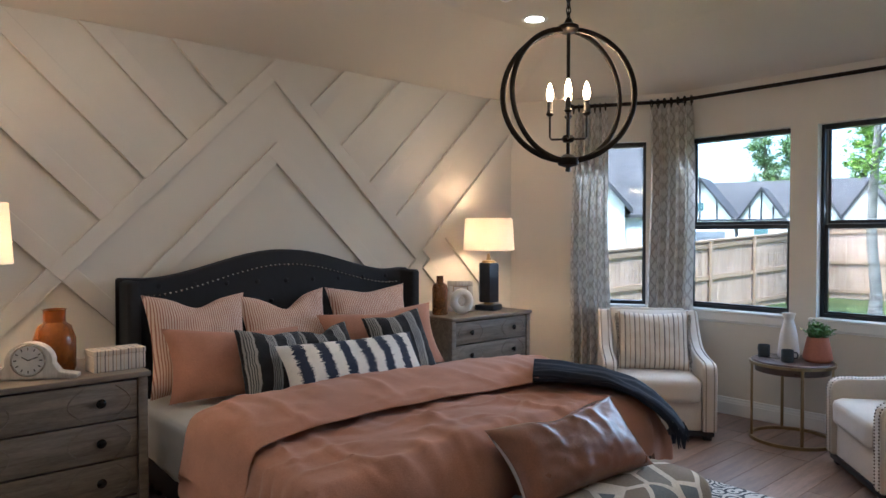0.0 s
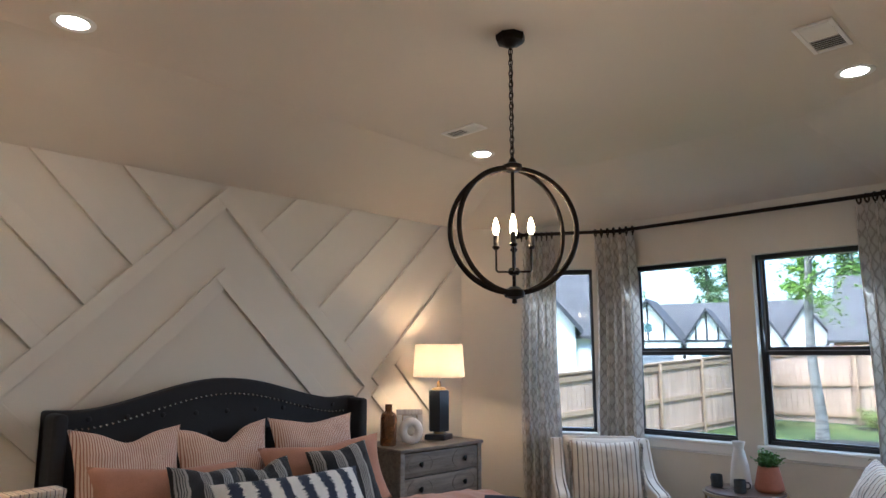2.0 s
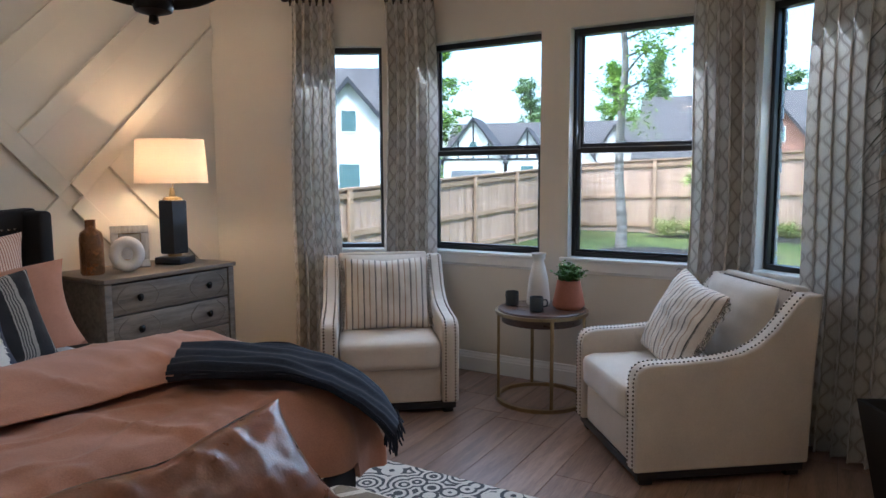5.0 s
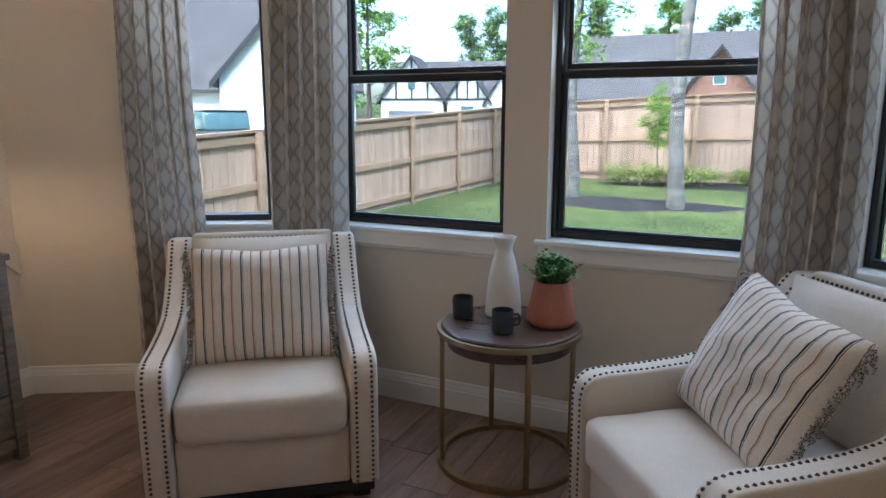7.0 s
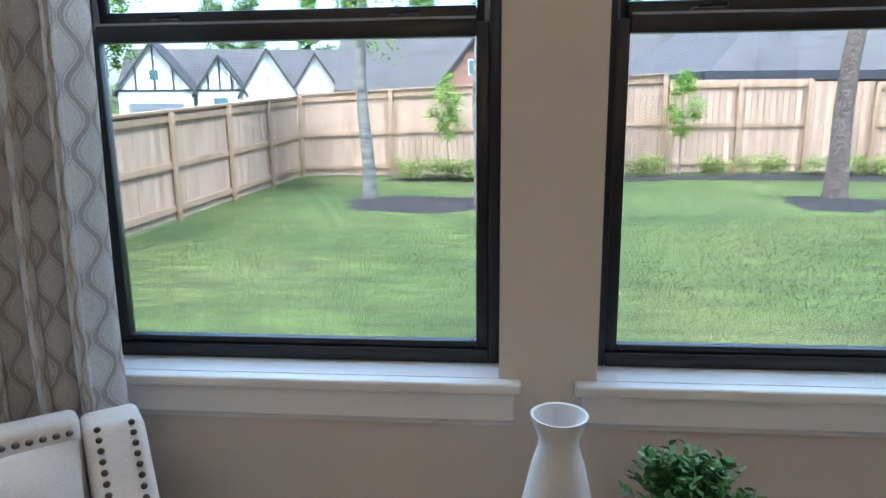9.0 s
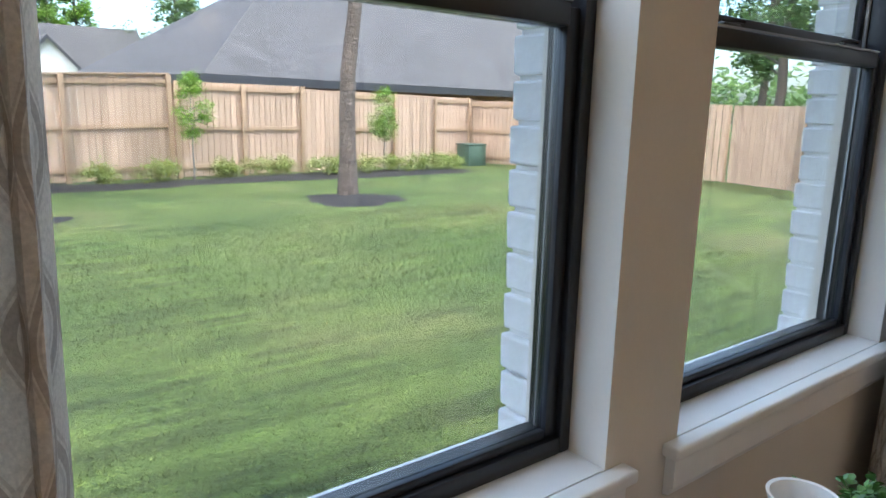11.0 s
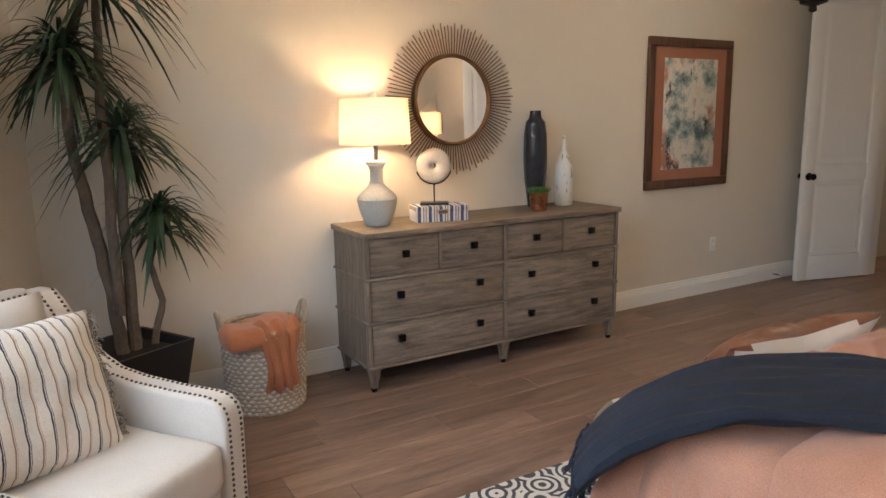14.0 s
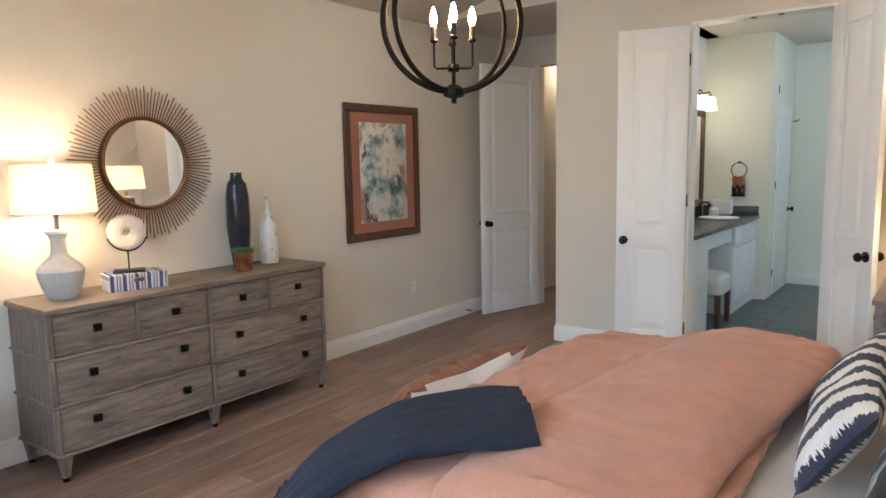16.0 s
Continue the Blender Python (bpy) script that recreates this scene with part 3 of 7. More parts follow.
rug_wool = zigzag_rows("rug_wool", (0.60, 0.56, 0.50), (0.06, 0.06, 0.065), 9.0)


def patch_fabric():
    m = Mat("patchwork")
    v = m.node("TexVoronoi", feature="DISTANCE_TO_EDGE")
    v.inputs["Scale"].default_value = 5.0
    m.put(m.tc.outputs["Object"], v.inputs["Vector"])
    cells = m.node("TexVoronoi")
    cells.inputs["Scale"].default_value = 5.0
    m.put(m.tc.outputs["Object"], cells.inputs["Vector"])
    tint = m.ramp(m.axis_of(cells.outputs["Color"]), (0.2, (0.15, 0.16, 0.16)), (0.45, (0.32, 0.27, 0.20)), (0.7, (0.22, 0.18, 0.13)))
    c = m.mix(m.math("LESS_THAN", v.outputs["Distance"], 0.06), tint, (0.66, 0.60, 0.50))
    m.bump(m.noise(300, 2), 0.5, 0.003)
    return m.set(m.vary(c, 120, 0.2), 0.95)


def axis_of(self, socket):
    n = self.node("SeparateColor")
    self.put(socket, n.inputs[0])
    return n.outputs[0]


Mat.axis_of = axis_of
patchwork = patch_fabric()


def curtain_fabric():
    m = Mat("curtain_fabric")
    u = m.axis("X", "UV")
    v = m.axis("Y", "UV")
    u = m.math("MULTIPLY", u, 1.30)
    v = m.math("MULTIPLY", v, 2.6)
    wave = m.math("MULTIPLY", m.math("SINE", m.math("MULTIPLY", v, 2 * math.pi / 0.118)), 0.0125)
    lines = None
    for shift, sign in ((0.0, 1.0), (0.035, -1.0)):
        a = m.math("ADD", m.math("MULTIPLY", wave, sign), m.math("ADD", u, shift))
        f = m.math("ABSOLUTE", m.math("SUBTRACT", m.math("FRACT", m.math("DIVIDE", a, 0.07)), 0.5))
        f = m.math("MULTIPLY", f, 0.07)
        thick = m.math("LESS_THAN", f, 0.0045)
        halo = m.math("MULTIPLY", m.math("LESS_THAN", m.math("ABSOLUTE", m.math("SUBTRACT", f, 0.0085)), 0.0016), 0.5)
        g = m.math("MAXIMUM", thick, halo)
        lines = g if lines is None else m.math("MAXIMUM", lines, g)
    ground = m.vary((0.80, 0.765, 0.71), 4, 0.05)
    c = m.mix(m.math("MULTIPLY", lines, 0.68), ground, (0.40, 0.345, 0.30))
    c = m.vary(c, 260, 0.15, 2)
    m.bump(m.noise(500, 2), 0.3, 0.002)
    m.set(c, 0.95, 0.0)
    thin, blend = m.node("BsdfTranslucent"), m.node("MixShader")
    m.put(c, thin.inputs[0])
    blend.inputs[0].default_value = 0.5
    m.put(m.b.outputs[0], blend.inputs[1])
    m.put(thin.outputs[0], blend.inputs[2])
    m.put(blend.outputs[0], m.t.nodes["Material Output"].inputs[0])
    return m.m


curtain_cloth = curtain_fabric()


def pillow_thing(name, m, w, h, t, material, label, seed, sag=0.0, fringe=None, piping=None, corner=0.06):
    ob = thing(name, m, label, "pillow")
    part("cover", cushion(w, h, t, seed, sag, 20, corner), material, ob)
    if piping:
        pts = []
        for k in range(72):
            s = k / 18
            side, u = int(s), s % 1
            a, b = [(-1 + 2 * u, -1), (1, -1 + 2 * u), (1 - 2 * u, 1), (-1, 1 - 2 * u)][side]
            pull = 1 - corner * (1 - abs(b) ** 2) * abs(a) ** 3
            pull2 = 1 - corner * (1 - abs(a) ** 2) * abs(b) ** 3
            pts.append((a * pull * w / 2, 0, (b * pull2 + 1) * h / 2 - sag * h * math.exp(-(a / 0.35) ** 2) * max(0, b) ** 2))
        part("piping", tube(pts, 0.005, 6, True), piping, ob)
    if fringe:
        bm = bmesh.new()
        r = random.Random(int(seed * 10))
        for side in (1, -1):
            for k in range(34):
                z = h * (0.04 + 0.92 * k / 33)
                x0 = side * w / 2 * (1 - corner * (1 - (2 * z / h - 1) ** 2))
                for j in range(3):
                    a = Vector((x0 - side * 0.004, r.uniform(-0.008, 0.008), z))
                    b = a + Vector((side * r.uniform(0.012, 0.026), r.uniform(-0.014, 0.014), r.uniform(-0.016, 0.008)))
                    c = b + Vector((side * r.uniform(-0.004, 0.01), r.uniform(-0.006, 0.006), r.uniform(-0.02, -0.008)))
                    add_tube(bm, [a, b, c], [0.0032, 0.0036, 0.002], 4)
        tagged(part("fringe", bm, fringe, ob, "frayed black and cream fringe"), kind="stuff")
    return ob


fringe_mat = zigzag_rows("fringe_mix", (0.60, 0.55, 0.48), (0.05, 0.045, 0.045), 60.0)

# ---- bed ----
bed = thing("bed", pose(0.1, 2.1, 0), "wide bed with a navy tufted headboard and rust linen duvet", "bed")


def headboard_top(y):
    """Height of the arched headboard at y from its middle."""
    k = min(1.0, abs(y) / 1.06)
    return 1.215 + 0.165 * (0.5 + 0.5 * math.cos(math.pi * min(1, k * 1.12))) + 0.012 * max(0, k - 0.8) / 0.2


loop = [(0, -1.06, 0.06)] + [(0, y, headboard_top(y)) for y in [(-1.06 + 2.12 * k / 36) for k in range(37)]] + [(0, 1.06, 0.06)]
part("headboard", prism(loop, (0.11, 0, 0), 0.018, 3), navy_velvet, bed, "navy velvet headboard with an arched top")
for s in (-1, 1):
    part("headboard_wing", box((0.0, s * 1.06 - (0.075 if s > 0 else 0), 0.06), (0.26, s * 1.06 + (0.075 if s < 0 else 0), 1.215), 0.025, 3), navy_velvet, bed)
bm = bmesh.new()
for k in range(58):
    y = -0.94 + 1.88 * k / 57
    bmesh.ops.create_icosphere(bm, subdivisions=1, radius=0.0095, matrix=Matrix.Translation((0.113, y, headboard_top(y) - 0.10)))
tagged(part("nailhead_trim", bm, chrome, bed, "row of silver nailheads"), kind="stuff")
bm = bmesh.new()
for row in range(3):
    for k in range(9):
        y = -0.84 + 1.68 * k / 8 + (0.1 if row % 2 else 0)
        if abs(y) < 0.9:
            bmesh.ops.create_uvsphere(bm, u_segments=10, v_segments=6, radius=0.016, matrix=Matrix.Translation((0.112, y, 1.17 - row * 0.13)) @ Matrix.Diagonal((0.5, 1, 1, 1)))
tagged(part("tufting_buttons", bm, navy_velvet, bed), kind="stuff")
part("bed_frame", box((0.12, -0.99, 0.08), (2.30, 0.99, 0.30), 0.02), navy_velvet, bed, "dark upholstered bed base")
for x in (0.3, 2.2):
    for y in (-0.9, 0.9):
        part("leg", box((x - 0.035, y - 0.035, 0), (x + 0.035, y + 0.035, 0.08), 0.004), black_frame, bed)


def soft_box(lo, hi, r, n, lump, seed):
    """A rounded slab with uneven faces."""
    bm = bmesh.new()
    bmesh.ops.create_cube(bm, size=1)
    bmesh.ops.subdivide_edges(bm, edges=list(bm.edges), cuts=n, use_grid_fill=True)
    lo, hi = Vector(lo), Vector(hi)
    c, half = (lo + hi) / 2, (hi - lo) / 2
    for v in bm.verts:
        p = Vector((v.co.x * 2 * half.x, v.co.y * 2 * half.y, v.co.z * 2 * half.z))
        core = Vector([max(-h + r, min(h - r, q)) for q, h in zip(p, half)])
        d = p - core
        p = core + d.normalized() * r if d.length > 1e-6 else p
        n_dir = d.normalized() if d.length > 1e-6 else Vector((0, 0, 1 if v.co.z > 0 else -1))
        p += n_dir * (bumps(p, 3, lump, seed) + bumps(p, 8, lump * 0.5, seed + 2))
        v.co = c + p
    return bm


part("mattress", soft_box((0.14, -1.0, 0.185), (2.27, 1.0, 0.545), 0.07, 20, 0.010, 2.0), white_sheet, bed, "white fitted sheet over the mattress")


def creases(x, t):
    """Fine pulled folds in the linen, mostly along the bed."""
    a = abs(noise.noise(Vector((x * 1.3 + t * 0.6, t * 5.0 - x * 1.1, 7.1))))
    b = abs(noise.noise(Vector((x * 4.2 - t * 2.0, t * 3.0 + x * 1.5, 2.9))))
    return 0.014 * max(0.0, 1 - 7 * a) + 0.009 * max(0.0, 1 - 7 * b)


def duvet(u, v):
    """u from the fold to the foot, v across the bed."""
    s = v * 2 - 1
    over = 1.36
    t = s * over
    edge = 0.98
    x = 1.16 + 1.17 * u + 0.10 * max(0, abs(t) - edge) * (1 - u)
    top = 0.612 + 0.03 * (1 - min(1, abs(t) / edge) ** 4) - 0.02 * min(1.0, max(0.0, -t - 0.1) / 0.9)
    k = abs(t) - edge
    y = t
    z = top
    if k > 0:
        a = min(1.0, k / 0.10)
        y = math.copysign(edge + 0.075 * math.sin(a * math.pi / 2) + 0.22 * max(0, k - 0.1) * (0.5 + 0.8 * u), t)
        z = top - 0.055 * (1 - math.cos(a * math.pi / 2)) - max(0, k - 0.06) * 0.95
        y += math.copysign(0.030 * math.sin(u * 30 + 2 * math.sin(u * 9)) * min(1, max(0, k - 0.05) / 0.15), t)
    foot = max(0.0, u - 0.88) / 0.12
    if foot > 0:
        x = 1.16 + 1.17 * 0.88 + 0.13 * math.sin(foot * math.pi / 2)
        z = min(z, top - 0.30 * foot ** 1.6 - (0.06 * foot if k > 0 else 0))
        x += 0.018 * math.sin(s * 22) * foot
    p = Vector((x, y, z))
    calm = 1.0 if k <= 0 else 0.4
    wr = abs(noise.noise(Vector((x * 1.6 + t * 0.9, t * 2.6 - x * 2.0, 3.3))))
    p.z += calm * (bumps((x, t, 0), 2.0, 0.022, 4) + 0.030 * (0.5 - min(0.5, wr * 2.2)) * 0.6 + bumps((x * 1.6, t * 0.7, 0), 7.0, 0.008, 8) + creases(x, t))
    return p


part("duvet", sheet(duvet, 130, 160, 0.02), rust_linen, bed, "rust linen duvet, rumpled and hanging over the sides")


def folded_edge(u, v):
    s = (v * 2 - 1)
    a = u * 2 * math.pi
    t = s * 1.26
    k = max(0, abs(t) - 0.98)
    c, sn = math.cos(a), math.sin(a)
    r1, r2 = 0.325, 0.036 - 0.018 * max(0, c)
    x = 1.47 + r1 * math.copysign(abs(c) ** 0.6, c) + 0.025 * math.sin(s * 4) + 0.05 * s
    fat = 1 + 0.5 * max(0, -c)
    z = 0.667 - 0.03 * max(0, -c) - 0.018 * max(0, c) - 0.055 * max(0, -c) * max(0, -sn) - 0.02 * min(1.0, max(0.0, -t - 0.1) / 0.9) + r2 * sn * fat + 0.03 * (1 - min(1, abs(t)) ** 4) + bumps((t, c * 0.4, 0), 3, 0.012, 2) + bumps((t * 0.6, c, 0), 7, 0.006, 5)
    z += max(0, sn) * creases(x + 0.4, t)
    y = t
    if k > 0:
        b = min(1.0, k / 0.12)
        y = math.copysign(0.98 + 0.085 * math.sin(b * math.pi / 2) + 0.2 * max(0, k - 0.12), t)
        z -= 0.07 * (1 - math.cos(b * math.pi / 2)) + max(0, k - 0.06) * 0.95
        y += math.copysign(r2 * sn * b, t)
    return Vector((x, y, z))


part("duvet_fold", sheet(folded_edge, 56, 130, 0, True), rust_linen, bed, "turned-back edge of the rust duvet")

# pillows: local x runs along the bed's width, standing on the mattress, leaning back
def lean(x, y, z, yaw, tilt, spin=0):
    """Wide side facing the foot of the bed."""
    return pose(x, y, z, 0, 0, 90 + yaw) @ pose(0, 0, 0, tilt, 0, 0) @ pose(0, 0, 0, 0, spin, 0)


Z_BED = 0.552
EURO = "rust and cream pinstriped square pillow against the headboard"
pillow_thing("euro_pillow", lean(0.50, 1.42, Z_BED, 4, -17, 2), 0.64, 0.60, 0.17, pin_stripe, EURO, 1.1, 0.09, None, None, 0.12)
pillow_thing("euro_pillow", lean(0.49, 2.02, Z_BED, 0, -17, -2), 0.64, 0.58, 0.16, pin_stripe, EURO, 2.3, 0.16, None, None, 0.12)
pillow_thing("euro_pillow", lean(0.50, 2.66, Z_BED, -4, -17, 0), 0.66, 0.59, 0.17, pin_stripe, EURO, 3.7, 0.03, None, None, 0.12)
pillow_thing("bed_pillow", lean(0.74, 1.55, Z_BED, 6, -24, 5), 0.88, 0.42, 0.18, rust_linen, "plain rust linen rectangular bed pillow", 4.1, 0.03, None, None, 0.10)
pillow_thing("bed_pillow", lean(0.70, 2.62, Z_BED, -5, -22, -2), 0.92, 0.45, 0.18, rust_linen, "plain rust linen rectangular bed pillow", 5.9, 0.05, None, None, 0.10)
DARK = "black and grey woven striped square throw pillow"
pillow_thing("throw_pillow", lean(0.95, 1.66, 0.575, 10, -28, 8), 0.44, 0.40, 0.15, ikat_dark, DARK, 6.2, 0.05)
pillow_thing("throw_pillow", lean(0.88, 2.07, 0.575, 2, -28, -4), 0.44, 0.38, 0.15, ikat_dark, DARK, 7.7, 0.12)
pillow_thing("throw_pillow", lean(0.96, 2.58, 0.575, -8, -26, -6), 0.44, 0.43, 0.15, ikat_dark, DARK, 8.4, 0.04)
pillow_thing("lumbar_pillow", lean(1.17, 2.08, 0.60, 3, -34, 1), 0.98, 0.32, 0.15, ikat_light, "long white lumbar pillow with navy ikat stripes", 9.3, 0.02)

def creased(bm):
    """Pulls sharp creases from the pillow's upper seam."""
    for v in bm.verts:
        x, y, z = v.co
        k = max(0.0, min(1.0, (z - 0.10) / 0.2)) * max(0.0, 1 - abs(x) / 0.40)
        f = x * 15 + 2.2 * noise.noise(Vector((x * 5, z * 4, 1.7))) + (z - 0.2) * 8 * math.sin(x * 7)
        if y < 0:
            v.co.y -= k * (0.013 * (1 - abs(math.sin(f))) ** 2 - 0.006) * 1.6
            v.co.z += 0.012 * k * math.sin(f * 0.9)
    return bm


# bench at the foot, with a leather pillow
bench = thing("bench", pose(2.685, 2.04, 0), "low patchwork upholstered bench at the bed's foot", "bench")
part("cushion", soft_box((-0.21, -0.84, 0.08), (0.21, 0.84, 0.395), 0.13, 14, 0.006, 3.0), patchwork, bench, "grey and brown patchwork fabric cushion")
for x in (-0.15, 0.15):
    for y in (-0.7, 0.7):
        part("leg", lathe([(0, 0), (0.018, 0), (0.026, 0.11), (0, 0.11)], 10, (x, y, 0.0)), black_frame, bench)
lp = thing("leather_pillow", pose(2.645, 2.245, 0.40, 0, 0, 90 - 2) @ pose(0, 0, 0, -42, 0, 0) @ pose(0, 0, 0, 0, -1, 0), "large brown leather lumbar pillow with a cream back", "pillow")
part("cover", creased(cushion(0.86, 0.37, 0.20, 10.7, 0.07, 48, 0.12)), leather, lp)
back_half = cushion(0.865, 0.375, 0.206, 10.7, 0.07, 48, 0.12)
bmesh.ops.delete(back_half, geom=[f for f in back_half.faces if f.calc_center_median().y < 0.012], context="FACES")
part("back_cover", back_half, white_sheet, lp, "cream cotton back")


def throw(u, v):
    """Folded knit throw, laid over the corner of the bed."""
    way = [Vector((1.87, 2.73, 0.725)), Vector((2.03, 2.86, 0.72)), Vector((2.17, 2.98, 0.70)), Vector((2.28, 3.08, 0.645)), Vector((2.36, 3.15, 0.575)), Vector((2.42, 3.20, 0.50)), Vector((2.46, 3.23, 0.43))]
    f = u * (len(way) - 1)
    i = min(int(f), len(way) - 2)
    k = f - i
    p = way[i].lerp(way[i + 1], k)
    d = (way[i + 1] - way[i]).normalized()
    side = Vector((0.66, -0.75, 0.0))
    side = (side - d * side.dot(d)).normalized()
    up = d.cross(side)
    up = up if up.z > 0 or abs(up.z) < 0.2 else -up
    if up.x < 0 and abs(up.z) < 0.4:
        up = -up
    a = v * 2 * math.pi
    w = 0.215 - 0.03 * u
    return p + side * w * math.cos(a) + Vector((0, 0, 1)).lerp(up, 0.7) * 0.038 * math.sin(a) * (1 + 0.25 * math.sin(9 * v + 6 * u)) + Vector((0, 0, 0.005 * math.sin(v * 95))) + Vector((0, 0, bumps((p.x, p.y, v * 2), 5, 0.02, 6)))


blanket = thing("throw_blanket", pose(0, 0, 0), "navy knitted throw draped over the corner of the bed", "blanket")
part("knit", sheet(lambda u, v: throw(u, v), 46, 96), navy_knit, blanket)
bm = bmesh.new()
r = random.Random(3)
for k in range(46):
    p = throw(1.0, k / 46)
    q = p + Vector((r.uniform(-0.01, 0.025), r.uniform(-0.02, 0.02), -0.045 + r.uniform(-0.02, 0.01)))
    add_tube(bm, [p + Vector((0, 0, 0.01)), (p + q) / 2 + Vector((r.uniform(-0.006, 0.006), 0, 0)), q], [0.004, 0.004, 0.003], 5)
tagged(part("fringe", bm, navy_knit, blanket, "short navy tassels"), kind="stuff")

# rug under the bed
bm = box((0.75, -0.1, 0.001), (3.09, 3.72, 0.011), 0.003)
solid("rug", bm, rug_wool, "cream wool rug with a black broken pattern, under the bed", "rug")

# ---- nightstands ----
grey_wood = wood("grey_wood", (0.10, 0.081, 0.062), (0.23, 0.19, 0.148), 0.5, (9, 0.9, 9), 4, 0.05)
grey_wood_top = wood("grey_wood_top", (0.12, 0.096, 0.074), (0.22, 0.18, 0.142), 0.42, (9, 0.9, 9), 4, 0.05)


def nightstand(m, label, group="nightstands"):
    """Front towards +x, 0.88 wide along y, 0.52 deep, 0.85 high."""
    ns = thing("nightstand", m, label, "nightstand", group)
    h, d, w = 0.85, 0.52, 0.88
    part("top", box((-0.005, -w / 2 - 0.012, h - 0.026), (d + 0.018, w / 2 + 0.012, h), 0.006), grey_wood_top, ns)
    for s in (-1, 1):
        part("side_panel", box((0, s * w / 2 - (0.03 if s > 0 else 0), 0.07), (d - 0.002, s * w / 2 + (0.03 if s < 0 else 0), h - 0.027), 0.003), grey_wood, ns)
        part("post", box((d - 0.045, s * (w / 2 - 0.02) - 0.021, 0.0), (d + 0.004, s * (w / 2 - 0.02) + 0.021, h - 0.028), 0.004), grey_wood, ns)
    part("back_panel", box((0.0, -w / 2 + 0.031, 0.07), (0.014, w / 2 - 0.031, h - 0.027)), grey_wood, ns)
    part("plinth", box((d - 0.03, -w / 2 + 0.042, 0.05), (d - 0.006, w / 2 - 0.042, 0.10), 0.004), grey_wood, ns)
    rows = 4
    z0, z1 = 0.105, h - 0.034
    hh = (z1 - z0) / rows
    for r_ in range(rows):
        a, b = z0 + r_ * hh + 0.004, z0 + (r_ + 1) * hh - 0.004
        dr = part("drawer", box((d - 0.05, -w / 2 + 0.045, a), (d - 0.004, w / 2 - 0.045, b), 0.004), grey_wood, ns)
        for s in (-1, 1):
            part("knob", lathe([(0, 0), (0.011, 0), (0.010, 0.008), (0.019, 0.013), (0.021, 0.019), (0.014, 0.025), (0, 0.026)], 16), knob_black, dr, "round dark knob").matrix_basis = pose(d - 0.004, s * w * 0.27, (a + b) / 2, 0, 90, 0)
            pts = [(d - 0.0035, s * w * 0.27 + 0.13 * sg * (0.5 + 0.5 * math.sin(q * math.pi)), a + 0.012 + (b - a - 0.024) * q) for sg in (1, -1) for q in [k / 8 for k in range(9)]]
            for half in (pts[:9], pts[9:]):
                part("inlay_curve", tube(half, 0.0032, 5), grey_wood_top, dr)
    return ns


ns_right = nightstand(pose(0.09, 3.70, 0), "weathered grey wooden nightstand with four drawers and dark knobs")
ns_left = nightstand(pose(0.58, 0.46, 0), "weathered grey wooden nightstand with four drawers and dark knobs")
NS = 0.851

shade_cloth = Mat("shade_cloth")
shade_out = shade_cloth.t.nodes["Material Output"]
dif, tra, mixer = shade_cloth.node("BsdfDiffuse"), shade_cloth.node("BsdfTranslucent"), shade_cloth.node("MixShader")
cloth_tint = shade_cloth.vary((0.84, 0.77, 0.69), 260, 0.06)
shade_cloth.put(cloth_tint, dif.inputs[0])
shade_cloth.put(cloth_tint, tra.inputs[0])
mixer.inputs[0].default_value = 0.42
shade_cloth.put(dif.outputs[0], mixer.inputs[1])
shade_cloth.put(tra.outputs[0], mixer.inputs[2])
shade_cloth.put(mixer.outputs[0], shade_out.inputs[0])
shade_cloth = shade_cloth.m
bulb_glow = emitter("bulb_glow", (1.0, 0.66, 0.34), 10.0)
navy_ceramic = plain("navy_ceramic", (0.016, 0.022, 0.034), 0.3, 0, 8, 0.2, 60, 0.05)


def drum_shade(r0, r1, z0, z1):
    return lathe([(r0, z0), (r1, z1), (r1 - 0.003, z1), (r0 - 0.003, z0), (r0, z0)], 48)


def navy_lamp(m):
    lamp = thing("table_lamp", m, "navy hexagonal table lamp with a cream drum shade, lit", "lamp", "bedside lamps")
    part("foot", box((-0.088, -0.088, 0), (0.088, 0.088, 0.045), 0.008), navy_ceramic, lamp)
    part("collar", lathe([(0, 0.046), (0.042, 0.046), (0.042, 0.066), (0, 0.066)], 24), brass, lamp, "brass collar")
    part("column", lathe([(0, 0.067), (0.086, 0.067), (0.091, 0.075), (0.091, 0.385), (0.084, 0.395), (0, 0.395)], 6), navy_ceramic, lamp)
    part("cap", lathe([(0, 0.396), (0.06, 0.396), (0.052, 0.412), (0.02, 0.418), (0.012, 0.47), (0, 0.47)], 24), brass, lamp, "brass cap")
    part("shade", drum_shade(0.215, 0.198, 0.50, 0.765), shade_cloth, lamp, "cream fabric drum shade")
    part("bulb", lathe([(0, 0.56), (0.016, 0.565), (0.03, 0.60), (0.03, 0.62), (0, 0.65)], 16), bulb_glow, lamp)
    part("harp", tube([(0, 0, 0.47), (0, 0.05, 0.56), (0, 0.05, 0.70), (0, 0, 0.76)], 0.003, 6), brass, lamp)
    part("spider", tube([(-0.198, 0, 0.755), (0, 0, 0.757), (0.198, 0, 0.755)], 0.002, 6), brass, lamp)
    return lamp


lamp_right = navy_lamp(pose(0.36, 3.905, NS, 0, 0, 20))
lamp_left = navy_lamp(pose(0.84, 0.20, NS, 0, 0, 5))
lamp_at("bedside_bulb", (0.36, 3.905, NS + 0.63), LAMP_W, WARMER, 0.04)
lamp_at("bedside_bulb", (0.84, 0.20, NS + 0.63), LAMP_W * 1.4, WARMER, 0.04)


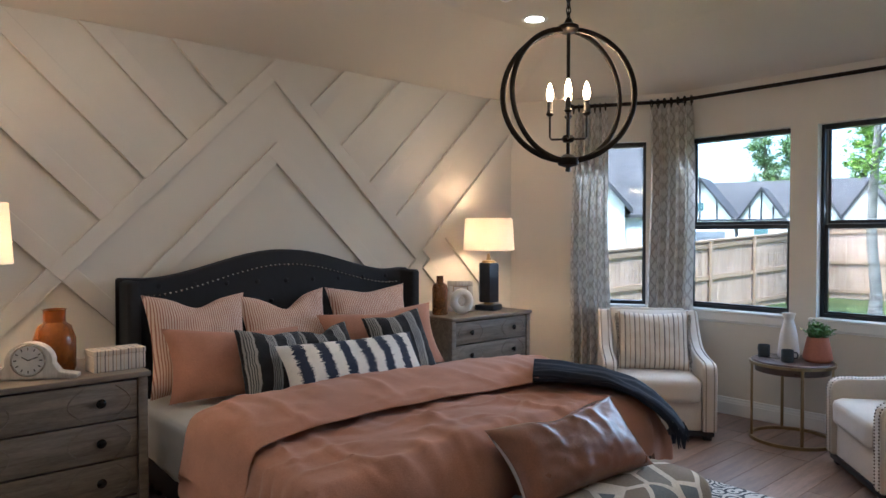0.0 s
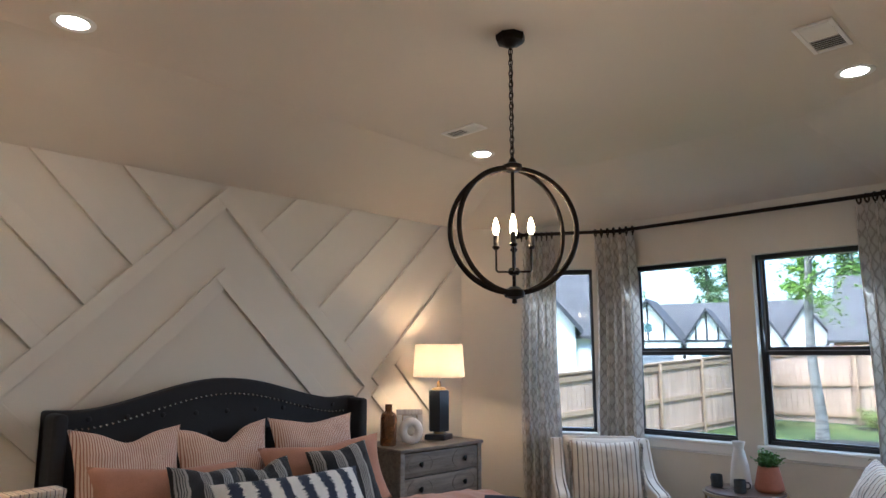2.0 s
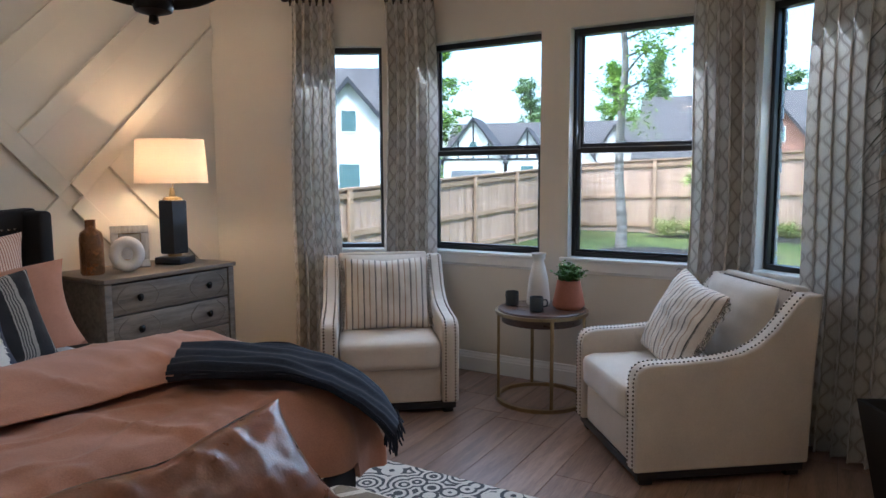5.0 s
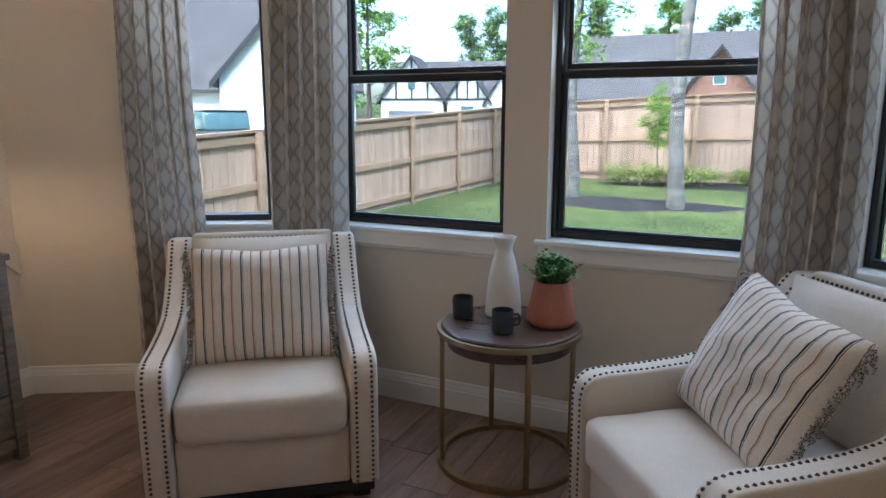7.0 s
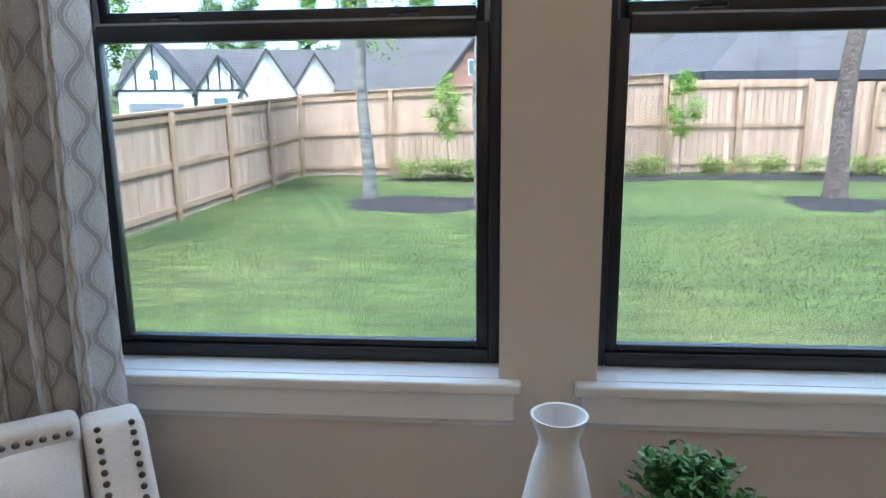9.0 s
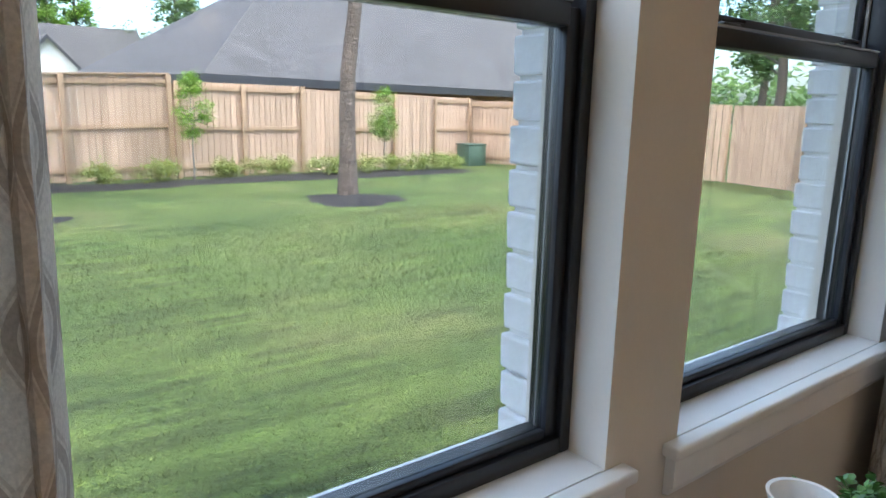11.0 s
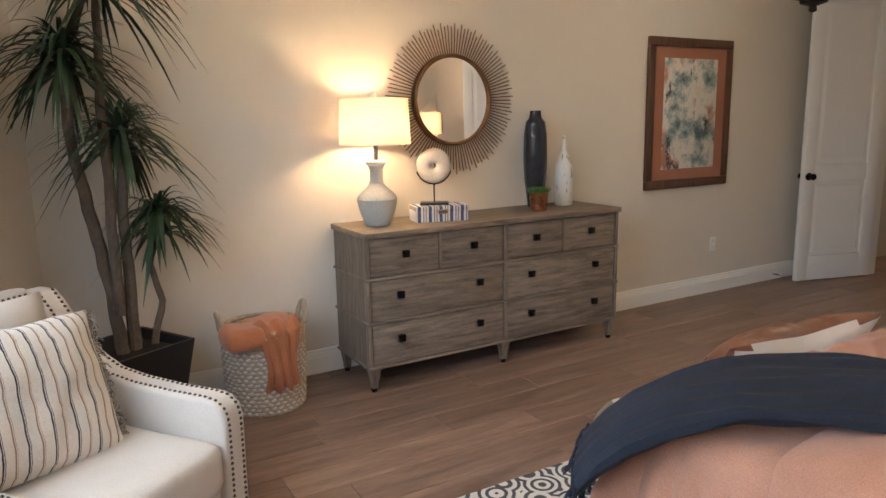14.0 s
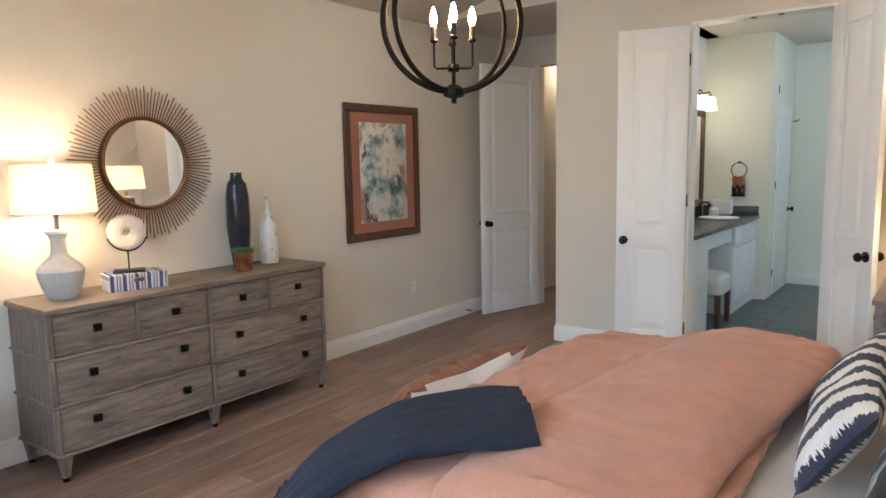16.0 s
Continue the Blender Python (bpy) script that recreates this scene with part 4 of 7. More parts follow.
def amber(name, colour):
    return plain(name, colour, 0.12, 0, 9, 0.25, 60, 0.02, 0.001, Transmission_Weight=0.55, IOR=1.45)


amber_glass = amber("amber_glass", (0.50, 0.16, 0.02))
smoke_glass = amber("smoke_glass", (0.36, 0.17, 0.07))
white_ceramic = plain("white_ceramic", (0.74, 0.73, 0.71), 0.45, 0, 6, 0.05, 90, 0.08)
solid("glass_bottle", lathe([(0, 0), (0.055, 0), (0.062, 0.012), (0.062, 0.20), (0.055, 0.235), (0.028, 0.255), (0.027, 0.30), (0.031, 0.305), (0.023, 0.305), (0.021, 0.255), (0.05, 0.225), (0.054, 0.02), (0, 0.012)], 32), smoke_glass,
      "brown glass bottle with a short neck on the nightstand", "bottle", pose(0.36, 3.36, NS))
solid("glass_jar", lathe([(0, 0), (0.08, 0), (0.088, 0.02), (0.088, 0.15), (0.068, 0.21), (0.046, 0.228), (0.046, 0.28), (0.052, 0.287), (0.042, 0.287), (0.039, 0.228), (0.078, 0.145), (0.078, 0.02), (0, 0.012)], 36), amber_glass,
      "amber glass jar with a wide neck on the nightstand", "jar", pose(0.86, 0.57, NS))
bm = tube(ring((0, 0, 0.105), 0.062, "x", 36, 1.12), 0.040, 14, True, 0.8)
for v in bm.verts:
    if v.co.z < 0.004:
        v.co.z = 0.004
solid("ring_vase", bm, white_ceramic, "white ceramic ring-shaped vase on the nightstand", "vase", pose(0.44, 3.52, NS - 0.003, 0, 0, -35))
photo = thing("picture_frame", pose(0.30, 3.64, NS, 0, -10, -32), "small whitewashed wooden picture frame standing on the nightstand", "frame")
pale_wood = wood("pale_wood", (0.42, 0.38, 0.33), (0.62, 0.58, 0.52), 0.6, (9, 9, 0.9), 6, 0.05)
for lo_, hi_ in (((0, -0.105, 0), (0.02, 0.105, 0.045)), ((0, -0.105, 0.205), (0.02, 0.105, 0.25)), ((0, -0.105, 0.0455), (0.02, -0.06, 0.2045)), ((0, 0.06, 0.0455), (0.02, 0.105, 0.2045))):
    part("frame_bar", box(lo_, hi_, 0.004), pale_wood, photo)
part("inner_bead", tube([(0.018, -0.058, 0.047), (0.018, 0.058, 0.047), (0.018, 0.058, 0.203), (0.018, -0.058, 0.203)], 0.004, 6, True), brass, photo)
part("picture", box((0.004, -0.059, 0.046), (0.008, 0.059, 0.204)), plain("print_paper", (0.62, 0.60, 0.57), 0.5, 0, 12, 0.2), photo)
part("easel_leg", box((-0.06, -0.02, 0.012), (-0.05, 0.02, 0.18)), pale_wood, photo)

# mantel clock and tissue box
clock = thing("mantel_clock", pose(0.94, 0.47, NS, 0, 0, -28), "pale wooden mantel clock with a round white dial", "clock")
loop = [(0, -0.19, 0), (0, 0.19, 0), (0, 0.19, 0.018), (0, 0.12, 0.03)] + [(0, 0.095 * math.cos(a), 0.075 + 0.085 * math.sin(a)) for a in [math.pi * k / 14 - 0.1 for k in range(16)]] + [(0, -0.12, 0.03), (0, -0.19, 0.018)]
part("case", prism(loop, (0.06, 0, 0), 0.004, 2), pale_wood, clock)
part("dial", lathe([(0, 0), (0.064, 0), (0.064, 0.004), (0, 0.004)], 36), plain("dial_white", (0.75, 0.74, 0.72), 0.4), clock, "white dial").matrix_basis = pose(0.0605, 0, 0.085, 0, 90, 0)
part("bezel", tube(ring((0.064, 0, 0.085), 0.066, "x", 36), 0.005, 8, True), chrome, clock)
for k in range(12):
    a = math.pi * k / 6
    part("hour_mark", box((0.065, -0.0022, -0.006), (0.0658, 0.0022, 0.006)), knob_black, clock).matrix_basis = pose(0, 0.05 * math.sin(a), 0.085 + 0.05 * math.cos(a)) @ pose(0, 0, 0, -math.degrees(a), 0, 0)
for a, l in ((58, 0.028), (-70, 0.042)):
    part("clock_hand", box((0.066, -0.0018, 0), (0.0668, 0.0018, l)), knob_black, clock).matrix_basis = pose(0, 0, 0.085, a, 0, 0)
tissue_pattern = stripes("tissue_stripe", (0.62, 0.53, 0.43), [(0.0, 0.12, (0.12, 0.10, 0.10)), (0.45, 0.52, (0.40, 0.24, 0.15))], 0.034, "Y")
tissue = thing("storage_box", pose(0.97, 0.80, NS, 0, 0, 3), "cream striped lidded box on the nightstand", "box")
part("body", box((-0.06, -0.115, 0), (0.06, 0.115, 0.072), 0.004), tissue_pattern, tissue)
part("lid", box((-0.062, -0.117, 0.0725), (0.062, 0.117, 0.098), 0.004), tissue_pattern, tissue)

# ---- armchairs ----
nail_dark = plain("nail_dark", (0.10, 0.075, 0.055), 0.35, 0.9, 30, 0.2, 90, 0.02)
chair_linen = fabric("chair_linen", (0.58, 0.52, 0.45), 0.95, 700, 0.07)


def arm_profile():
    """Side outline of the arm in (forward, height), from the front foot up and back."""
    pts = [(0.41, 0.07), (0.415, 0.50), (0.405, 0.545), (0.375, 0.572), (0.33, 0.58), (0.20, 0.582), (0.05, 0.592)]
    pts += [(-0.06, 0.612), (-0.14, 0.655), (-0.20, 0.71), (-0.255, 0.78), (-0.30, 0.84), (-0.335, 0.88)]
    return pts + [(-0.42, 0.88), (-0.40, 0.60), (-0.385, 0.07)]


def nail_row(bm, pts, step):
    """Small domes along a line of (place, outward) pairs."""
    run = 0.0
    last = None
    for p, n in pts:
        if last is not None:
            seg = (p - last[0]).length
            while run <= seg:
                k = run / max(seg, 1e-6)
                c = last[0].lerp(p, k)
                m = last[1].lerp(n, k).normalized()
                q = Vector((0, 0, 1)).rotation_difference(m).to_matrix().to_4x4()
                bmesh.ops.create_cone(bm, cap_ends=True, segments=8, radius1=0.0062, radius2=0.0028, depth=0.005, matrix=Matrix.Translation(c + m * 0.002) @ q)
                run += step
            run -= seg
        last = (p, n)


def armchair(m, label, seed):
    chair = thing("armchair", m, label, "armchair", "bay armchairs")
    prof = arm_profile()
    aw = 0.10
    for s in (-1, 1):
        x0 = s * 0.40 if s < 0 else 0.40 - aw
        arm = part("arm", prism([(x0, f, z) for f, z in prof], (aw, 0, 0), 0.014, 3), chair_linen, chair, "swooping upholstered arm with nailheads")
        bm = bmesh.new()
        upper = [(f, z) for f, z in prof[:13]]
        for off in (0.022, aw - 0.022):
            pts = []
            for i, (f, z) in enumerate(upper):
                a = upper[max(0, i - 1)]
                b = upper[min(len(upper) - 1, i + 1)]
                d = Vector((0, b[0] - a[0], b[1] - a[1])).normalized()
                n = Vector((0, d.z, -d.y))
                pts.append((Vector((x0 + off, f, z)) + n * 0.0005, n))
            pts[0] = (Vector((x0 + off, 0.411, 0.085)), Vector((0, 1, 0)))
            nail_row(bm, pts, 0.0195)
        tagged(part("nailhead_trim", bm, nail_dark, arm, "double row of dark nailheads"), kind="stuff")
    back = part("back", prism([(-0.298, -0.40, 0.10), (-0.298, -0.42, 0.895), (-0.298, -0.345, 0.905), (-0.298, -0.28, 0.45), (-0.298, -0.26, 0.10)], (0.596, 0, 0), 0.016, 3), chair_linen, chair)
    bm = bmesh.new()
    nail_row(bm, [(Vector((-0.28, -0.3395, 0.880)), Vector((0, 0.98, 0.15))), (Vector((0.28, -0.3395, 0.880)), Vector((0, 0.98, 0.15)))], 0.02)
    tagged(part("nailhead_trim", bm, nail_dark, back), kind="stuff")
    part("front_rail", box((-0.299, 0.30, 0.07), (0.299, 0.385, 0.30), 0.012, 2), chair_linen, chair)
    part("base", box((-0.298, -0.37, 0.08), (0.298, 0.299, 0.27)), chair_linen, chair)
    part("seat_cushion", soft_box((-0.297, -0.27, 0.275), (0.297, 0.425, 0.46), 0.05, 12, 0.006, seed), chair_linen, chair)
    bc = part("back_cushion", cushion(0.58, 0.46, 0.17, seed + 3, 0.0, 16, 0.02), chair_linen, chair)
    bc.matrix_basis = pose(0, -0.20, 0.445, -11 + 22, 0, 0)
    part("plinth", box((-0.385, -0.37, 0.03), (0.385, 0.39, 0.0695), 0.004), black_frame, chair, "dark recessed plinth")
    for x in (-0.34, 0.34):
        for y in (-0.33, 0.345):
            part("foot", box((x - 0.03, y - 0.03, 0), (x + 0.03, y + 0.03, 0.0295), 0.003), black_frame, chair)
    fit_size = Matrix.Diagonal((0.995, 1.055, 0.965, 1.0))
    for piece in chair.children_recursive:
        piece.data.transform(fit_size)
        piece.matrix_basis.translation = fit_size @ piece.matrix_basis.translation
    return chair


C_ONE = pose(1.49, 4.58, 0, 0, 0, -142)
C_TWO = pose(3.306, 4.605, 0, 0, 0, 128)
armchair(C_ONE, "cream linen armchair with dark nailhead trim, by the bay window", 1.5)
armchair(C_TWO, "cream linen armchair with dark nailhead trim, by the bay window", 4.5)
pillow_thing("striped_pillow", C_ONE @ pose(0.0, 0.10, 0.44, -13, 0, 180), 0.54, 0.45, 0.17, chair_stripe, "cream pillow with black and brown stripes and fringe", 12.5, 0.02, fringe_mat)
pillow_thing("striped_pillow", C_TWO @ pose(0.065, 0.12, 0.435, -26, 0, 180) @ pose(0, 0, 0, 0, 9, 0), 0.53, 0.48, 0.17, chair_stripe, "cream pillow with black and brown stripes and fringe", 13.5, 0.03, fringe_mat)

# ---- side table ----
walnut = wood("walnut", (0.045, 0.026, 0.02), (0.10, 0.06, 0.045), 0.3, (1, 9, 9), 4, 0.05)
table = thing("side_table", pose(2.385, 4.965, 0), "round side table, dark wood top on a brass frame", "table")
part("top", lathe([(0, 0.555), (0.262, 0.555), (0.268, 0.56), (0.268, 0.572), (0.262, 0.577), (0, 0.577)], 56), walnut, table, "dark walnut round top")
part("apron", lathe([(0.225, 0.495), (0.245, 0.495), (0.245, 0.551), (0.225, 0.551), (0.225, 0.495)], 56), walnut, table)
part("rim", lathe([(0.270, 0.546), (0.284, 0.546), (0.284, 0.566), (0.270, 0.566), (0.270, 0.546)], 64), brass, table, "brass rim band")
for k in range(4):
    a = math.radians(35 + 90 * k)
    x, y = 0.268 * math.cos(a), 0.268 * math.sin(a)
    part("leg", box((-0.010, -0.008, 0.022), (0.010, 0.008, 0.5455), 0.002), brass, table).matrix_basis = pose(x, y, 0, 0, 0, math.degrees(a) + 90)
part("foot_ring", lathe([(0.258, 0.0), (0.282, 0.0), (0.282, 0.0215), (0.258, 0.0215), (0.258, 0.0)], 64), brass, table, "brass foot ring")
TT = 0.5775
vase_mat = plain("matte_white_vase", (0.70, 0.69, 0.665), 0.7, 0, 5, 0.05, 120, 0.15, 0.001)
solid("carafe_vase", lathe([(0, 0), (0.066, 0), (0.074, 0.01), (0.072, 0.05), (0.060, 0.16), (0.044, 0.235), (0.033, 0.27), (0.033, 0.285), (0.045, 0.318), (0.047, 0.325), (0.042, 0.324), (0.029, 0.286), (0.029, 0.27), (0.05, 0.18), (0.06, 0.05), (0, 0.02)], 48), vase_mat,
      "matte white carafe-shaped vase on the side table", "vase", pose(2.325, 5.055, TT))
pot_clay = plain("terracotta", (0.40, 0.155, 0.10), 0.75, 0, 5, 0.15, 90, 0.2, 0.002)
leaf_green = plain("leaf_green", (0.11, 0.25, 0.06), 0.5, 0, 20, 0.35, 90, 0.1)
soil = plain("soil", (0.02, 0.015, 0.012), 0.95, 0, 30, 0.4, 120, 0.8)


def leaf(bm, base, way, side, length, width, curl=0.3):
    """One pointed leaf as a folded strip."""
    way, side = way.normalized(), side.normalized()
    up = side.cross(way).normalized()
    row = []
    for k, w in ((0.0, 0.15), (0.35, 1.0), (0.7, 0.8), (1.0, 0.05)):
        c = base + way * length * k - Vector((0, 0, 1)) * curl * length * k * k
        row.append((bm.verts.new(c - side * width * w / 2 + up * width * 0.12 * w), bm.verts.new(c), bm.verts.new(c + side * width * w / 2 + up * width * 0.12 * w)))
    for a, b in zip(row, row[1:]):
        bm.faces.new((a[0], a[1], b[1], b[0]))
        bm.faces.new((a[1], a[2], b[2], b[1]))


plant = thing("potted_plant", pose(2.535, 5.025, TT), "small leafy green plant in a tapered terracotta pot", "plant")
part("pot", lathe([(0, 0), (0.078, 0), (0.096, 0.018), (0.098, 0.03), (0.070, 0.168), (0.068, 0.175), (0.062, 0.173), (0.078, 0.05), (0, 0.03)], 40), pot_clay, plant, "tapered terracotta pot")
part("soil", lathe([(0, 0.158), (0.066, 0.158)], 20), soil, plant)
bm = bmesh.new()
r = random.Random(11)
for k in range(150):
    a, tilt = r.uniform(0, 2 * math.pi), r.uniform(0.05, 1.12)
    d = Vector((math.cos(a) * math.sin(tilt), math.sin(a) * math.sin(tilt), math.cos(tilt)))
    stem = r.uniform(0.06, 0.132)
    root = Vector((r.uniform(-0.03, 0.03), r.uniform(-0.03, 0.03), 0.158))
    tip = root + d * stem
    for j in range(11):
        b = root.lerp(tip, 0.35 + 0.65 * j / 10)
        an = r.uniform(0, 2 * math.pi)
        w = (d * 0.6 + Vector((math.cos(an), math.sin(an), r.uniform(-0.2, 0.5)))).normalized()
        leaf(bm, b, w, w.cross(Vector((r.random(), r.random(), 1))), r.uniform(0.014, 0.021), r.uniform(0.012, 0.018), 0.12)
part("foliage", bm, leaf_green, plant, "dense small rounded leaves")
mug_glaze = plain("mug_glaze", (0.022, 0.032, 0.042), 0.4, 0, 8, 0.25, 90, 0.1)
for x, y, rot in ((2.19, 4.955, 150), (2.40, 4.845, 20)):
    mug = thing("mug", pose(x, y, TT, 0, 0, rot), "dark blue-grey ceramic mug on the side table", "mug", "mugs on the side table")
    part("cup", lathe([(0, 0), (0.036, 0), (0.041, 0.006), (0.041, 0.086), (0.0395, 0.088), (0.0375, 0.086), (0.0375, 0.012), (0, 0.010)], 36), mug_glaze, mug)
    part("handle", tube([(0.040, 0, 0.070), (0.058, 0, 0.072), (0.066, 0, 0.055), (0.062, 0, 0.035), (0.040, 0, 0.028)], 0.005, 8, False, 1.3), mug_glaze, mug)

# ---- curtains and rod ----
ROD_Z = 2.628


def off_wall(p0, p1, along, gap):
    d = Vector((p1[0] - p0[0], p1[1] - p0[1], 0)).normalized()
    n = Vector((d.y, -d.x, 0))
    return Vector((p0[0], p0[1], 0)) + d * along + n * gap


ra, rb = off_wall(A0, A1, 0.56, 0.095), off_wall(A0, A1, LEN_A - 0.03, 0.095)
rc, rd = off_wall(A1, B1, 0.03, 0.095), off_wall(A1, B1, 2.06, 0.095)
re_, rf = off_wall(B1, C1, 0.03, 0.095), off_wall(B1, C1, 1.02, 0.095)
rod = thing("curtain_rod", pose(0, 0, ROD_Z), "dark bronze curtain rod bent round the bay", "curtain rod")
flat = lambda v: Vector((v.x, v.y, 0))
part("rod", tube([flat(ra), flat(rb), (flat(rb) + flat(rc)) / 2 + Vector((0.0, -0.006, 0)), flat(rc), flat(rd), (flat(rd) + flat(re_)) / 2, flat(re_), flat(rf)], 0.016, 12), black_iron, rod)
for p in (ra, rf):
    bm = bmesh.new()
    bmesh.ops.create_uvsphere(bm, u_segments=18, v_segments=12, radius=0.036, matrix=Matrix.Translation(flat(p)))
    part("finial", bm, black_iron, rod, "round ball finial")
for p0, p1, a in ((A0, A1, 0.60), (A1, B1, 0.05), (A1, B1, 2.03), (B1, C1, 0.985)):
    w = off_wall(p0, p1, a, 0.0)
    c = off_wall(p0, p1, a, 0.095)
    part("bracket", tube([flat(w), flat(c) + Vector((0, 0, -0.012))], 0.006, 8), black_iron, rod)


def curtain(centre, ang, width, seed, folds=5, flare=1.12):
    """Pleated panel, its width along local x."""
    cur = thing("curtain", pose(centre.x, centre.y, 0.012, 0, 0, ang), "taupe and cream trellis-patterned curtain, drawn open on rings", "curtain", "bay curtains")
    top = ROD_Z - 0.052 - 0.012

    def fn(u, v):
        z = top * v
        grow = flare - (flare - 1) * v
        ph = u * folds * 2 * math.pi + seed + 0.5 * math.sin(z * 1.3 + seed) * (1 - v)
        pinch = 1 - 0.35 * max(0, (v - 0.93) / 0.07)
        depth = (0.040 + 0.012 * math.sin(seed + 5 * u)) * pinch
        x = (u - 0.5) * width * grow + 0.013 * math.sin(2 * ph) + 0.01 * math.sin(3.1 * z + seed)
        y = depth * math.sin(ph) + bumps((u * 3, z, seed), 1.4, 0.012, seed)
        return Vector((x, y, z))
    part("panel", sheet(fn, folds * 16, 40, 0.002), curtain_cloth, cur)
    for k in range(folds + 2):
        x = (k / (folds + 1) - 0.5) * width * 0.96
        part("ring", tube(ring((x, 0, ROD_Z - 0.012 - 0.012), 0.030, "x", 20), 0.0065, 8, True), black_iron, cur)
        part("clip", box((x - 0.005, -0.006, ROD_Z - 0.075), (x + 0.005, 0.006, ROD_Z - 0.045), 0.002), black_iron, cur)
    return cur


curtain(off_wall(A0, A1, 0.735, 0.095), 30, 0.29, 0.3, 5, 1.3)
curtain(off_wall(A0, A1, LEN_A - 0.10, 0.13) + Vector((0.055, 0, 0)), 14, 0.35, 2.0, 5, 1.15)
curtain(off_wall(A1, B1, 2.08, 0.10), -14, 0.34, 4.0, 5, 1.12)
curtain(off_wall(B1, C1, 0.77, 0.10), -30, 0.42, 5.5, 6, 1.15)

# ---- chandelier ----
CH, CZ = (2.517, 2.20), 2.078
chan = thing("chandelier", pose(CH[0], CH[1], CZ, 0, 0, 8), "dark bronze globe chandelier of crossed rings with lit candle bulbs", "chandelier")
R = 0.281
for ang in (36, 66):
    part("globe_ring", tube(ring((0, 0, 0), R, "y", 64), 0.0125, 8, True, 0.6), black_iron, chan).matrix_basis = pose(0, 0, 0, 0, 0, ang)
part("centre_rod", tube([(0, 0, -0.285), (0, 0, 0.30)], 0.008, 10), black_iron, chan)
part("lower_hub", lathe([(0, -0.331), (0.012, -0.326), (0.010, -0.310), (0.042, -0.300), (0.046, -0.288), (0.042, -0.270), (0.02, -0.254), (0, -0.254)], 24), black_iron, chan)
part("upper_hub", lathe([(0, 0.266), (0.03, 0.268), (0.044, 0.280), (0.044, 0.297), (0.02, 0.308), (0.012, 0.328), (0, 0.328)], 24), black_iron, chan)
part("arm_hub", lathe([(0, -0.205), (0.02, -0.202), (0.03, -0.187), (0.02, -0.172), (0, -0.17)], 20), black_iron, chan)
candle_sleeve = plain("candle_sleeve", (0.03, 0.024, 0.02), 0.5)
flame_glow = emitter("flame_glow", (1.0, 0.62, 0.28), 5.0)
for k in range(4):
    a = math.radians(90 * k + 30)
    dx, dy = math.cos(a), math.sin(a)
    e = 0.078
    arm = part("arm", tube([(0.02 * dx, 0.02 * dy, -0.188), (e * 0.9 * dx, e * 0.9 * dy, -0.188), (e * dx, e * dy, -0.178), (e * dx, e * dy, -0.085)], 0.0048, 8), black_iron, chan)
    part("bobeche", lathe([(0, -0.09), (0.010, -0.088), (0.018, -0.078), (0.013, -0.070), (0, -0.068)], 16, (e * dx, e * dy, 0)), black_iron, arm)
    part("candle", lathe([(0, -0.068), (0.0115, -0.068), (0.0115, -0.022), (0, -0.022)], 14, (e * dx, e * dy, 0)), candle_sleeve, arm)
    part("flame_bulb", lathe([(0, -0.0215), (0.008, -0.02), (0.0145, -0.002), (0.015, 0.012), (0.009, 0.038), (0.003, 0.054), (0, 0.056)], 14, (e * dx, e * dy, 0)), flame_glow, arm, "lit clear candle bulb")
lamp_at("chandelier_bulbs", (CH[0], CH[1], CZ + 0.03), 4 * BULB_W, WARM, 0.02)
zc = 0.322
k = 0
while zc < 0.868:
    part("chain_link", tube(ring((0, 0, zc + 0.016), 0.010, "y" if k % 2 else "x", 14, 1.9), 0.0026, 6, True), black_iron, chan)
    zc += 0.0265
    k += 1
part("canopy", lathe([(0, 0.864), (0.02, 0.866), (0.03, 0.874), (0.062, 0.887), (0.07, 0.902), (0.07, 0.921), (0, 0.921)], 8), black_iron, chan, "faceted ceiling canopy")
part("canopy_wire", tube([(0, 0, 0.322), (0.004, 0.002, 0.6), (0, 0, 0.868)], 0.002, 6), black_iron, chan)

# ---- ceiling lights and vents ----
disc_glow = emitter("disc_glow", (1.0, 0.84, 0.62), 6.0)
# The last of the four is unseen, added to complete the layout.
DOWN = ((1.20, 0.73), (1.19, 3.52), (3.56, 3.78), (3.56, 0.73))
for x, y in DOWN:
    dl = thing("recessed_light", pose(x, y, H_TOP), "white round recessed ceiling light, lit", "ceiling light", "recessed ceiling lights")
    part("trim_ring", lathe([(0.062, -0.004), (0.085, -0.009), (0.092, -0.006), (0.094, -0.001), (0.062, -0.001), (0.062, -0.004)], 36), trim_paint, dl)
    part("lens", lathe([(0, -0.0035), (0.0615, -0.0035), (0.0615, -0.001), (0, -0.001)], 32), disc_glow, dl, "glowing lens")
    lamp_at("downlight", (x, y, H_TOP - 0.012), CEIL_W, (1.0, 0.80, 0.58), 0.06, "SPOT", (x, y, 0), 118)
slot_dark = plain("slot_dark", (0.10, 0.095, 0.09), 0.8)
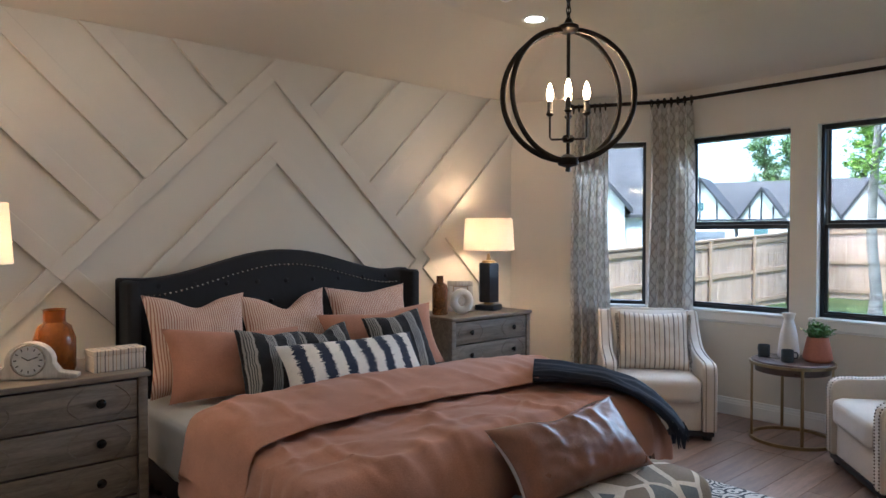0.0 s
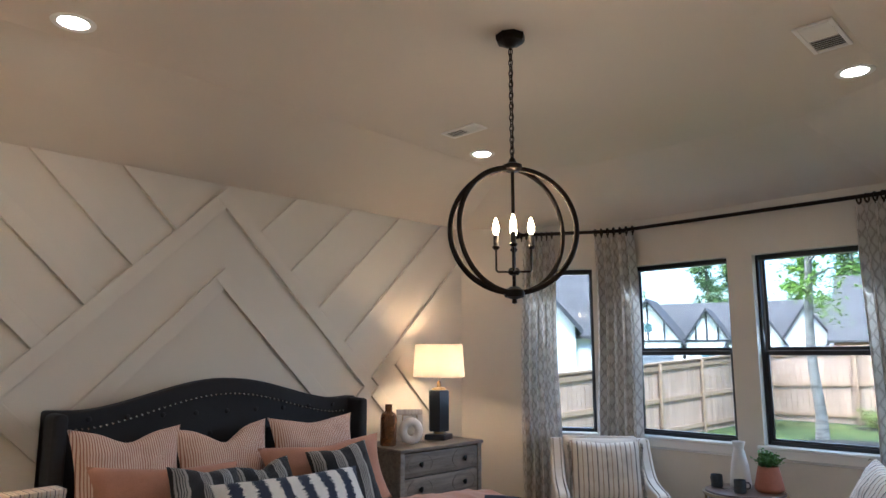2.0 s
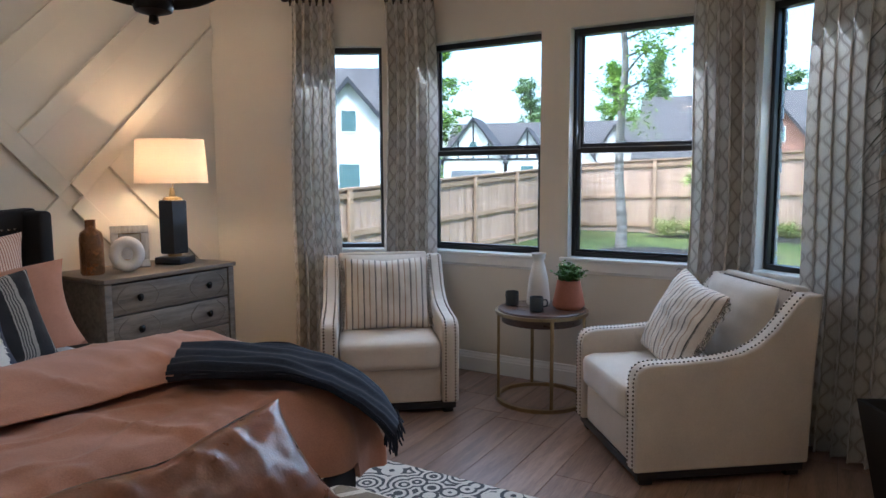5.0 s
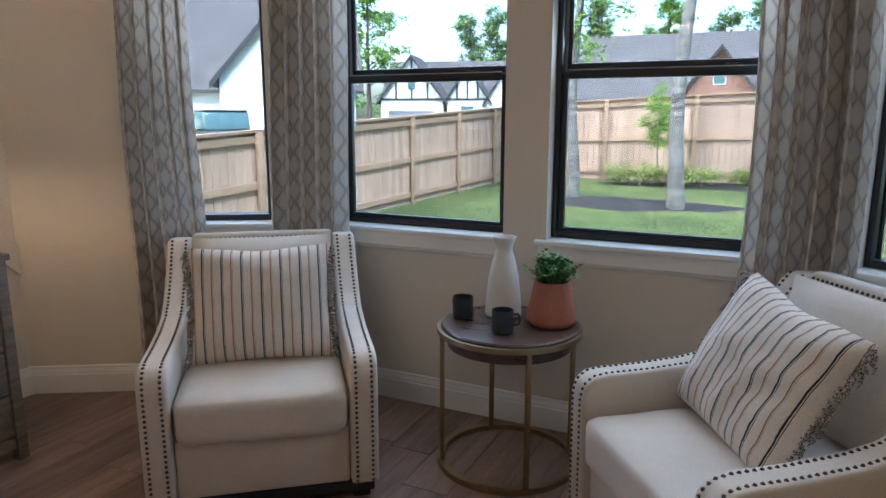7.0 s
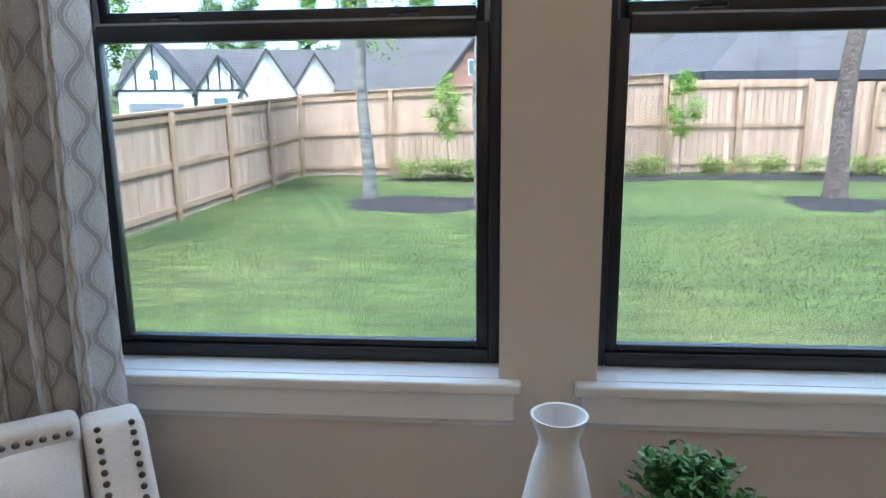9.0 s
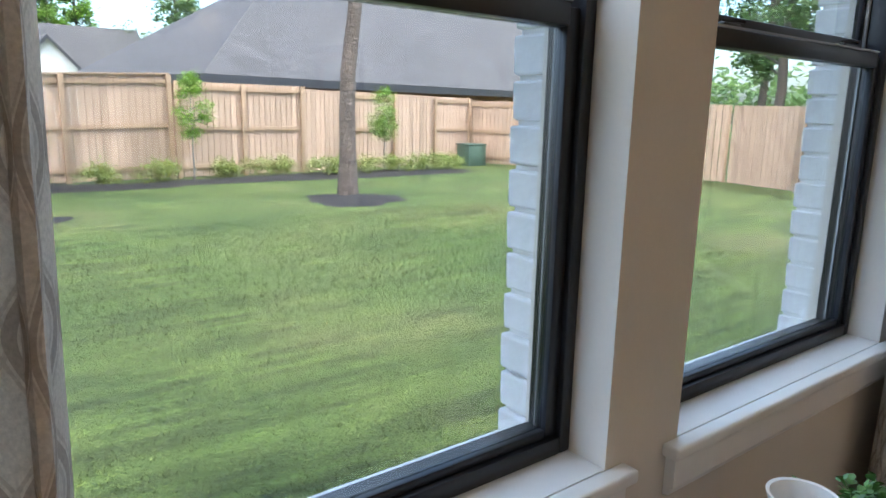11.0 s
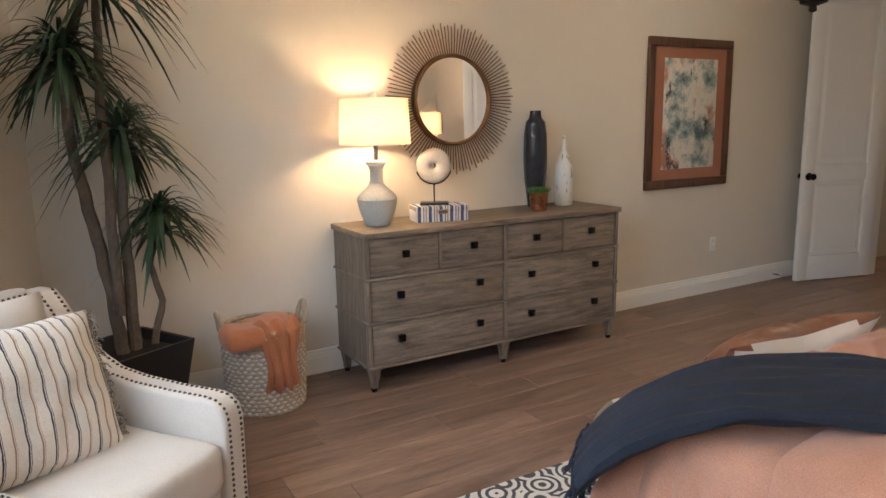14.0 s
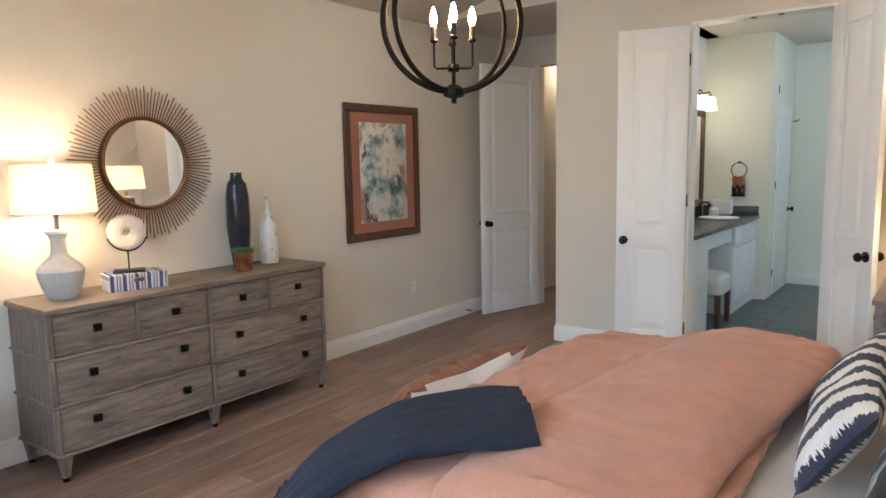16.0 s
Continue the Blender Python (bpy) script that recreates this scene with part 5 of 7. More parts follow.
for x, y, ang, w, l in ((1.46, 3.03, 0, 0.13, 0.30), (3.56, 3.22, 90, 0.17, 0.34)):
    vent = thing("ceiling_vent", pose(x, y, H_TOP, 0, 0, ang), "white slatted ceiling air vent", "vent", "ceiling vents")
    part("backing", box((-l / 2 + 0.01, -w / 2 + 0.01, -0.004), (l / 2 - 0.01, w / 2 - 0.01, -0.001)), slot_dark, vent)
    for lo_, hi_ in (((-l / 2, -w / 2, -0.013), (l / 2, -w / 2 + 0.02, -0.001)), ((-l / 2, w / 2 - 0.02, -0.013), (l / 2, w / 2, -0.001)), ((-l / 2, -w / 2 + 0.0205, -0.013), (-l / 2 + 0.02, w / 2 - 0.0205, -0.001)), ((l / 2 - 0.02, -w / 2 + 0.0205, -0.013), (l / 2, w / 2 - 0.0205, -0.001))):
        part("frame", box(lo_, hi_, 0.003), trim_paint, vent)
    n = int((l - 0.05) / 0.021)
    for k in range(n):
        xx = -l / 2 + 0.032 + k * (l - 0.064) / (n - 1)
        part("slat", box((-0.0065, -w / 2 + 0.021, -0.001), (0.0065, w / 2 - 0.021, 0.001)), trim_paint, vent).matrix_basis = pose(xx, 0, -0.009, 0, 38 if k < n / 2 else -38, 0)

# ---- dresser ----
oak = wood("weathered_oak", (0.092, 0.068, 0.049), (0.275, 0.215, 0.160), 0.55, (9, 0.9, 9), 5, 0.1, 0.35)
oak_v = wood("weathered_oak_upright", (0.095, 0.072, 0.053), (0.25, 0.198, 0.15), 0.55, (9, 9, 0.9), 5, 0.1, 0.35)
dr = thing("dresser", pose(4.652, 2.275, 0, 0, 0, 180), "long weathered oak dresser with eight drawers and square knobs", "dresser")
DW, DD, DH = 1.745, 0.452, 0.862
part("top", box((0, -DW / 2 - 0.01, DH - 0.03), (DD + 0.018, DW / 2 + 0.01, DH), 0.004), oak, dr)
part("carcass", box((0.006, -DW / 2 + 0.004, 0.135), (DD - 0.022, DW / 2 - 0.004, DH - 0.0305), 0.003), oak_v, dr)
for z in (0.128, 0.372, 0.606):
    part("moulding", box((0.002, -DW / 2 - 0.007, z), (DD + 0.006, DW / 2 + 0.007, z + 0.016), 0.005, 2), oak, dr)
for y0, y1 in ((-DW / 2, -DW / 2 + 0.022), (-0.012, 0.012), (DW / 2 - 0.022, DW / 2)):
    for z0, z1 in ((0.1445, 0.3715), (0.3885, 0.6055), (0.6225, DH - 0.031)):
        part("stile", box((DD - 0.03, y0, z0), (DD + 0.001, y1, z1), 0.002), oak_v, dr)
fronts = []
for z0, z1 in ((0.148, 0.368), (0.392, 0.602)):
    for y0, y1 in ((-DW / 2 + 0.026, -0.016), (0.016, DW / 2 - 0.026)):
        fronts.append((y0, y1, z0, z1, (0.2, 0.8)))
for y0, y1 in ((-DW / 2 + 0.026, -0.016), (0.016, DW / 2 - 0.026)):
    mid = (y0 + y1) / 2
    fronts += [(y0, mid - 0.01, 0.626, DH - 0.035, (0.5,)), (mid + 0.01, y1, 0.626, DH - 0.035, (0.5,))]
    part("stile", box((DD - 0.03, mid - 0.0085, 0.6225), (DD + 0.001, mid + 0.0085, DH - 0.031), 0.002), oak_v, dr)
for y0, y1, z0, z1, ks in fronts:
    d = part("drawer", box((DD - 0.0215, y0, z0), (DD - 0.006, y1, z1), 0.003), oak, dr)
    for k in ks:
        kn = part("knob", prism([(-0.019, -0.019, 0), (0.019, -0.019, 0), (0.019, 0.019, 0), (-0.019, 0.019, 0)], (0, 0, 0.024), 0.003), knob_black, d, "square dark pyramid knob")
        kn.matrix_basis = pose(DD - 0.0055, y0 + (y1 - y0) * k, (z0 + z1) / 2 + (0.022 if len(ks) > 1 else 0.008), 0, 90, 0)
for y in (-DW / 2 + 0.035, 0.0, DW / 2 - 0.035):
    for x in (0.045, DD - 0.03):
        part("leg", prism([(x - 0.018, y - 0.018, 0.022), (x + 0.018, y - 0.018, 0.022), (x + 0.018, y + 0.018, 0.022), (x - 0.018, y + 0.018, 0.022)], (0, 0, 0.02), 0.002), oak_v, dr)
        bm = bmesh.new()
        bmesh.ops.create_cone(bm, cap_ends=True, segments=4, radius1=0.024, radius2=0.042, depth=0.088, matrix=pose(x, y, 0.0865, 0, 0, 45))
        part("leg", bm, oak_v, dr)
        part("leg_cap", lathe([(0, 0), (0.016, 0), (0.018, 0.0215), (0, 0.0215)], 12, (x, y, 0)), knob_black, dr, "dark metal ferrule")
DT = DH + 0.001

# sunburst mirror
mir = thing("sunburst_mirror", pose(4.664, 2.35, 1.538), "round wall mirror with a bronze sunburst of rods", "mirror")
bronze = plain("bronze", (0.24, 0.135, 0.07), 0.42, 0.85, 20, 0.25, 90, 0.1)
bm = lathe([(0, 0), (0.250, 0), (0.250, 0.006), (0, 0.006)], 64)
part("glass", bm, mirror_glass, mir, "clear mirror glass").matrix_basis = pose(-0.035, 0, 0, 0, 0, 1.6) @ pose(0, 0, 0, 0, 90.6, 0)
part("rim", tube(ring((-0.036, 0, 0), 0.258, "x", 72), 0.011, 8, True), bronze, mir)
part("back_plate", lathe([(0, 0), (0.27, 0), (0.27, 0.012), (0, 0.012)], 48), bronze, mir).matrix_basis = pose(-0.014, 0, 0, 0, 90, 0)
r = random.Random(5)
ray_data = None
for k in range(112):
    a = 2 * math.pi * k / 112
    l = 0.425 + (0.02 if k % 2 else 0.0) - (0.012 if k % 3 == 0 else 0)
    ray = part("ray", tube([(-0.022, 0.255 * math.cos(a), 0.255 * math.sin(a)), (-0.02, l * math.cos(a), l * math.sin(a))], 0.0036, 5), bronze, mir)

# framed painting
art = thing("framed_painting", pose(4.663, 0.26, 0.885), "abstract teal and blush painting in a dark wooden frame", "painting")
frame_wood = wood("frame_wood", (0.055, 0.024, 0.014), (0.13, 0.062, 0.036), 0.4, (9, 9, 0.9), 5, 0.1)
mat_board = fabric("rust_mat", (0.36, 0.15, 0.085), 0.9, 700, 0.08)
AW, AH = 0.905, 1.10
for lo_, hi_ in (((-0.03, -AW / 2, 0), (-0.001, AW / 2, 0.065)), ((-0.03, -AW / 2, AH - 0.065), (-0.001, AW / 2, AH)), ((-0.03, -AW / 2, 0.0655), (-0.001, -AW / 2 + 0.065, AH - 0.0655)), ((-0.03, AW / 2 - 0.065, 0.0655), (-0.001, AW / 2, AH - 0.0655))):
    part("frame_bar", box(lo_, hi_, 0.006, 2), frame_wood, art)
part("mat_board", box((-0.016, -AW / 2 + 0.066, 0.066), (-0.002, AW / 2 - 0.066, AH - 0.066)), mat_board, art, "rust-coloured mat board")


def painted():
    m = Mat("abstract_paint")
    base = m.ramp(m.noise(3.2, 6, 0.7), (0.36, (0.07, 0.13, 0.15)), (0.43, (0.32, 0.38, 0.37)), (0.50, (0.68, 0.65, 0.58)), (0.66, (0.60, 0.53, 0.44)))
    blush = m.ramp(m.noise(4.5, 4, 0.6, (1, 1.3, 0.8)), (0.56, (0, 0, 0)), (0.66, (1, 1, 1)))
    c = m.mix(m.axis_of(blush), base, (0.42, 0.20, 0.13))
    dark = m.ramp(m.noise(7.0, 6, 0.75, (1, 1, 0.6)), (0.56, (0, 0, 0)), (0.63, (1, 1, 1)))
    c = m.mix(m.axis_of(dark), c, (0.05, 0.055, 0.06))
    m.bump(m.noise(60, 4), 0.3, 0.003)
    return m.set(c, 0.55)


part("canvas", box((-0.020, -0.288, 0.145), (-0.0165, 0.288, 0.955), 0.001), painted(), art, "abstract brush marks in teal, cream and blush")

# things on the dresser
stone_white = plain("rough_plaster", (0.50, 0.50, 0.47), 0.85, 0, 7, 0.1, 60, 0.6, 0.004)
lamp = thing("table_lamp", pose(4.43, 2.965, DT), "whitewashed urn-shaped table lamp with a cream drum shade, lit", "lamp")
prof = [(0, 0), (0.060, 0), (0.064, 0.008)]
for k in range(30):
    z = 0.012 + 0.225 * k / 29
    body = 0.066 + 0.042 * math.sin(min(1, z / 0.16) * math.pi / 2) if z < 0.14 else 0.108 - 0.072 * (0.5 - 0.5 * math.cos(min(1, (z - 0.14) / 0.10) * math.pi))
    prof.append((body + (0.0018 if k % 2 else 0), z))
prof += [(0.036, 0.245), (0.035, 0.30), (0.045, 0.325), (0.055, 0.33), (0.056, 0.345), (0.03, 0.35), (0, 0.35)]
part("urn", lathe(prof, 40), stone_white, lamp)
part("neck", lathe([(0, 0.351), (0.013, 0.351), (0.013, 0.44), (0, 0.44)], 16), chrome, lamp, "silver metal neck")
part("shade", drum_shade(0.192, 0.182, 0.435, 0.675), shade_cloth, lamp, "cream fabric drum shade")
part("bulb", lathe([(0, 0.50), (0.016, 0.505), (0.03, 0.54), (0.03, 0.56), (0, 0.59)], 16), bulb_glow, lamp)
part("spider", tube([(-0.182, 0, 0.668), (0, 0, 0.672), (0.182, 0, 0.668)], 0.002, 6), chrome, lamp)
part("harp", tube([(0, 0, 0.44), (0, 0.05, 0.50), (0, 0.05, 0.62), (0, 0, 0.672)], 0.003, 6), chrome, lamp)
bm = bmesh.new()
bmesh.ops.create_uvsphere(bm, u_segments=14, v_segments=10, radius=0.016, matrix=Matrix.Translation((0, 0, 0.695)))
add_tube(bm, [(0, 0, 0.672), (0, 0, 0.69)], 0.003, 6)
part("finial", bm, white_ceramic, lamp)
lamp_at("dresser_bulb", (4.43, 2.965, DT + 0.56), LAMP_W * 0.42, (1.0, 0.60, 0.30), 0.04)

striped_card = stripes("blue_stripe_card", (0.56, 0.55, 0.56), [(0.0, 0.3, (0.06, 0.075, 0.16)), (0.45, 0.6, (0.30, 0.24, 0.22)), (0.7, 0.8, (0.12, 0.13, 0.22))], 0.062, "Y")
deco = thing("decorative_box", pose(4.40, 2.60, DT, 0, 0, -14), "blue and cream striped lidded box on the dresser", "box")
part("body", box((-0.085, -0.15, 0), (0.085, 0.15, 0.06), 0.003), striped_card, deco)
part("lid", box((-0.087, -0.152, 0.0605), (0.087, 0.152, 0.088), 0.003), striped_card, deco)
part("tag", box((-0.094, -0.026, 0.045), (-0.0875, 0.026, 0.07), 0.002), chrome, deco)
disc = thing("disc_sculpture", pose(4.41, 2.62, DT + 0.0885, 0, 0, -30), "pale stone disc sculpture on a black metal stand", "sculpture")
part("stand_base", box((-0.05, -0.08, 0), (0.05, 0.08, 0.014), 0.003), black_frame, disc)
part("stem", tube([(0, 0, 0.014), (0, 0, 0.118)], 0.004, 8), black_iron, disc)
part("cradle", tube([(0, 0.100 * math.cos(a), 0.218 + 0.102 * math.sin(a)) for a in [math.pi * (1.1 + 0.8 * k / 14) for k in range(15)]], 0.004, 6), black_iron, disc)
bm = tube(ring((0, 0, 0.218), 0.056, "x", 40), 0.041, 12, True, 1.0)
for v in bm.verts:
    v.co.x *= 0.42
part("disc", bm, plain("pale_stone", (0.50, 0.46, 0.40), 0.7, 0, 12, 0.15, 60, 0.3), disc)
dimpled = plain("dimpled_glaze", (0.022, 0.026, 0.036), 0.14, 0, 20, 0.2, 60, 0.1)
prof = [(0, 0), (0.042, 0)]
for k in range(46):
    z = 0.004 + 0.53 * k / 45
    prof.append((0.045 + 0.030 * math.sin(min(1.0, z / 0.40) * math.pi * 0.62) * (1 if z < 0.45 else 1 - (z - 0.45) / 0.19) + (0.0025 if k % 2 else 0), z))
prof += [(0.042, 0.56), (0.036, 0.585), (0.036, 0.607), (0.031, 0.607), (0.031, 0.585), (0.0, 0.58)]
bm = lathe(prof, 40)
for v in bm.verts:
    rr = math.hypot(v.co.x, v.co.y)
    if rr > 0.03 and 0.01 < v.co.z < 0.55:
        a = math.atan2(v.co.y, v.co.x)
        k = 1 - 0.035 * max(0, math.cos(a * 20) * math.cos(v.co.z * 2 * math.pi / 0.0236))
        v.co.x *= k
        v.co.y *= k
solid("tall_dark_vase", bm, dimpled, "tall glossy blue-black dimpled vase on the dresser", "vase", pose(4.545, 1.80, DT))
speckled = Mat("speckled_glaze")
speck = speckled.ramp(speckled.noise(38, 2, 0.5, (1, 1, 0.35)), (0.60, (0.72, 0.71, 0.68)), (0.66, (0.42, 0.33, 0.24)))
speckled = speckled.set(speck, 0.3)
solid("bottle_vase", lathe([(0, 0), (0.052, 0), (0.058, 0.008), (0.058, 0.20), (0.052, 0.265), (0.030, 0.32), (0.014, 0.355), (0.012, 0.42), (0.015, 0.445), (0.011, 0.446), (0.009, 0.42), (0, 0.40)], 36), speckled,
      "white speckled bottle-shaped vase on the dresser", "vase", pose(4.50, 1.60, DT))
cp = thing("potted_succulent", pose(4.385, 1.895, DT), "small green plant in a hammered copper pot on the dresser", "plant")
part("pot", lathe([(0, 0), (0.046, 0), (0.052, 0.006), (0.058, 0.11), (0.060, 0.114), (0.054, 0.114), (0.05, 0.02), (0, 0.02)], 32), copper, cp, "hammered copper pot")
part("soil", lathe([(0, 0.105), (0.054, 0.105)], 16), soil, cp)
bm = bmesh.new()
r = random.Random(21)
for k in range(320):
    a, q = r.uniform(0, 2 * math.pi), math.sqrt(r.random()) * 0.06
    b = Vector((q * math.cos(a), q * math.sin(a), 0.106))
    w = Vector((0.5 * math.cos(a) * q / 0.06, 0.5 * math.sin(a) * q / 0.06, 1.0))
    leaf(bm, b, w, Vector((-math.sin(a + r.uniform(-1, 1)), math.cos(a), 0)), r.uniform(0.03, 0.055), 0.004, 0.2)
part("foliage", bm, leaf_green, cp)

# ---- basket with blanket ----
wicker = zigzag_rows("wicker", (0.52, 0.43, 0.33), (0.30, 0.23, 0.16), 90.0)
bk = thing("basket", pose(4.40, 3.64, 0), "woven cream and tan basket with loop handles", "basket")
BR = 0.195
for k in range(20):
    z = 0.011 + k * 0.0215
    rr = BR - 0.012 + 0.012 * math.sin(min(1, z / 0.25) * math.pi / 2)
    pts = [(rr * math.cos(a) * (1 + 0.022 * math.sin(a * 24 + (k % 2) * math.pi)), rr * math.sin(a) * (1 + 0.022 * math.sin(a * 24 + (k % 2) * math.pi)), z) for a in [2 * math.pi * j / 96 for j in range(96)]]
    part("coil", tube(pts, 0.0118, 6, True), wicker, bk)
white_weave = plain("white_weave", (0.66, 0.62, 0.56), 0.9, 0, 30, 0.2, 90, 0.4)
bm = bmesh.new()
for k in range(15):
    z = 0.020 + k * 0.0215
    rr = BR + 0.004 + 0.012 * math.sin(min(1, z / 0.25) * math.pi / 2) - 0.012
    for j in range(34):
        a = 2 * math.pi * (j + 0.5 * (k % 2)) / 34
        turn = pose(rr * math.cos(a), rr * math.sin(a), z, 0, 0, math.degrees(a)) @ pose(0, 0, 0, 28 if k % 2 else -28, 0, 0)
        bmesh.ops.create_icosphere(bm, subdivisions=1, radius=0.012, matrix=turn @ Matrix.Diagonal((0.8, 1.25, 0.8, 1)))
tagged(part("stitches", bm, white_weave, bk, "rows of white knotted stitches"), kind="stuff")
part("bottom", lathe([(0, 0.004), (BR - 0.02, 0.004), (BR - 0.02, 0.014), (0, 0.014)], 32), wicker, bk)
for s in (-1, 1):
    pts = [(0.02 * s, s * (BR - 0.005), 0.40) if False else (q * 0.055, s * (BR + 0.004 + 0.02 * (1 - q * q)), 0.405 + 0.105 * (1 - q * q) ** 0.6) for q in [-1 + 2 * k / 14 for k in range(15)]]
    part("handle", tube(pts, 0.014, 8), wicker, bk)


def drape(u, v):
    """Throw spilling over the basket's rim towards the room."""
    s = (v - 0.5)
    if u < 0.3:
        x, z = -0.05 - 0.16 * u / 0.3, 0.43 + 0.04 * math.sin(u / 0.3 * math.pi)
    else:
        k = (u - 0.3) / 0.7
        x, z = -0.215 - 0.018 * math.sin(k * 3), 0.435 - 0.30 * k
    w = 0.17 * (1 - 0.25 * u) + 0.02 * math.sin(7 * u)
    x = x * math.cos(s * 0.8) + 0.012 * math.sin(v * 22 + u * 4)
    return Vector((x, 2 * s * w * 0.62 - 0.03, z + 0.012 * math.sin(v * 17)))


bl = thing("tan_blanket", pose(4.40, 3.64, 0), "rust-tan blanket spilling over the basket's rim", "blanket")
part("fold", sheet(drape, 34, 30, 0.012), tan_throw, bl)
part("crumple", soft_box((-0.22, 0.03, 0.36), (-0.02, 0.22, 0.46), 0.045, 8, 0.02, 7.0), tan_throw, bl)
part("crumple", soft_box((-0.14, -0.15, 0.37), (0.12, 0.10, 0.44), 0.035, 8, 0.02, 9.0), tan_throw, bl)

# ---- tall plant ----
trunk_bark = plain("trunk_bark", (0.13, 0.095, 0.07), 0.85, 0, 8, 0.35, 45, 0.8, 0.008)
yucca_leaf = plain("yucca_leaf", (0.022, 0.048, 0.018), 0.45, 0, 9, 0.35, 60, 0.1)
pl = thing("yucca_plant", pose(4.30, 4.26, 0), "tall artificial yucca with arching leaves in a black square planter", "plant")
bm = bmesh.new()
for z0, z1, s0, s1 in ((0.0, 0.46, 0.125, 0.195),):
    lo4 = [bm.verts.new((sx * s0, sy * s0, z0)) for sx, sy in ((-1, -1), (1, -1), (1, 1), (-1, 1))]
    hi4 = [bm.verts.new((sx * s1, sy * s1, z1)) for sx, sy in ((-1, -1), (1, -1), (1, 1), (-1, 1))]
    in4 = [bm.verts.new((sx * (s1 - 0.018), sy * (s1 - 0.018), z1)) for sx, sy in ((-1, -1), (1, -1), (1, 1), (-1, 1))]
    dn4 = [bm.verts.new((sx * (s1 - 0.03), sy * (s1 - 0.03), z1 - 0.05)) for sx, sy in ((-1, -1), (1, -1), (1, 1), (-1, 1))]
    bm.faces.new(lo4[::-1])
    for i in range(4):
        j = (i + 1) % 4
        for a_, b_ in ((lo4, hi4), (hi4, in4), (in4, dn4)):
            bm.faces.new((a_[i], a_[j], b_[j], b_[i]))
    bm.faces.new(dn4)
bmesh.ops.recalc_face_normals(bm, faces=list(bm.faces))
part("planter", bm, plain("planter_black", (0.010, 0.010, 0.011), 0.45), pl, "tapered black square planter").matrix_basis = pose(0, 0, 0, 0, 0, 28)
part("moss", soft_box((-0.15, -0.15, 0.40), (0.15, 0.15, 0.425), 0.01, 6, 0.008, 1.0), soil, pl).matrix_basis = pose(0, 0, 0, 0, 0, 28)
stems = [([(0.0, 0.03, 0.40), (0.0, 0.05, 0.70), (0.03, 0.09, 1.0), (0.02, 0.14, 1.35), (0.03, 0.13, 1.72)], 0.030, 1.76),
         ([(0.02, -0.02, 0.40), (0.02, -0.03, 0.75), (0.0, -0.03, 1.05), (0.03, -0.05, 1.40)], 0.028, 1.44),
         ([(0.05, -0.10, 0.40), (0.06, -0.16, 0.62), (0.06, -0.12, 0.80), (0.06, -0.18, 1.02)], 0.017, 1.06),
         ([(-0.02, 0.03, 0.60), (-0.03, 0.02, 1.1), (0.02, 0.01, 1.6), (0.02, -0.02, 2.05)], 0.024, 2.10)]
r = random.Random(31)
for pts, rad, top in stems:
    fine = []
    for a, b in zip(pts, pts[1:]):
        for k in range(5):
            fine.append(Vector(a).lerp(Vector(b), k / 5) + Vector((r.uniform(-0.004, 0.004), r.uniform(-0.004, 0.004), 0)))
    fine.append(Vector(pts[-1]))
    n = len(fine)
    part("stem", tube(fine, [rad * (1 - 0.35 * i / n) * r.uniform(0.93, 1.07) for i in range(n)], 9), trunk_bark, pl)
    bm = bmesh.new()
    tip = Vector(pts[-1])
    for k in range(125):
        a = r.uniform(0, 2 * math.pi)
        el = r.uniform(-0.35, 1.25)
        base = tip + Vector((0, 0, r.uniform(-0.10, 0.05)))
        length = r.uniform(0.26, 0.42) * (0.8 if rad < 0.02 else 1.0)
        d = Vector((math.cos(a) * math.cos(el), math.sin(a) * math.cos(el), math.sin(el)))
        side = Vector((-math.sin(a), math.cos(a), 0))
        wd = r.uniform(0.017, 0.027)
        prev = None
        drop = r.uniform(0.45, 0.95)
        for q, w in ((0, 0.5), (0.2, 1.0), (0.4, 1.0), (0.6, 0.8), (0.8, 0.5), (1.0, 0.06)):
            c = base + d * length * q + Vector((0, 0, -drop * length * q * q))
            c.x = min(c.x, 0.34)
            row = (bm.verts.new(c - side * wd * w / 2), bm.verts.new(c + Vector((0, 0, -0.003 * w))), bm.verts.new(c + side * wd * w / 2))
            if prev:
                bm.faces.new((prev[0], prev[1], row[1], row[0]))
                bm.faces.new((prev[1], prev[2], row[2], row[1]))
            prev = row
    part("leaf_crown", bm, yucca_leaf, pl, "crown of long arching dark green leaves")

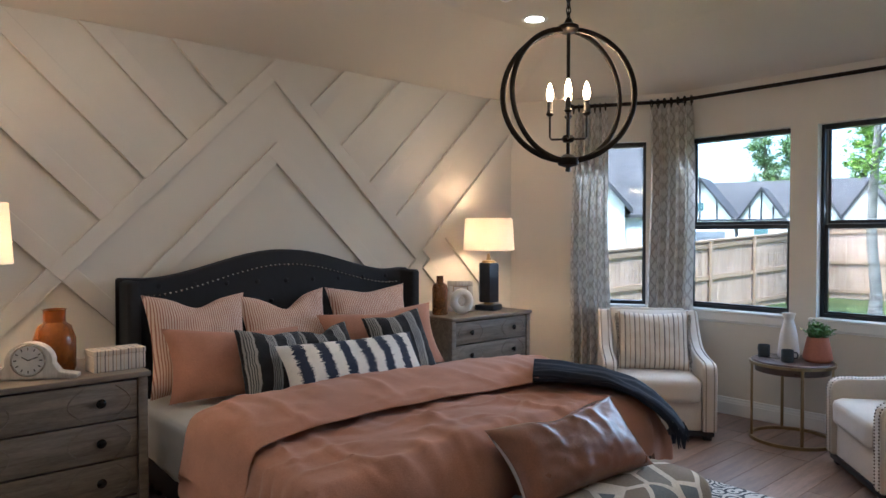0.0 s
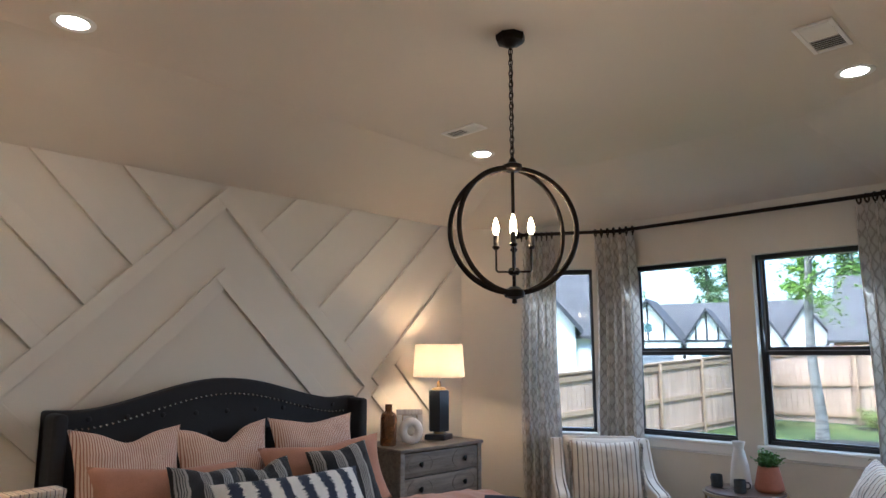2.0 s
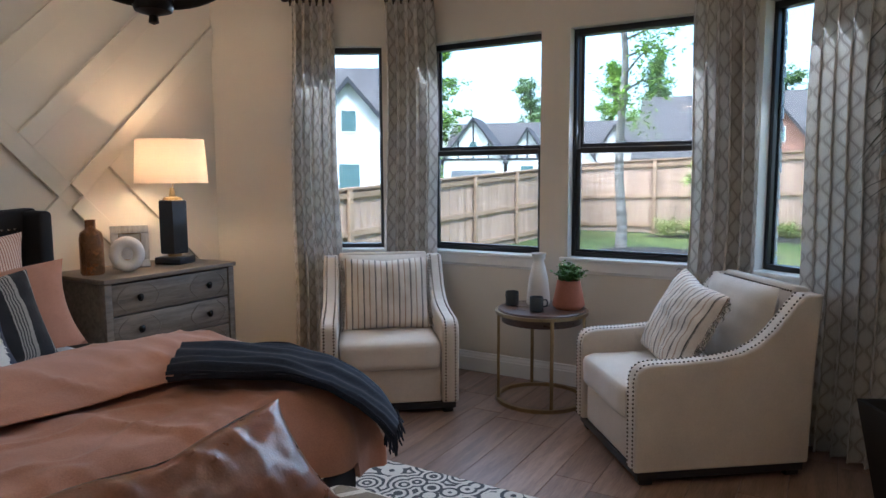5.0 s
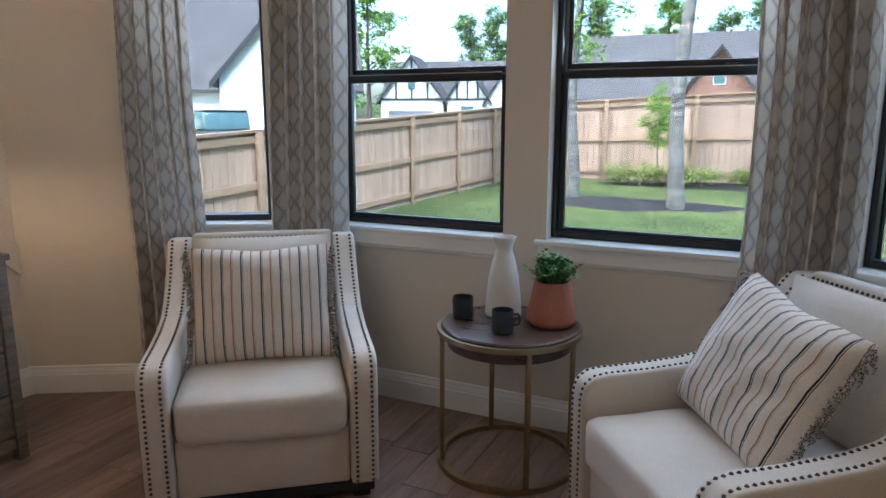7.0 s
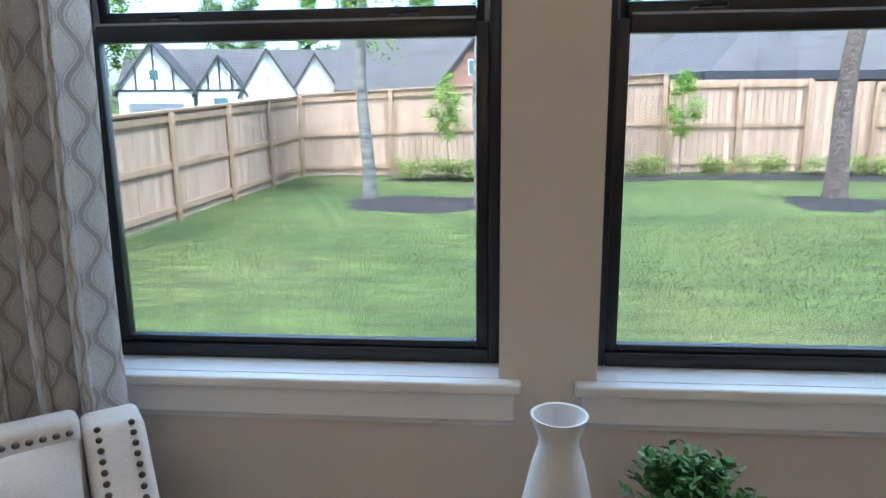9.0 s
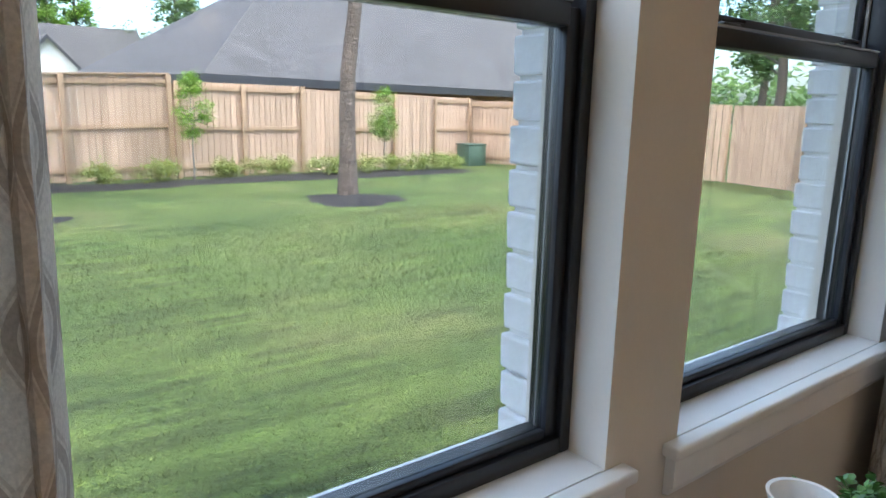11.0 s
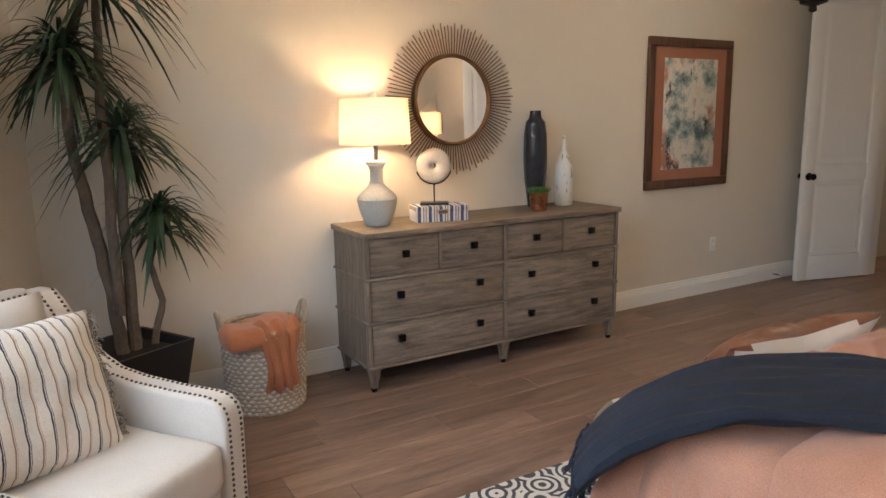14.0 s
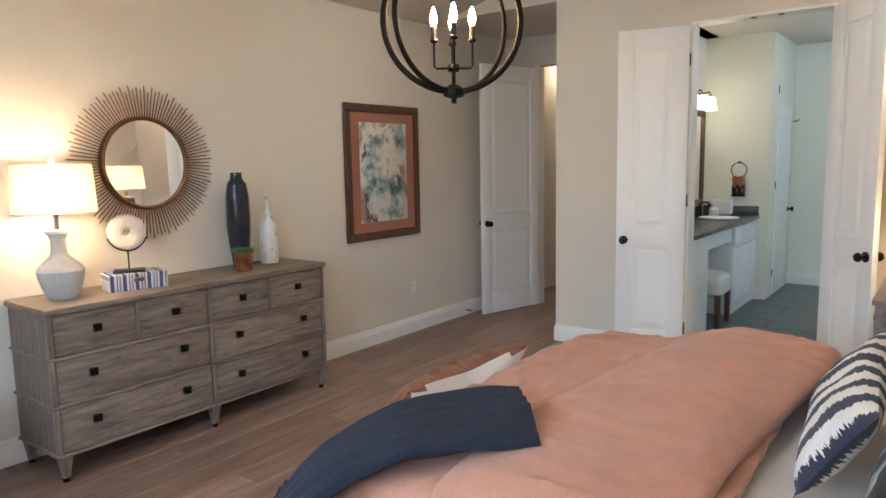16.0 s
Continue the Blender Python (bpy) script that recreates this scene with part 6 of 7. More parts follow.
# ---- doors ----
def door_leaf(parent, w, h=2.43, t=0.035, lower=0.86):
    """Two-panel leaf; hinge at x = 0, thickness about y = 0."""
    st = 0.115
    part("stile", box((0, -t / 2, 0.008), (st, t / 2, h), 0.002), door_paint, parent)
    part("stile", box((w - st, -t / 2, 0.008), (w, t / 2, h), 0.002), door_paint, parent)
    for z0, z1 in ((0.008, 0.22), (lower, lower + 0.14), (h - 0.125, h)):
        part("rail", box((st + 0.0003, -t / 2, z0), (w - st - 0.0003, t / 2, z1), 0.002), door_paint, parent)
    for z0, z1 in ((0.22, lower), (lower + 0.14, h - 0.125)):
        bm = box((st + 0.0003, -t / 2 + 0.010, z0), (w - st - 0.0003, t / 2 - 0.010, z1))
        for s in (-1, 1):
            lo_, hi_ = (st + 0.05, z0 + 0.05), (w - st - 0.05, z1 - 0.05)
            out = [(st + 0.022, z0 + 0.022), (w - st - 0.022, z0 + 0.022), (w - st - 0.022, z1 - 0.022), (st + 0.022, z1 - 0.022)]
            inn = [(lo_[0], lo_[1]), (hi_[0], lo_[1]), (hi_[0], hi_[1]), (lo_[0], hi_[1])]
            a = [bm.verts.new((x, s * (t / 2 - 0.0099), z)) for x, z in out]
            b = [bm.verts.new((x, s * (t / 2 - 0.003), z)) for x, z in inn]
            for i in range(4):
                bm.faces.new((a[i], a[(i + 1) % 4], b[(i + 1) % 4], b[i]))
            bm.faces.new(b)
        bmesh.ops.recalc_face_normals(bm, faces=list(bm.faces))
        part("panel", bm, door_paint, parent, smooth=False)
    for s in (-1, 1):
        k = part("door_knob", lathe([(0, 0), (0.032, 0), (0.032, 0.006), (0.012, 0.010), (0.011, 0.030), (0.024, 0.038), (0.029, 0.050), (0.024, 0.062), (0, 0.067)], 24), knob_black, parent, "round black door knob")
        k.matrix_basis = pose(w - 0.055, s * (t / 2 + 0.0002), 0.905, 90 if s < 0 else -90, 0, 0)
    for z in (0.25, 1.2, 2.2):
        part("hinge", tube([(-0.004, 0.0, z - 0.045), (-0.004, 0.0, z + 0.045)], 0.006, 8), knob_black, parent)


def door(name, hinge, free, label, lower=0.86):
    d = Vector((free[0] - hinge[0], free[1] - hinge[1], 0))
    ob = thing(name, pose(hinge[0], hinge[1], 0, 0, 0, math.degrees(math.atan2(d.y, d.x))), label, "structure", kind="structure")
    door_leaf(ob, d.length, lower=lower)
    return ob


door("door_1", (4.285, -1.70), (4.492, -0.965), "white two-panel hall door standing open, black knob")
door("door_2", (2.398, -0.495), (2.872, -0.365), "white two-panel bathroom door leaf, open, black knob")
door("door_3", (1.502, -0.495), (1.19, -0.14), "white two-panel bathroom door leaf, open, black knob")
stop = thing("door_stop", pose(W - 0.02, -0.90, 0.05), "black spring door stop on the baseboard", "door stop")
part("rod", tube([(0.0, 0, 0), (-0.07, 0, 0)], 0.005, 8), knob_black, stop)
part("tip", tube([(-0.07, 0, 0), (-0.085, 0, 0)], 0.009, 10), trim_paint, stop)
for nm, x0, x1 in (("trim_bath_left", BX1 - 0.018, BX1), ("trim_bath_right", BX0, BX0 + 0.018)):
    structure(nm, box((x0 + 0.0005, SOUTH - 0.135, 0), (x1 - 0.0005, SOUTH + 0.003, 2.442)), trim_paint, "white door jamb")
structure("trim_bath_head", box((BX0, SOUTH - 0.135, 2.4425), (BX1, SOUTH + 0.003, 2.4595)), trim_paint, "white door head jamb")
for x in (1.83, 2.0):
    solid("ball_catch", lathe([(0, -0.004), (0.02, -0.004), (0.02, 0), (0, 0)], 16), knob_black, "small dark ball catch in the door head", "catch", pose(x, SOUTH - 0.05, 2.442), "ball catches")
for nm, x0, x1 in (("trim_hall_left", 4.285, 4.31), ("trim_hall_right", 3.51, 3.535)):
    structure(nm, box((x0, -1.845, 0), (x1, -1.716, 2.46)), trim_paint, "white door jamb")
outlet = thing("wall_outlet", pose(W, 0.02 - 0.12, 0.40), "white electrical outlet plate on the wall", "outlet")
part("plate", box((-0.006, -0.035, -0.057), (-0.0005, 0.035, 0.057), 0.003), trim_paint, outlet)
for z in (-0.025, 0.025):
    part("socket", box((-0.0085, -0.016, z - 0.014), (-0.0062, 0.016, z + 0.014), 0.002), white_ceramic, outlet)

# panels on the far room's wall
for z0, z1 in ((0.22, 0.80), (0.95, 2.3)):
    for x0, x1 in ((4.25, 4.55), (4.62, 5.1)):
        y = -4.398
        structure("trim_panel", tube([(x0, y, z0), (x1, y, z0), (x1, y, z1), (x0, y, z1)], 0.012, 6, True), trim_paint, "white panel moulding")
# Added lamp without a fixture, to brighten the room beyond.
lamp_at("far_room_light", (4.6, -3.0, 2.6), 0.80, (1.0, 0.72, 0.45), 0.25)

# ---- bathroom ----
tile_floor = structure("floor_bath", box((-0.1, -4.62, -0.2), (3.05, SOUTH - 0.131, -0.0165)), grout, "grey tiled bathroom floor")
tile_data = None
for i in range(8):
    for j in range(13):
        x, y = -0.02 + i * 0.61 + (0.3 if j % 2 else 0), -4.5 + j * 0.305
        if x > 2.8 or x < -0.1 or y > SOUTH - 0.26:
            continue
        if tile_data is None:
            bm = box((-0.3025, -0.150, -0.016), (0.3025, 0.150, -0.001), 0.0015, 1)
            tile_data = bpy.data.meshes.new("tile")
            bm.to_mesh(tile_data)
            bm.free()
            tile_data.materials.append(tile_stone)
        ob = new("tile", tile_data)
        ob.location = (x, y, 0)
        ob.parent = tile_floor
cabinet_white = plain("cabinet_white", (0.80, 0.80, 0.78), 0.35, 0, 3, 0.02, 60, 0.04)


def panel_door(parent, name, x, y0, y1, z0, z1):
    f = part(name, box((x - 0.02, y0, z0), (x, y1, z1), 0.002), cabinet_white, parent)
    e = 0.045 if z1 - z0 > 0.3 else 0.03
    part("raised_panel", tube([(x - 0.0205, y0 + e, z0 + e), (x - 0.0205, y1 - e, z0 + e), (x - 0.0205, y1 - e, z1 - e), (x - 0.0205, y0 + e, z1 - e)], 0.006, 6, True), cabinet_white, f)
    return f


van = thing("vanity_cabinet", pose(0, 0, 0), "white panelled bathroom vanity cabinet with drawers", "cabinet")
part("body", box((2.49, -3.155, 0.0), (3.045, -2.20, 0.86), 0.002), cabinet_white, van)
for k in range(3):
    y0 = -3.15 + k * 0.315
    panel_door(van, "drawer", 2.488, y0 + 0.006, y0 + 0.309, 0.66, 0.845)
    panel_door(van, "cabinet_door", 2.488, y0 + 0.006, y0 + 0.309, 0.10, 0.645)
desk = thing("vanity_knee_space", pose(0, 0, 0), "white vanity drawer bridge over a knee space", "cabinet")
part("drawer_front", box((2.49, -2.198, 0.72), (3.045, -1.45, 0.86), 0.002), cabinet_white, desk)
part("end_panel", box((2.49, -1.449, 0.0), (3.045, -1.40, 0.86), 0.002), cabinet_white, desk)
solid("stone_worktop", box((2.45, -3.155, 0.861), (3.045, -0.70, 0.896), 0.003), stone_top, "dark grey stone worktop over the bathroom cabinets", "worktop")
part("side_cabinet", box((2.49, -1.398, 0.0), (3.045, -0.70, 0.86), 0.002), cabinet_white, desk)
for nm, lo_, hi_ in (("back", (3.028, -3.13, 0.897), (3.046, -0.72, 0.99)), ("end", (2.46, -3.158, 0.897), (3.027, -3.142, 0.99))):
    solid("splashback", box(lo_, hi_, 0.002), stone_top, "dark tiled splashback above the vanity top", "splashback", group="vanity splashbacks")
sink = thing("sink", pose(2.72, -2.62, 0.897), "white oval basin set in the vanity top", "sink")
part("basin", lathe([(0.10, 0.002), (0.19, 0.003), (0.195, 0.008), (0.19, 0.011), (0.17, 0.004), (0.10, 0.0012), (0.0, 0.001)], 36), white_ceramic, sink)
fau = thing("faucet", pose(2.93, -2.62, 0.897), "black curved bathroom faucet", "faucet")
part("body", lathe([(0, 0), (0.024, 0), (0.022, 0.012), (0.014, 0.02), (0.014, 0.09), (0, 0.09)], 16), knob_black, fau)
part("spout", tube([(0, 0, 0.09), (-0.03, 0, 0.15), (-0.09, 0, 0.16), (-0.13, 0, 0.12)], 0.010, 10), knob_black, fau)
solid("soap_dish", lathe([(0, 0), (0.05, 0), (0.05, 0.06), (0.03, 0.08), (0.012, 0.085), (0.012, 0.11), (0, 0.11)], 20), white_ceramic, "white ceramic soap pump on the vanity", "soap pump", pose(2.86, -2.95, 0.8965))
tb = thing("towel_bundle", pose(2.80, -3.03, 0.8965), "white lace-edged towel bundle on the vanity", "towel")
part("towel", soft_box((-0.11, -0.06, 0.0), (0.11, 0.07, 0.17), 0.03, 8, 0.012, 2.0), white_sheet, tb)
bath_mirror = thing("bathroom_mirror", pose(3.049, -2.3, 0), "dark framed rectangular bathroom mirror", "mirror")
part("glass", box((-0.012, -0.76, 1.06), (-0.006, 0.76, 1.94)), mirror_glass, bath_mirror)
for lo_, hi_ in (((-0.03, -0.82, 1.0), (-0.001, 0.82, 1.059)), ((-0.03, -0.82, 1.941), (-0.001, 0.82, 2.0)), ((-0.03, -0.82, 1.0595), (-0.001, -0.761, 1.9405)), ((-0.03, 0.761, 1.0595), (-0.001, 0.82, 1.9405))):
    part("frame_bar", box(lo_, hi_, 0.004), frame_wood, bath_mirror)
sc = thing("vanity_light", pose(3.049, -2.8, 2.08), "bronze vanity light with glowing white glass shades", "wall light")
part("bar", box((-0.03, -0.2, 0.06), (-0.001, 0.6, 0.10), 0.004), knob_black, sc)
for y in (-0.1, 0.2, 0.5):
    part("arm", tube([(-0.03, y, 0.08), (-0.12, y, 0.10), (-0.14, y, 0.06)], 0.008, 8), knob_black, sc)
    part("glass_shade", lathe([(0.02, 0.05), (0.045, 0.03), (0.06, -0.09), (0.055, -0.09), (0.04, 0.025), (0.02, 0.05)], 24, (-0.14, y, 0)), emitter("shade_glow", (1.0, 0.80, 0.52), 0.16), sc)
lamp_at("vanity_bulbs", (2.72, -2.4, 2.0), BATH_W * 1.3, (1.0, 0.78, 0.46), 0.12)
# Added cool lamp with no fixture or window, to brighten the bathroom.
lamp_at("bath_daylight", (0.9, -2.8, 2.5), BATH_W * 11.0, (0.86, 0.95, 1.0), 0.45)
tr = thing("towel_ring", pose(2.66, -3.158, 1.35), "black towel ring with a tan and black fringed towel", "towel ring")
part("post", tube([(0, 0, 0.10), (0, 0.05, 0.10)], 0.012, 12), knob_black, tr)
part("ring", tube(ring((0, 0.05, 0.02), 0.078, "y", 32), 0.005, 6, True), knob_black, tr)
part("towel", sheet(lambda u, v: Vector(((v - 0.5) * 0.13 + 0.004 * math.sin(u * 9), 0.05 + 0.012 * math.sin(v * 16), -0.05 - 0.17 * u)), 14, 24, 0.012), tan_throw, tr, "tan hand towel with a black border")
part("border", sheet(lambda u, v: Vector(((v - 0.5) * 0.135, 0.052 + 0.014 * math.sin(v * 16), -0.14 - 0.12 * u)), 10, 24, 0.02), navy_knit, tr)
st = thing("stool", pose(2.62, -1.80, 0), "white upholstered stool on red-brown wooden legs", "stool")
part("seat", soft_box((-0.2, -0.2, 0.27), (0.2, 0.2, 0.47), 0.06, 8, 0.004, 3.0), white_sheet, st)
for x in (-0.17, 0.17):
    for y in (-0.17, 0.17):
        part("leg", box((x - 0.022, y - 0.022, 0), (x + 0.022, y + 0.022, 0.30), 0.004), frame_wood, st)
cd = thing("door_4", pose(2.369, -3.44, 0, 0, 0, -90), "white two-panel bathroom closet door, closed", "structure", kind="structure")
door_leaf(cd, 0.70, 2.05, 0.03)
hk = thing("robe_hook", pose(2.36, -4.22, 1.90), "black metal robe hook on the bathroom wall", "hook")
part("hook", tube([(0, 0, 0), (-0.05, 0, 0), (-0.065, 0, 0.02)], 0.006, 8), knob_black, hk)
structure("trim_bath_corner", box((1.86, -4.3195, 0.0), (1.90, -4.30, 2.1)), trim_paint, "white door casing")

# ---- garden ----
G = -0.25


def turf():
    m = Mat("turf")
    f = m.noise(0.35, 5, 0.6)
    c = m.ramp(f, (0.34, (0.092, 0.142, 0.024)), (0.54, (0.135, 0.178, 0.032)), (0.72, (0.20, 0.195, 0.06)))
    c = m.vary(c, 2.6, 0.5, 6, (0.35, 2.4, 1))
    c = m.vary(c, 5.0, 0.42, 6, (0.25, 2.2, 1))
    c = m.vary(c, 40, 0.5, 4)
    c = m.vary(c, 160, 0.35, 2)
    m.bump(m.noise(55, 4), 1.0, 0.05)
    return m.set(c, 0.9)


turf_mat = turf()
bm = sheet(lambda u, v: Vector((-150 + 300 * u, 5.49 + 200 * v * v, G + (0.0 if v < 0.02 else bumps((u * 30, v * 30, 0), 0.5, 0.05)))), 60, 60)
structure("ground", bm, turf_mat, "mown green lawn", smooth=True)
structure("ground_sides", box((-150, -60, G - 0.1), (150, 5.485, G - 0.02)), turf_mat, "ground round the house")
bm = bmesh.new()
r = random.Random(41)
for k in range(60000):
    x, y = r.uniform(-2.4, 9.5), 5.75 + 8.5 * r.random() ** 1.7
    h = r.uniform(0.016, 0.036)
    a = r.uniform(0, math.pi)
    b = Vector((x, y, G + 0.0))
    s = Vector((math.cos(a), math.sin(a), 0)) * 0.005
    l = Vector((r.uniform(-0.025, 0.025), r.uniform(-0.025, 0.025), h))
    f = bm.faces.new((bm.verts.new(b - s), bm.verts.new(b + s), bm.verts.new(b + l)))
solid("grass", bm, turf_mat, "short mown lawn grass blades", "grass", kind="stuff")

fence_tint = wood("fence_cedar", (0.31, 0.20, 0.135), (0.47, 0.335, 0.24), 0.8, (9, 9, 0.8), 2.2, 0.16, 0.2)
fence_rail_wood = wood("fence_rail", (0.25, 0.155, 0.09), (0.38, 0.26, 0.165), 0.8, (2, 2, 9), 2.5, 0.1, 0.2)


def fence_run(p0, p1, top0, top1, rails_near=True, cap=True, label="weathered cedar board garden fence", skip=()):
    """Upright pickets with posts and rails on the garden's side (to the right of p0 to p1)."""
    d = Vector((p1[0] - p0[0], p1[1] - p0[1], 0))
    length = d.length
    d.normalize()
    n = Vector((d.y, -d.x, 0))
    ob = thing("fence", pose(p0[0], p0[1], G, 0, 0, math.degrees(math.atan2(d.y, d.x))), label, "fence", "garden fences")
    rr = random.Random(int(abs(p0[0] * 31 + p1[1] * 17)))
    pick = {}
    num = int(length / 0.142)
    for k in range(num):
        x = (k + 0.5) * length / num
        h = (top0 + (top1 - top0) * x / length) - G
        hq = round(h, 2)
        if hq not in pick:
            bm = box((-0.068, 0, 0.03), (0.068, 0.016, hq), 0.002, 1)
            me = bpy.data.meshes.new("picket")
            bm.to_mesh(me)
            bm.free()
            me.materials.append(fence_tint)
            pick[hq] = me
        o = new("picket", pick[hq])
        o.matrix_basis = pose(x, rr.uniform(0, 0.006), 0, 0, 0, rr.uniform(-0.4, 0.4))
        o.parent = ob
    y0, y1 = (-0.045, -0.0015) if rails_near else (0.0245, 0.065)
    posts = max(2, int(round(length / 2.05)) + 1)
    for f in (0.12, 0.52, 0.94):
        h0, h1 = (top0 - G) * f, (top1 - G) * f
        part("rail", prism([(0, y0, h0 - 0.045), (0, y1, h0 - 0.045), (0, y1, h0 + 0.045), (0, y0, h0 + 0.045)], (length, 0, h1 - h0)), fence_rail_wood, ob)
    for k in range(posts):
        x = 0.02 + (length - 0.04) * k / (posts - 1)
        h = (top0 + (top1 - top0) * x / length) - G
        part("post", box((x - 0.05, y0 - 0.055 if rails_near else y1 + 0.001, 0), (x + 0.05, y0 - 0.0005 if rails_near else y1 + 0.08, h), 0.004), fence_rail_wood, ob)
    if cap:
        part("cap_board", prism([(0, -0.07, top0 - G + 0.001), (0, 0.05, top0 - G + 0.001), (0, 0.05, top0 - G + 0.035), (0, -0.07, top0 - G + 0.035)], (length, 0, top1 - top0)), fence_rail_wood, ob)
    return ob


fence_run((-2.65, 5.2), (-2.65, 19.9), 0.98, 1.62)
fence_run((-2.6, 19.95), (5.95, 20.6), 1.66, 2.05)
fence_run((6.05, 20.6), (9.3, 20.9), 1.92, 1.92, True, False)
# neighbours' sections, turned alternately so that the rails show on every other one
def fence_turns(p0, p1, top0, top1, count, first):
    a, b = Vector((*p0, top0)), Vector((*p1, top1))
    for k in range(count):
        q0, q1 = a.lerp(b, k / count), a.lerp(b, (k + 0.99) / count)
        fence_run((q0.x, q0.y), (q1.x, q1.y), q0.z, q1.z, (k % 2 == 0) == first, False)


fence_turns((9.3, 20.9), (15.6, 21.8), 1.86, 1.80, 4, False)
fence_turns((15.7, 21.8), (17.6, 14.0), 1.72, 1.70, 4, True)
fence_turns((17.6, 13.9), (15.3, 4.0), 1.68, 1.6, 5, False)

mulch = plain("mulch", (0.022, 0.018, 0.016), 0.95, 0, 3, 0.4, 30, 1.0, 0.03)
birch = Mat("pale_bark")
bands = birch.ramp(birch.noise(5, 4, 0.6, (1, 1, 3.5)), (0.40, (0.07, 0.064, 0.056)), (0.52, (0.17, 0.16, 0.14)), (0.7, (0.25, 0.235, 0.21)))
birch.bump(birch.noise(30, 4), 0.8, 0.01)
birch = birch.set(bands, 0.9)
pine_bark = plain("pine_bark", (0.13, 0.10, 0.082), 0.95, 0, 6, 0.5, 16, 1.0, 0.06)


def foliage(name, colour):
    m = Mat(name)
    out = m.t.nodes["Material Output"]
    c = m.vary(m.vary(colour, 3, 0.3), 25, 0.3)
    dif, tra, mx = m.node("BsdfDiffuse"), m.node("BsdfTranslucent"), m.node("MixShader")
    m.put(c, dif.inputs[0])
    m.put(m.mix(1.0, c, (1.25, 1.3, 0.7), "MULTIPLY"), tra.inputs[0])
    mx.inputs[0].default_value = 0.45
    m.put(dif.outputs[0], mx.inputs[1])
    m.put(tra.outputs[0], mx.inputs[2])
    m.put(mx.outputs[0], out.inputs[0])
    return m.m


tree_leaf = foliage("tree_leaf", (0.24, 0.36, 0.09))
pine_leaf = foliage("pine_leaf", (0.19, 0.27, 0.14))
shrub_leaf = foliage("shrub_leaf", (0.30, 0.34, 0.13))


def mulch_bed(x, y, rx, ry, seed, name="mulch_bed"):
    def fn(u, v):
        a = u * 2 * math.pi
        k = v * (1 + 0.12 * math.sin(3 * a + seed) + 0.07 * math.sin(7 * a))
        return Vector((rx * k * math.cos(a), ry * k * math.sin(a), 0.10 * (1 - v ** 2) + bumps((k * math.cos(a) * rx, k * math.sin(a) * ry, 0), 5, 0.03, seed) * (1 - v * 0.5) - 0.01))
    return solid(name, sheet(fn, 40, 8, 0, True), mulch, "dark mulch bed in the lawn", "mulch", pose(x, y, G), "mulch beds")


def clump(bm, c, size, count, r, leafsize):
    for k in range(count):
        d = Vector((r.gauss(0, 1), r.gauss(0, 1), r.gauss(0, 0.8)))
        p = c + d * size * 0.45
        a = Vector((r.uniform(-1, 1), r.uniform(-1, 1), r.uniform(-0.6, 0.6))).normalized()
        b = a.cross(Vector((r.uniform(-1, 1), r.uniform(-1, 1), 1))).normalized()
        s = leafsize * r.uniform(0.6, 1.3)
        vs = [bm.verts.new(p + a * s), bm.verts.new(p + b * s * 0.5), bm.verts.new(p - a * s), bm.verts.new(p - b * s * 0.5)]
        bm.faces.new(vs)


def tree(x, y, height, rad, bark, leaves, label, seed, first=0.35, spread=1.6, clumps=60, per=40, leafsize=0.09, lean_=0.0, limbs=14):
    t = thing("tree", pose(x, y, G), label, "tree", "garden trees")
    r = random.Random(seed)
    n = 14
    trunk = [Vector((lean_ * height * (k / n) ** 1.3 + 0.05 * math.sin(k + seed), 0.04 * math.sin(1.7 * k + seed), height * k / n)) for k in range(n + 1)]
    bm = tube(trunk, [rad * (1.25 if k == 0 else 1.0) * (1 - 0.75 * k / n) for k in range(n + 1)], 12)
    part("trunk", bm, bark, t)
    bm2 = bmesh.new()
    crown = bmesh.new()
    for k in range(limbs):
        f = first + (0.98 - first) * k / (limbs - 1)
        i = min(n - 1, int(f * n))
        base = trunk[i].lerp(trunk[i + 1], f * n - i)
        a = r.uniform(0, 2 * math.pi)
        l = spread * (1.15 - 0.75 * (f - first) / (1 - first)) * r.uniform(0.6, 1.1)
        tip = base + Vector((math.cos(a) * l, math.sin(a) * l, l * r.uniform(0.1, 0.7)))
        mid = base.lerp(tip, 0.5) + Vector((0, 0, 0.08 * l))
        add_tube(bm2, [base, mid, tip], [rad * 0.28, rad * 0.16, rad * 0.06], 6)
        for j in range(max(1, clumps // limbs)):
            q = r.uniform(0.35, 1.05)
            c = base.lerp(mid, q * 2) if q < 0.5 else mid.lerp(tip, (q - 0.5) * 2)
            clump(crown, c + Vector((r.gauss(0, 0.12), r.gauss(0, 0.12), r.gauss(0, 0.1))) * spread, 0.30 * spread * r.uniform(0.5, 1.1), per, r, leafsize)
    part("limbs", bm2, bark, t)
    part("crown", crown, leaves, t)
    return t


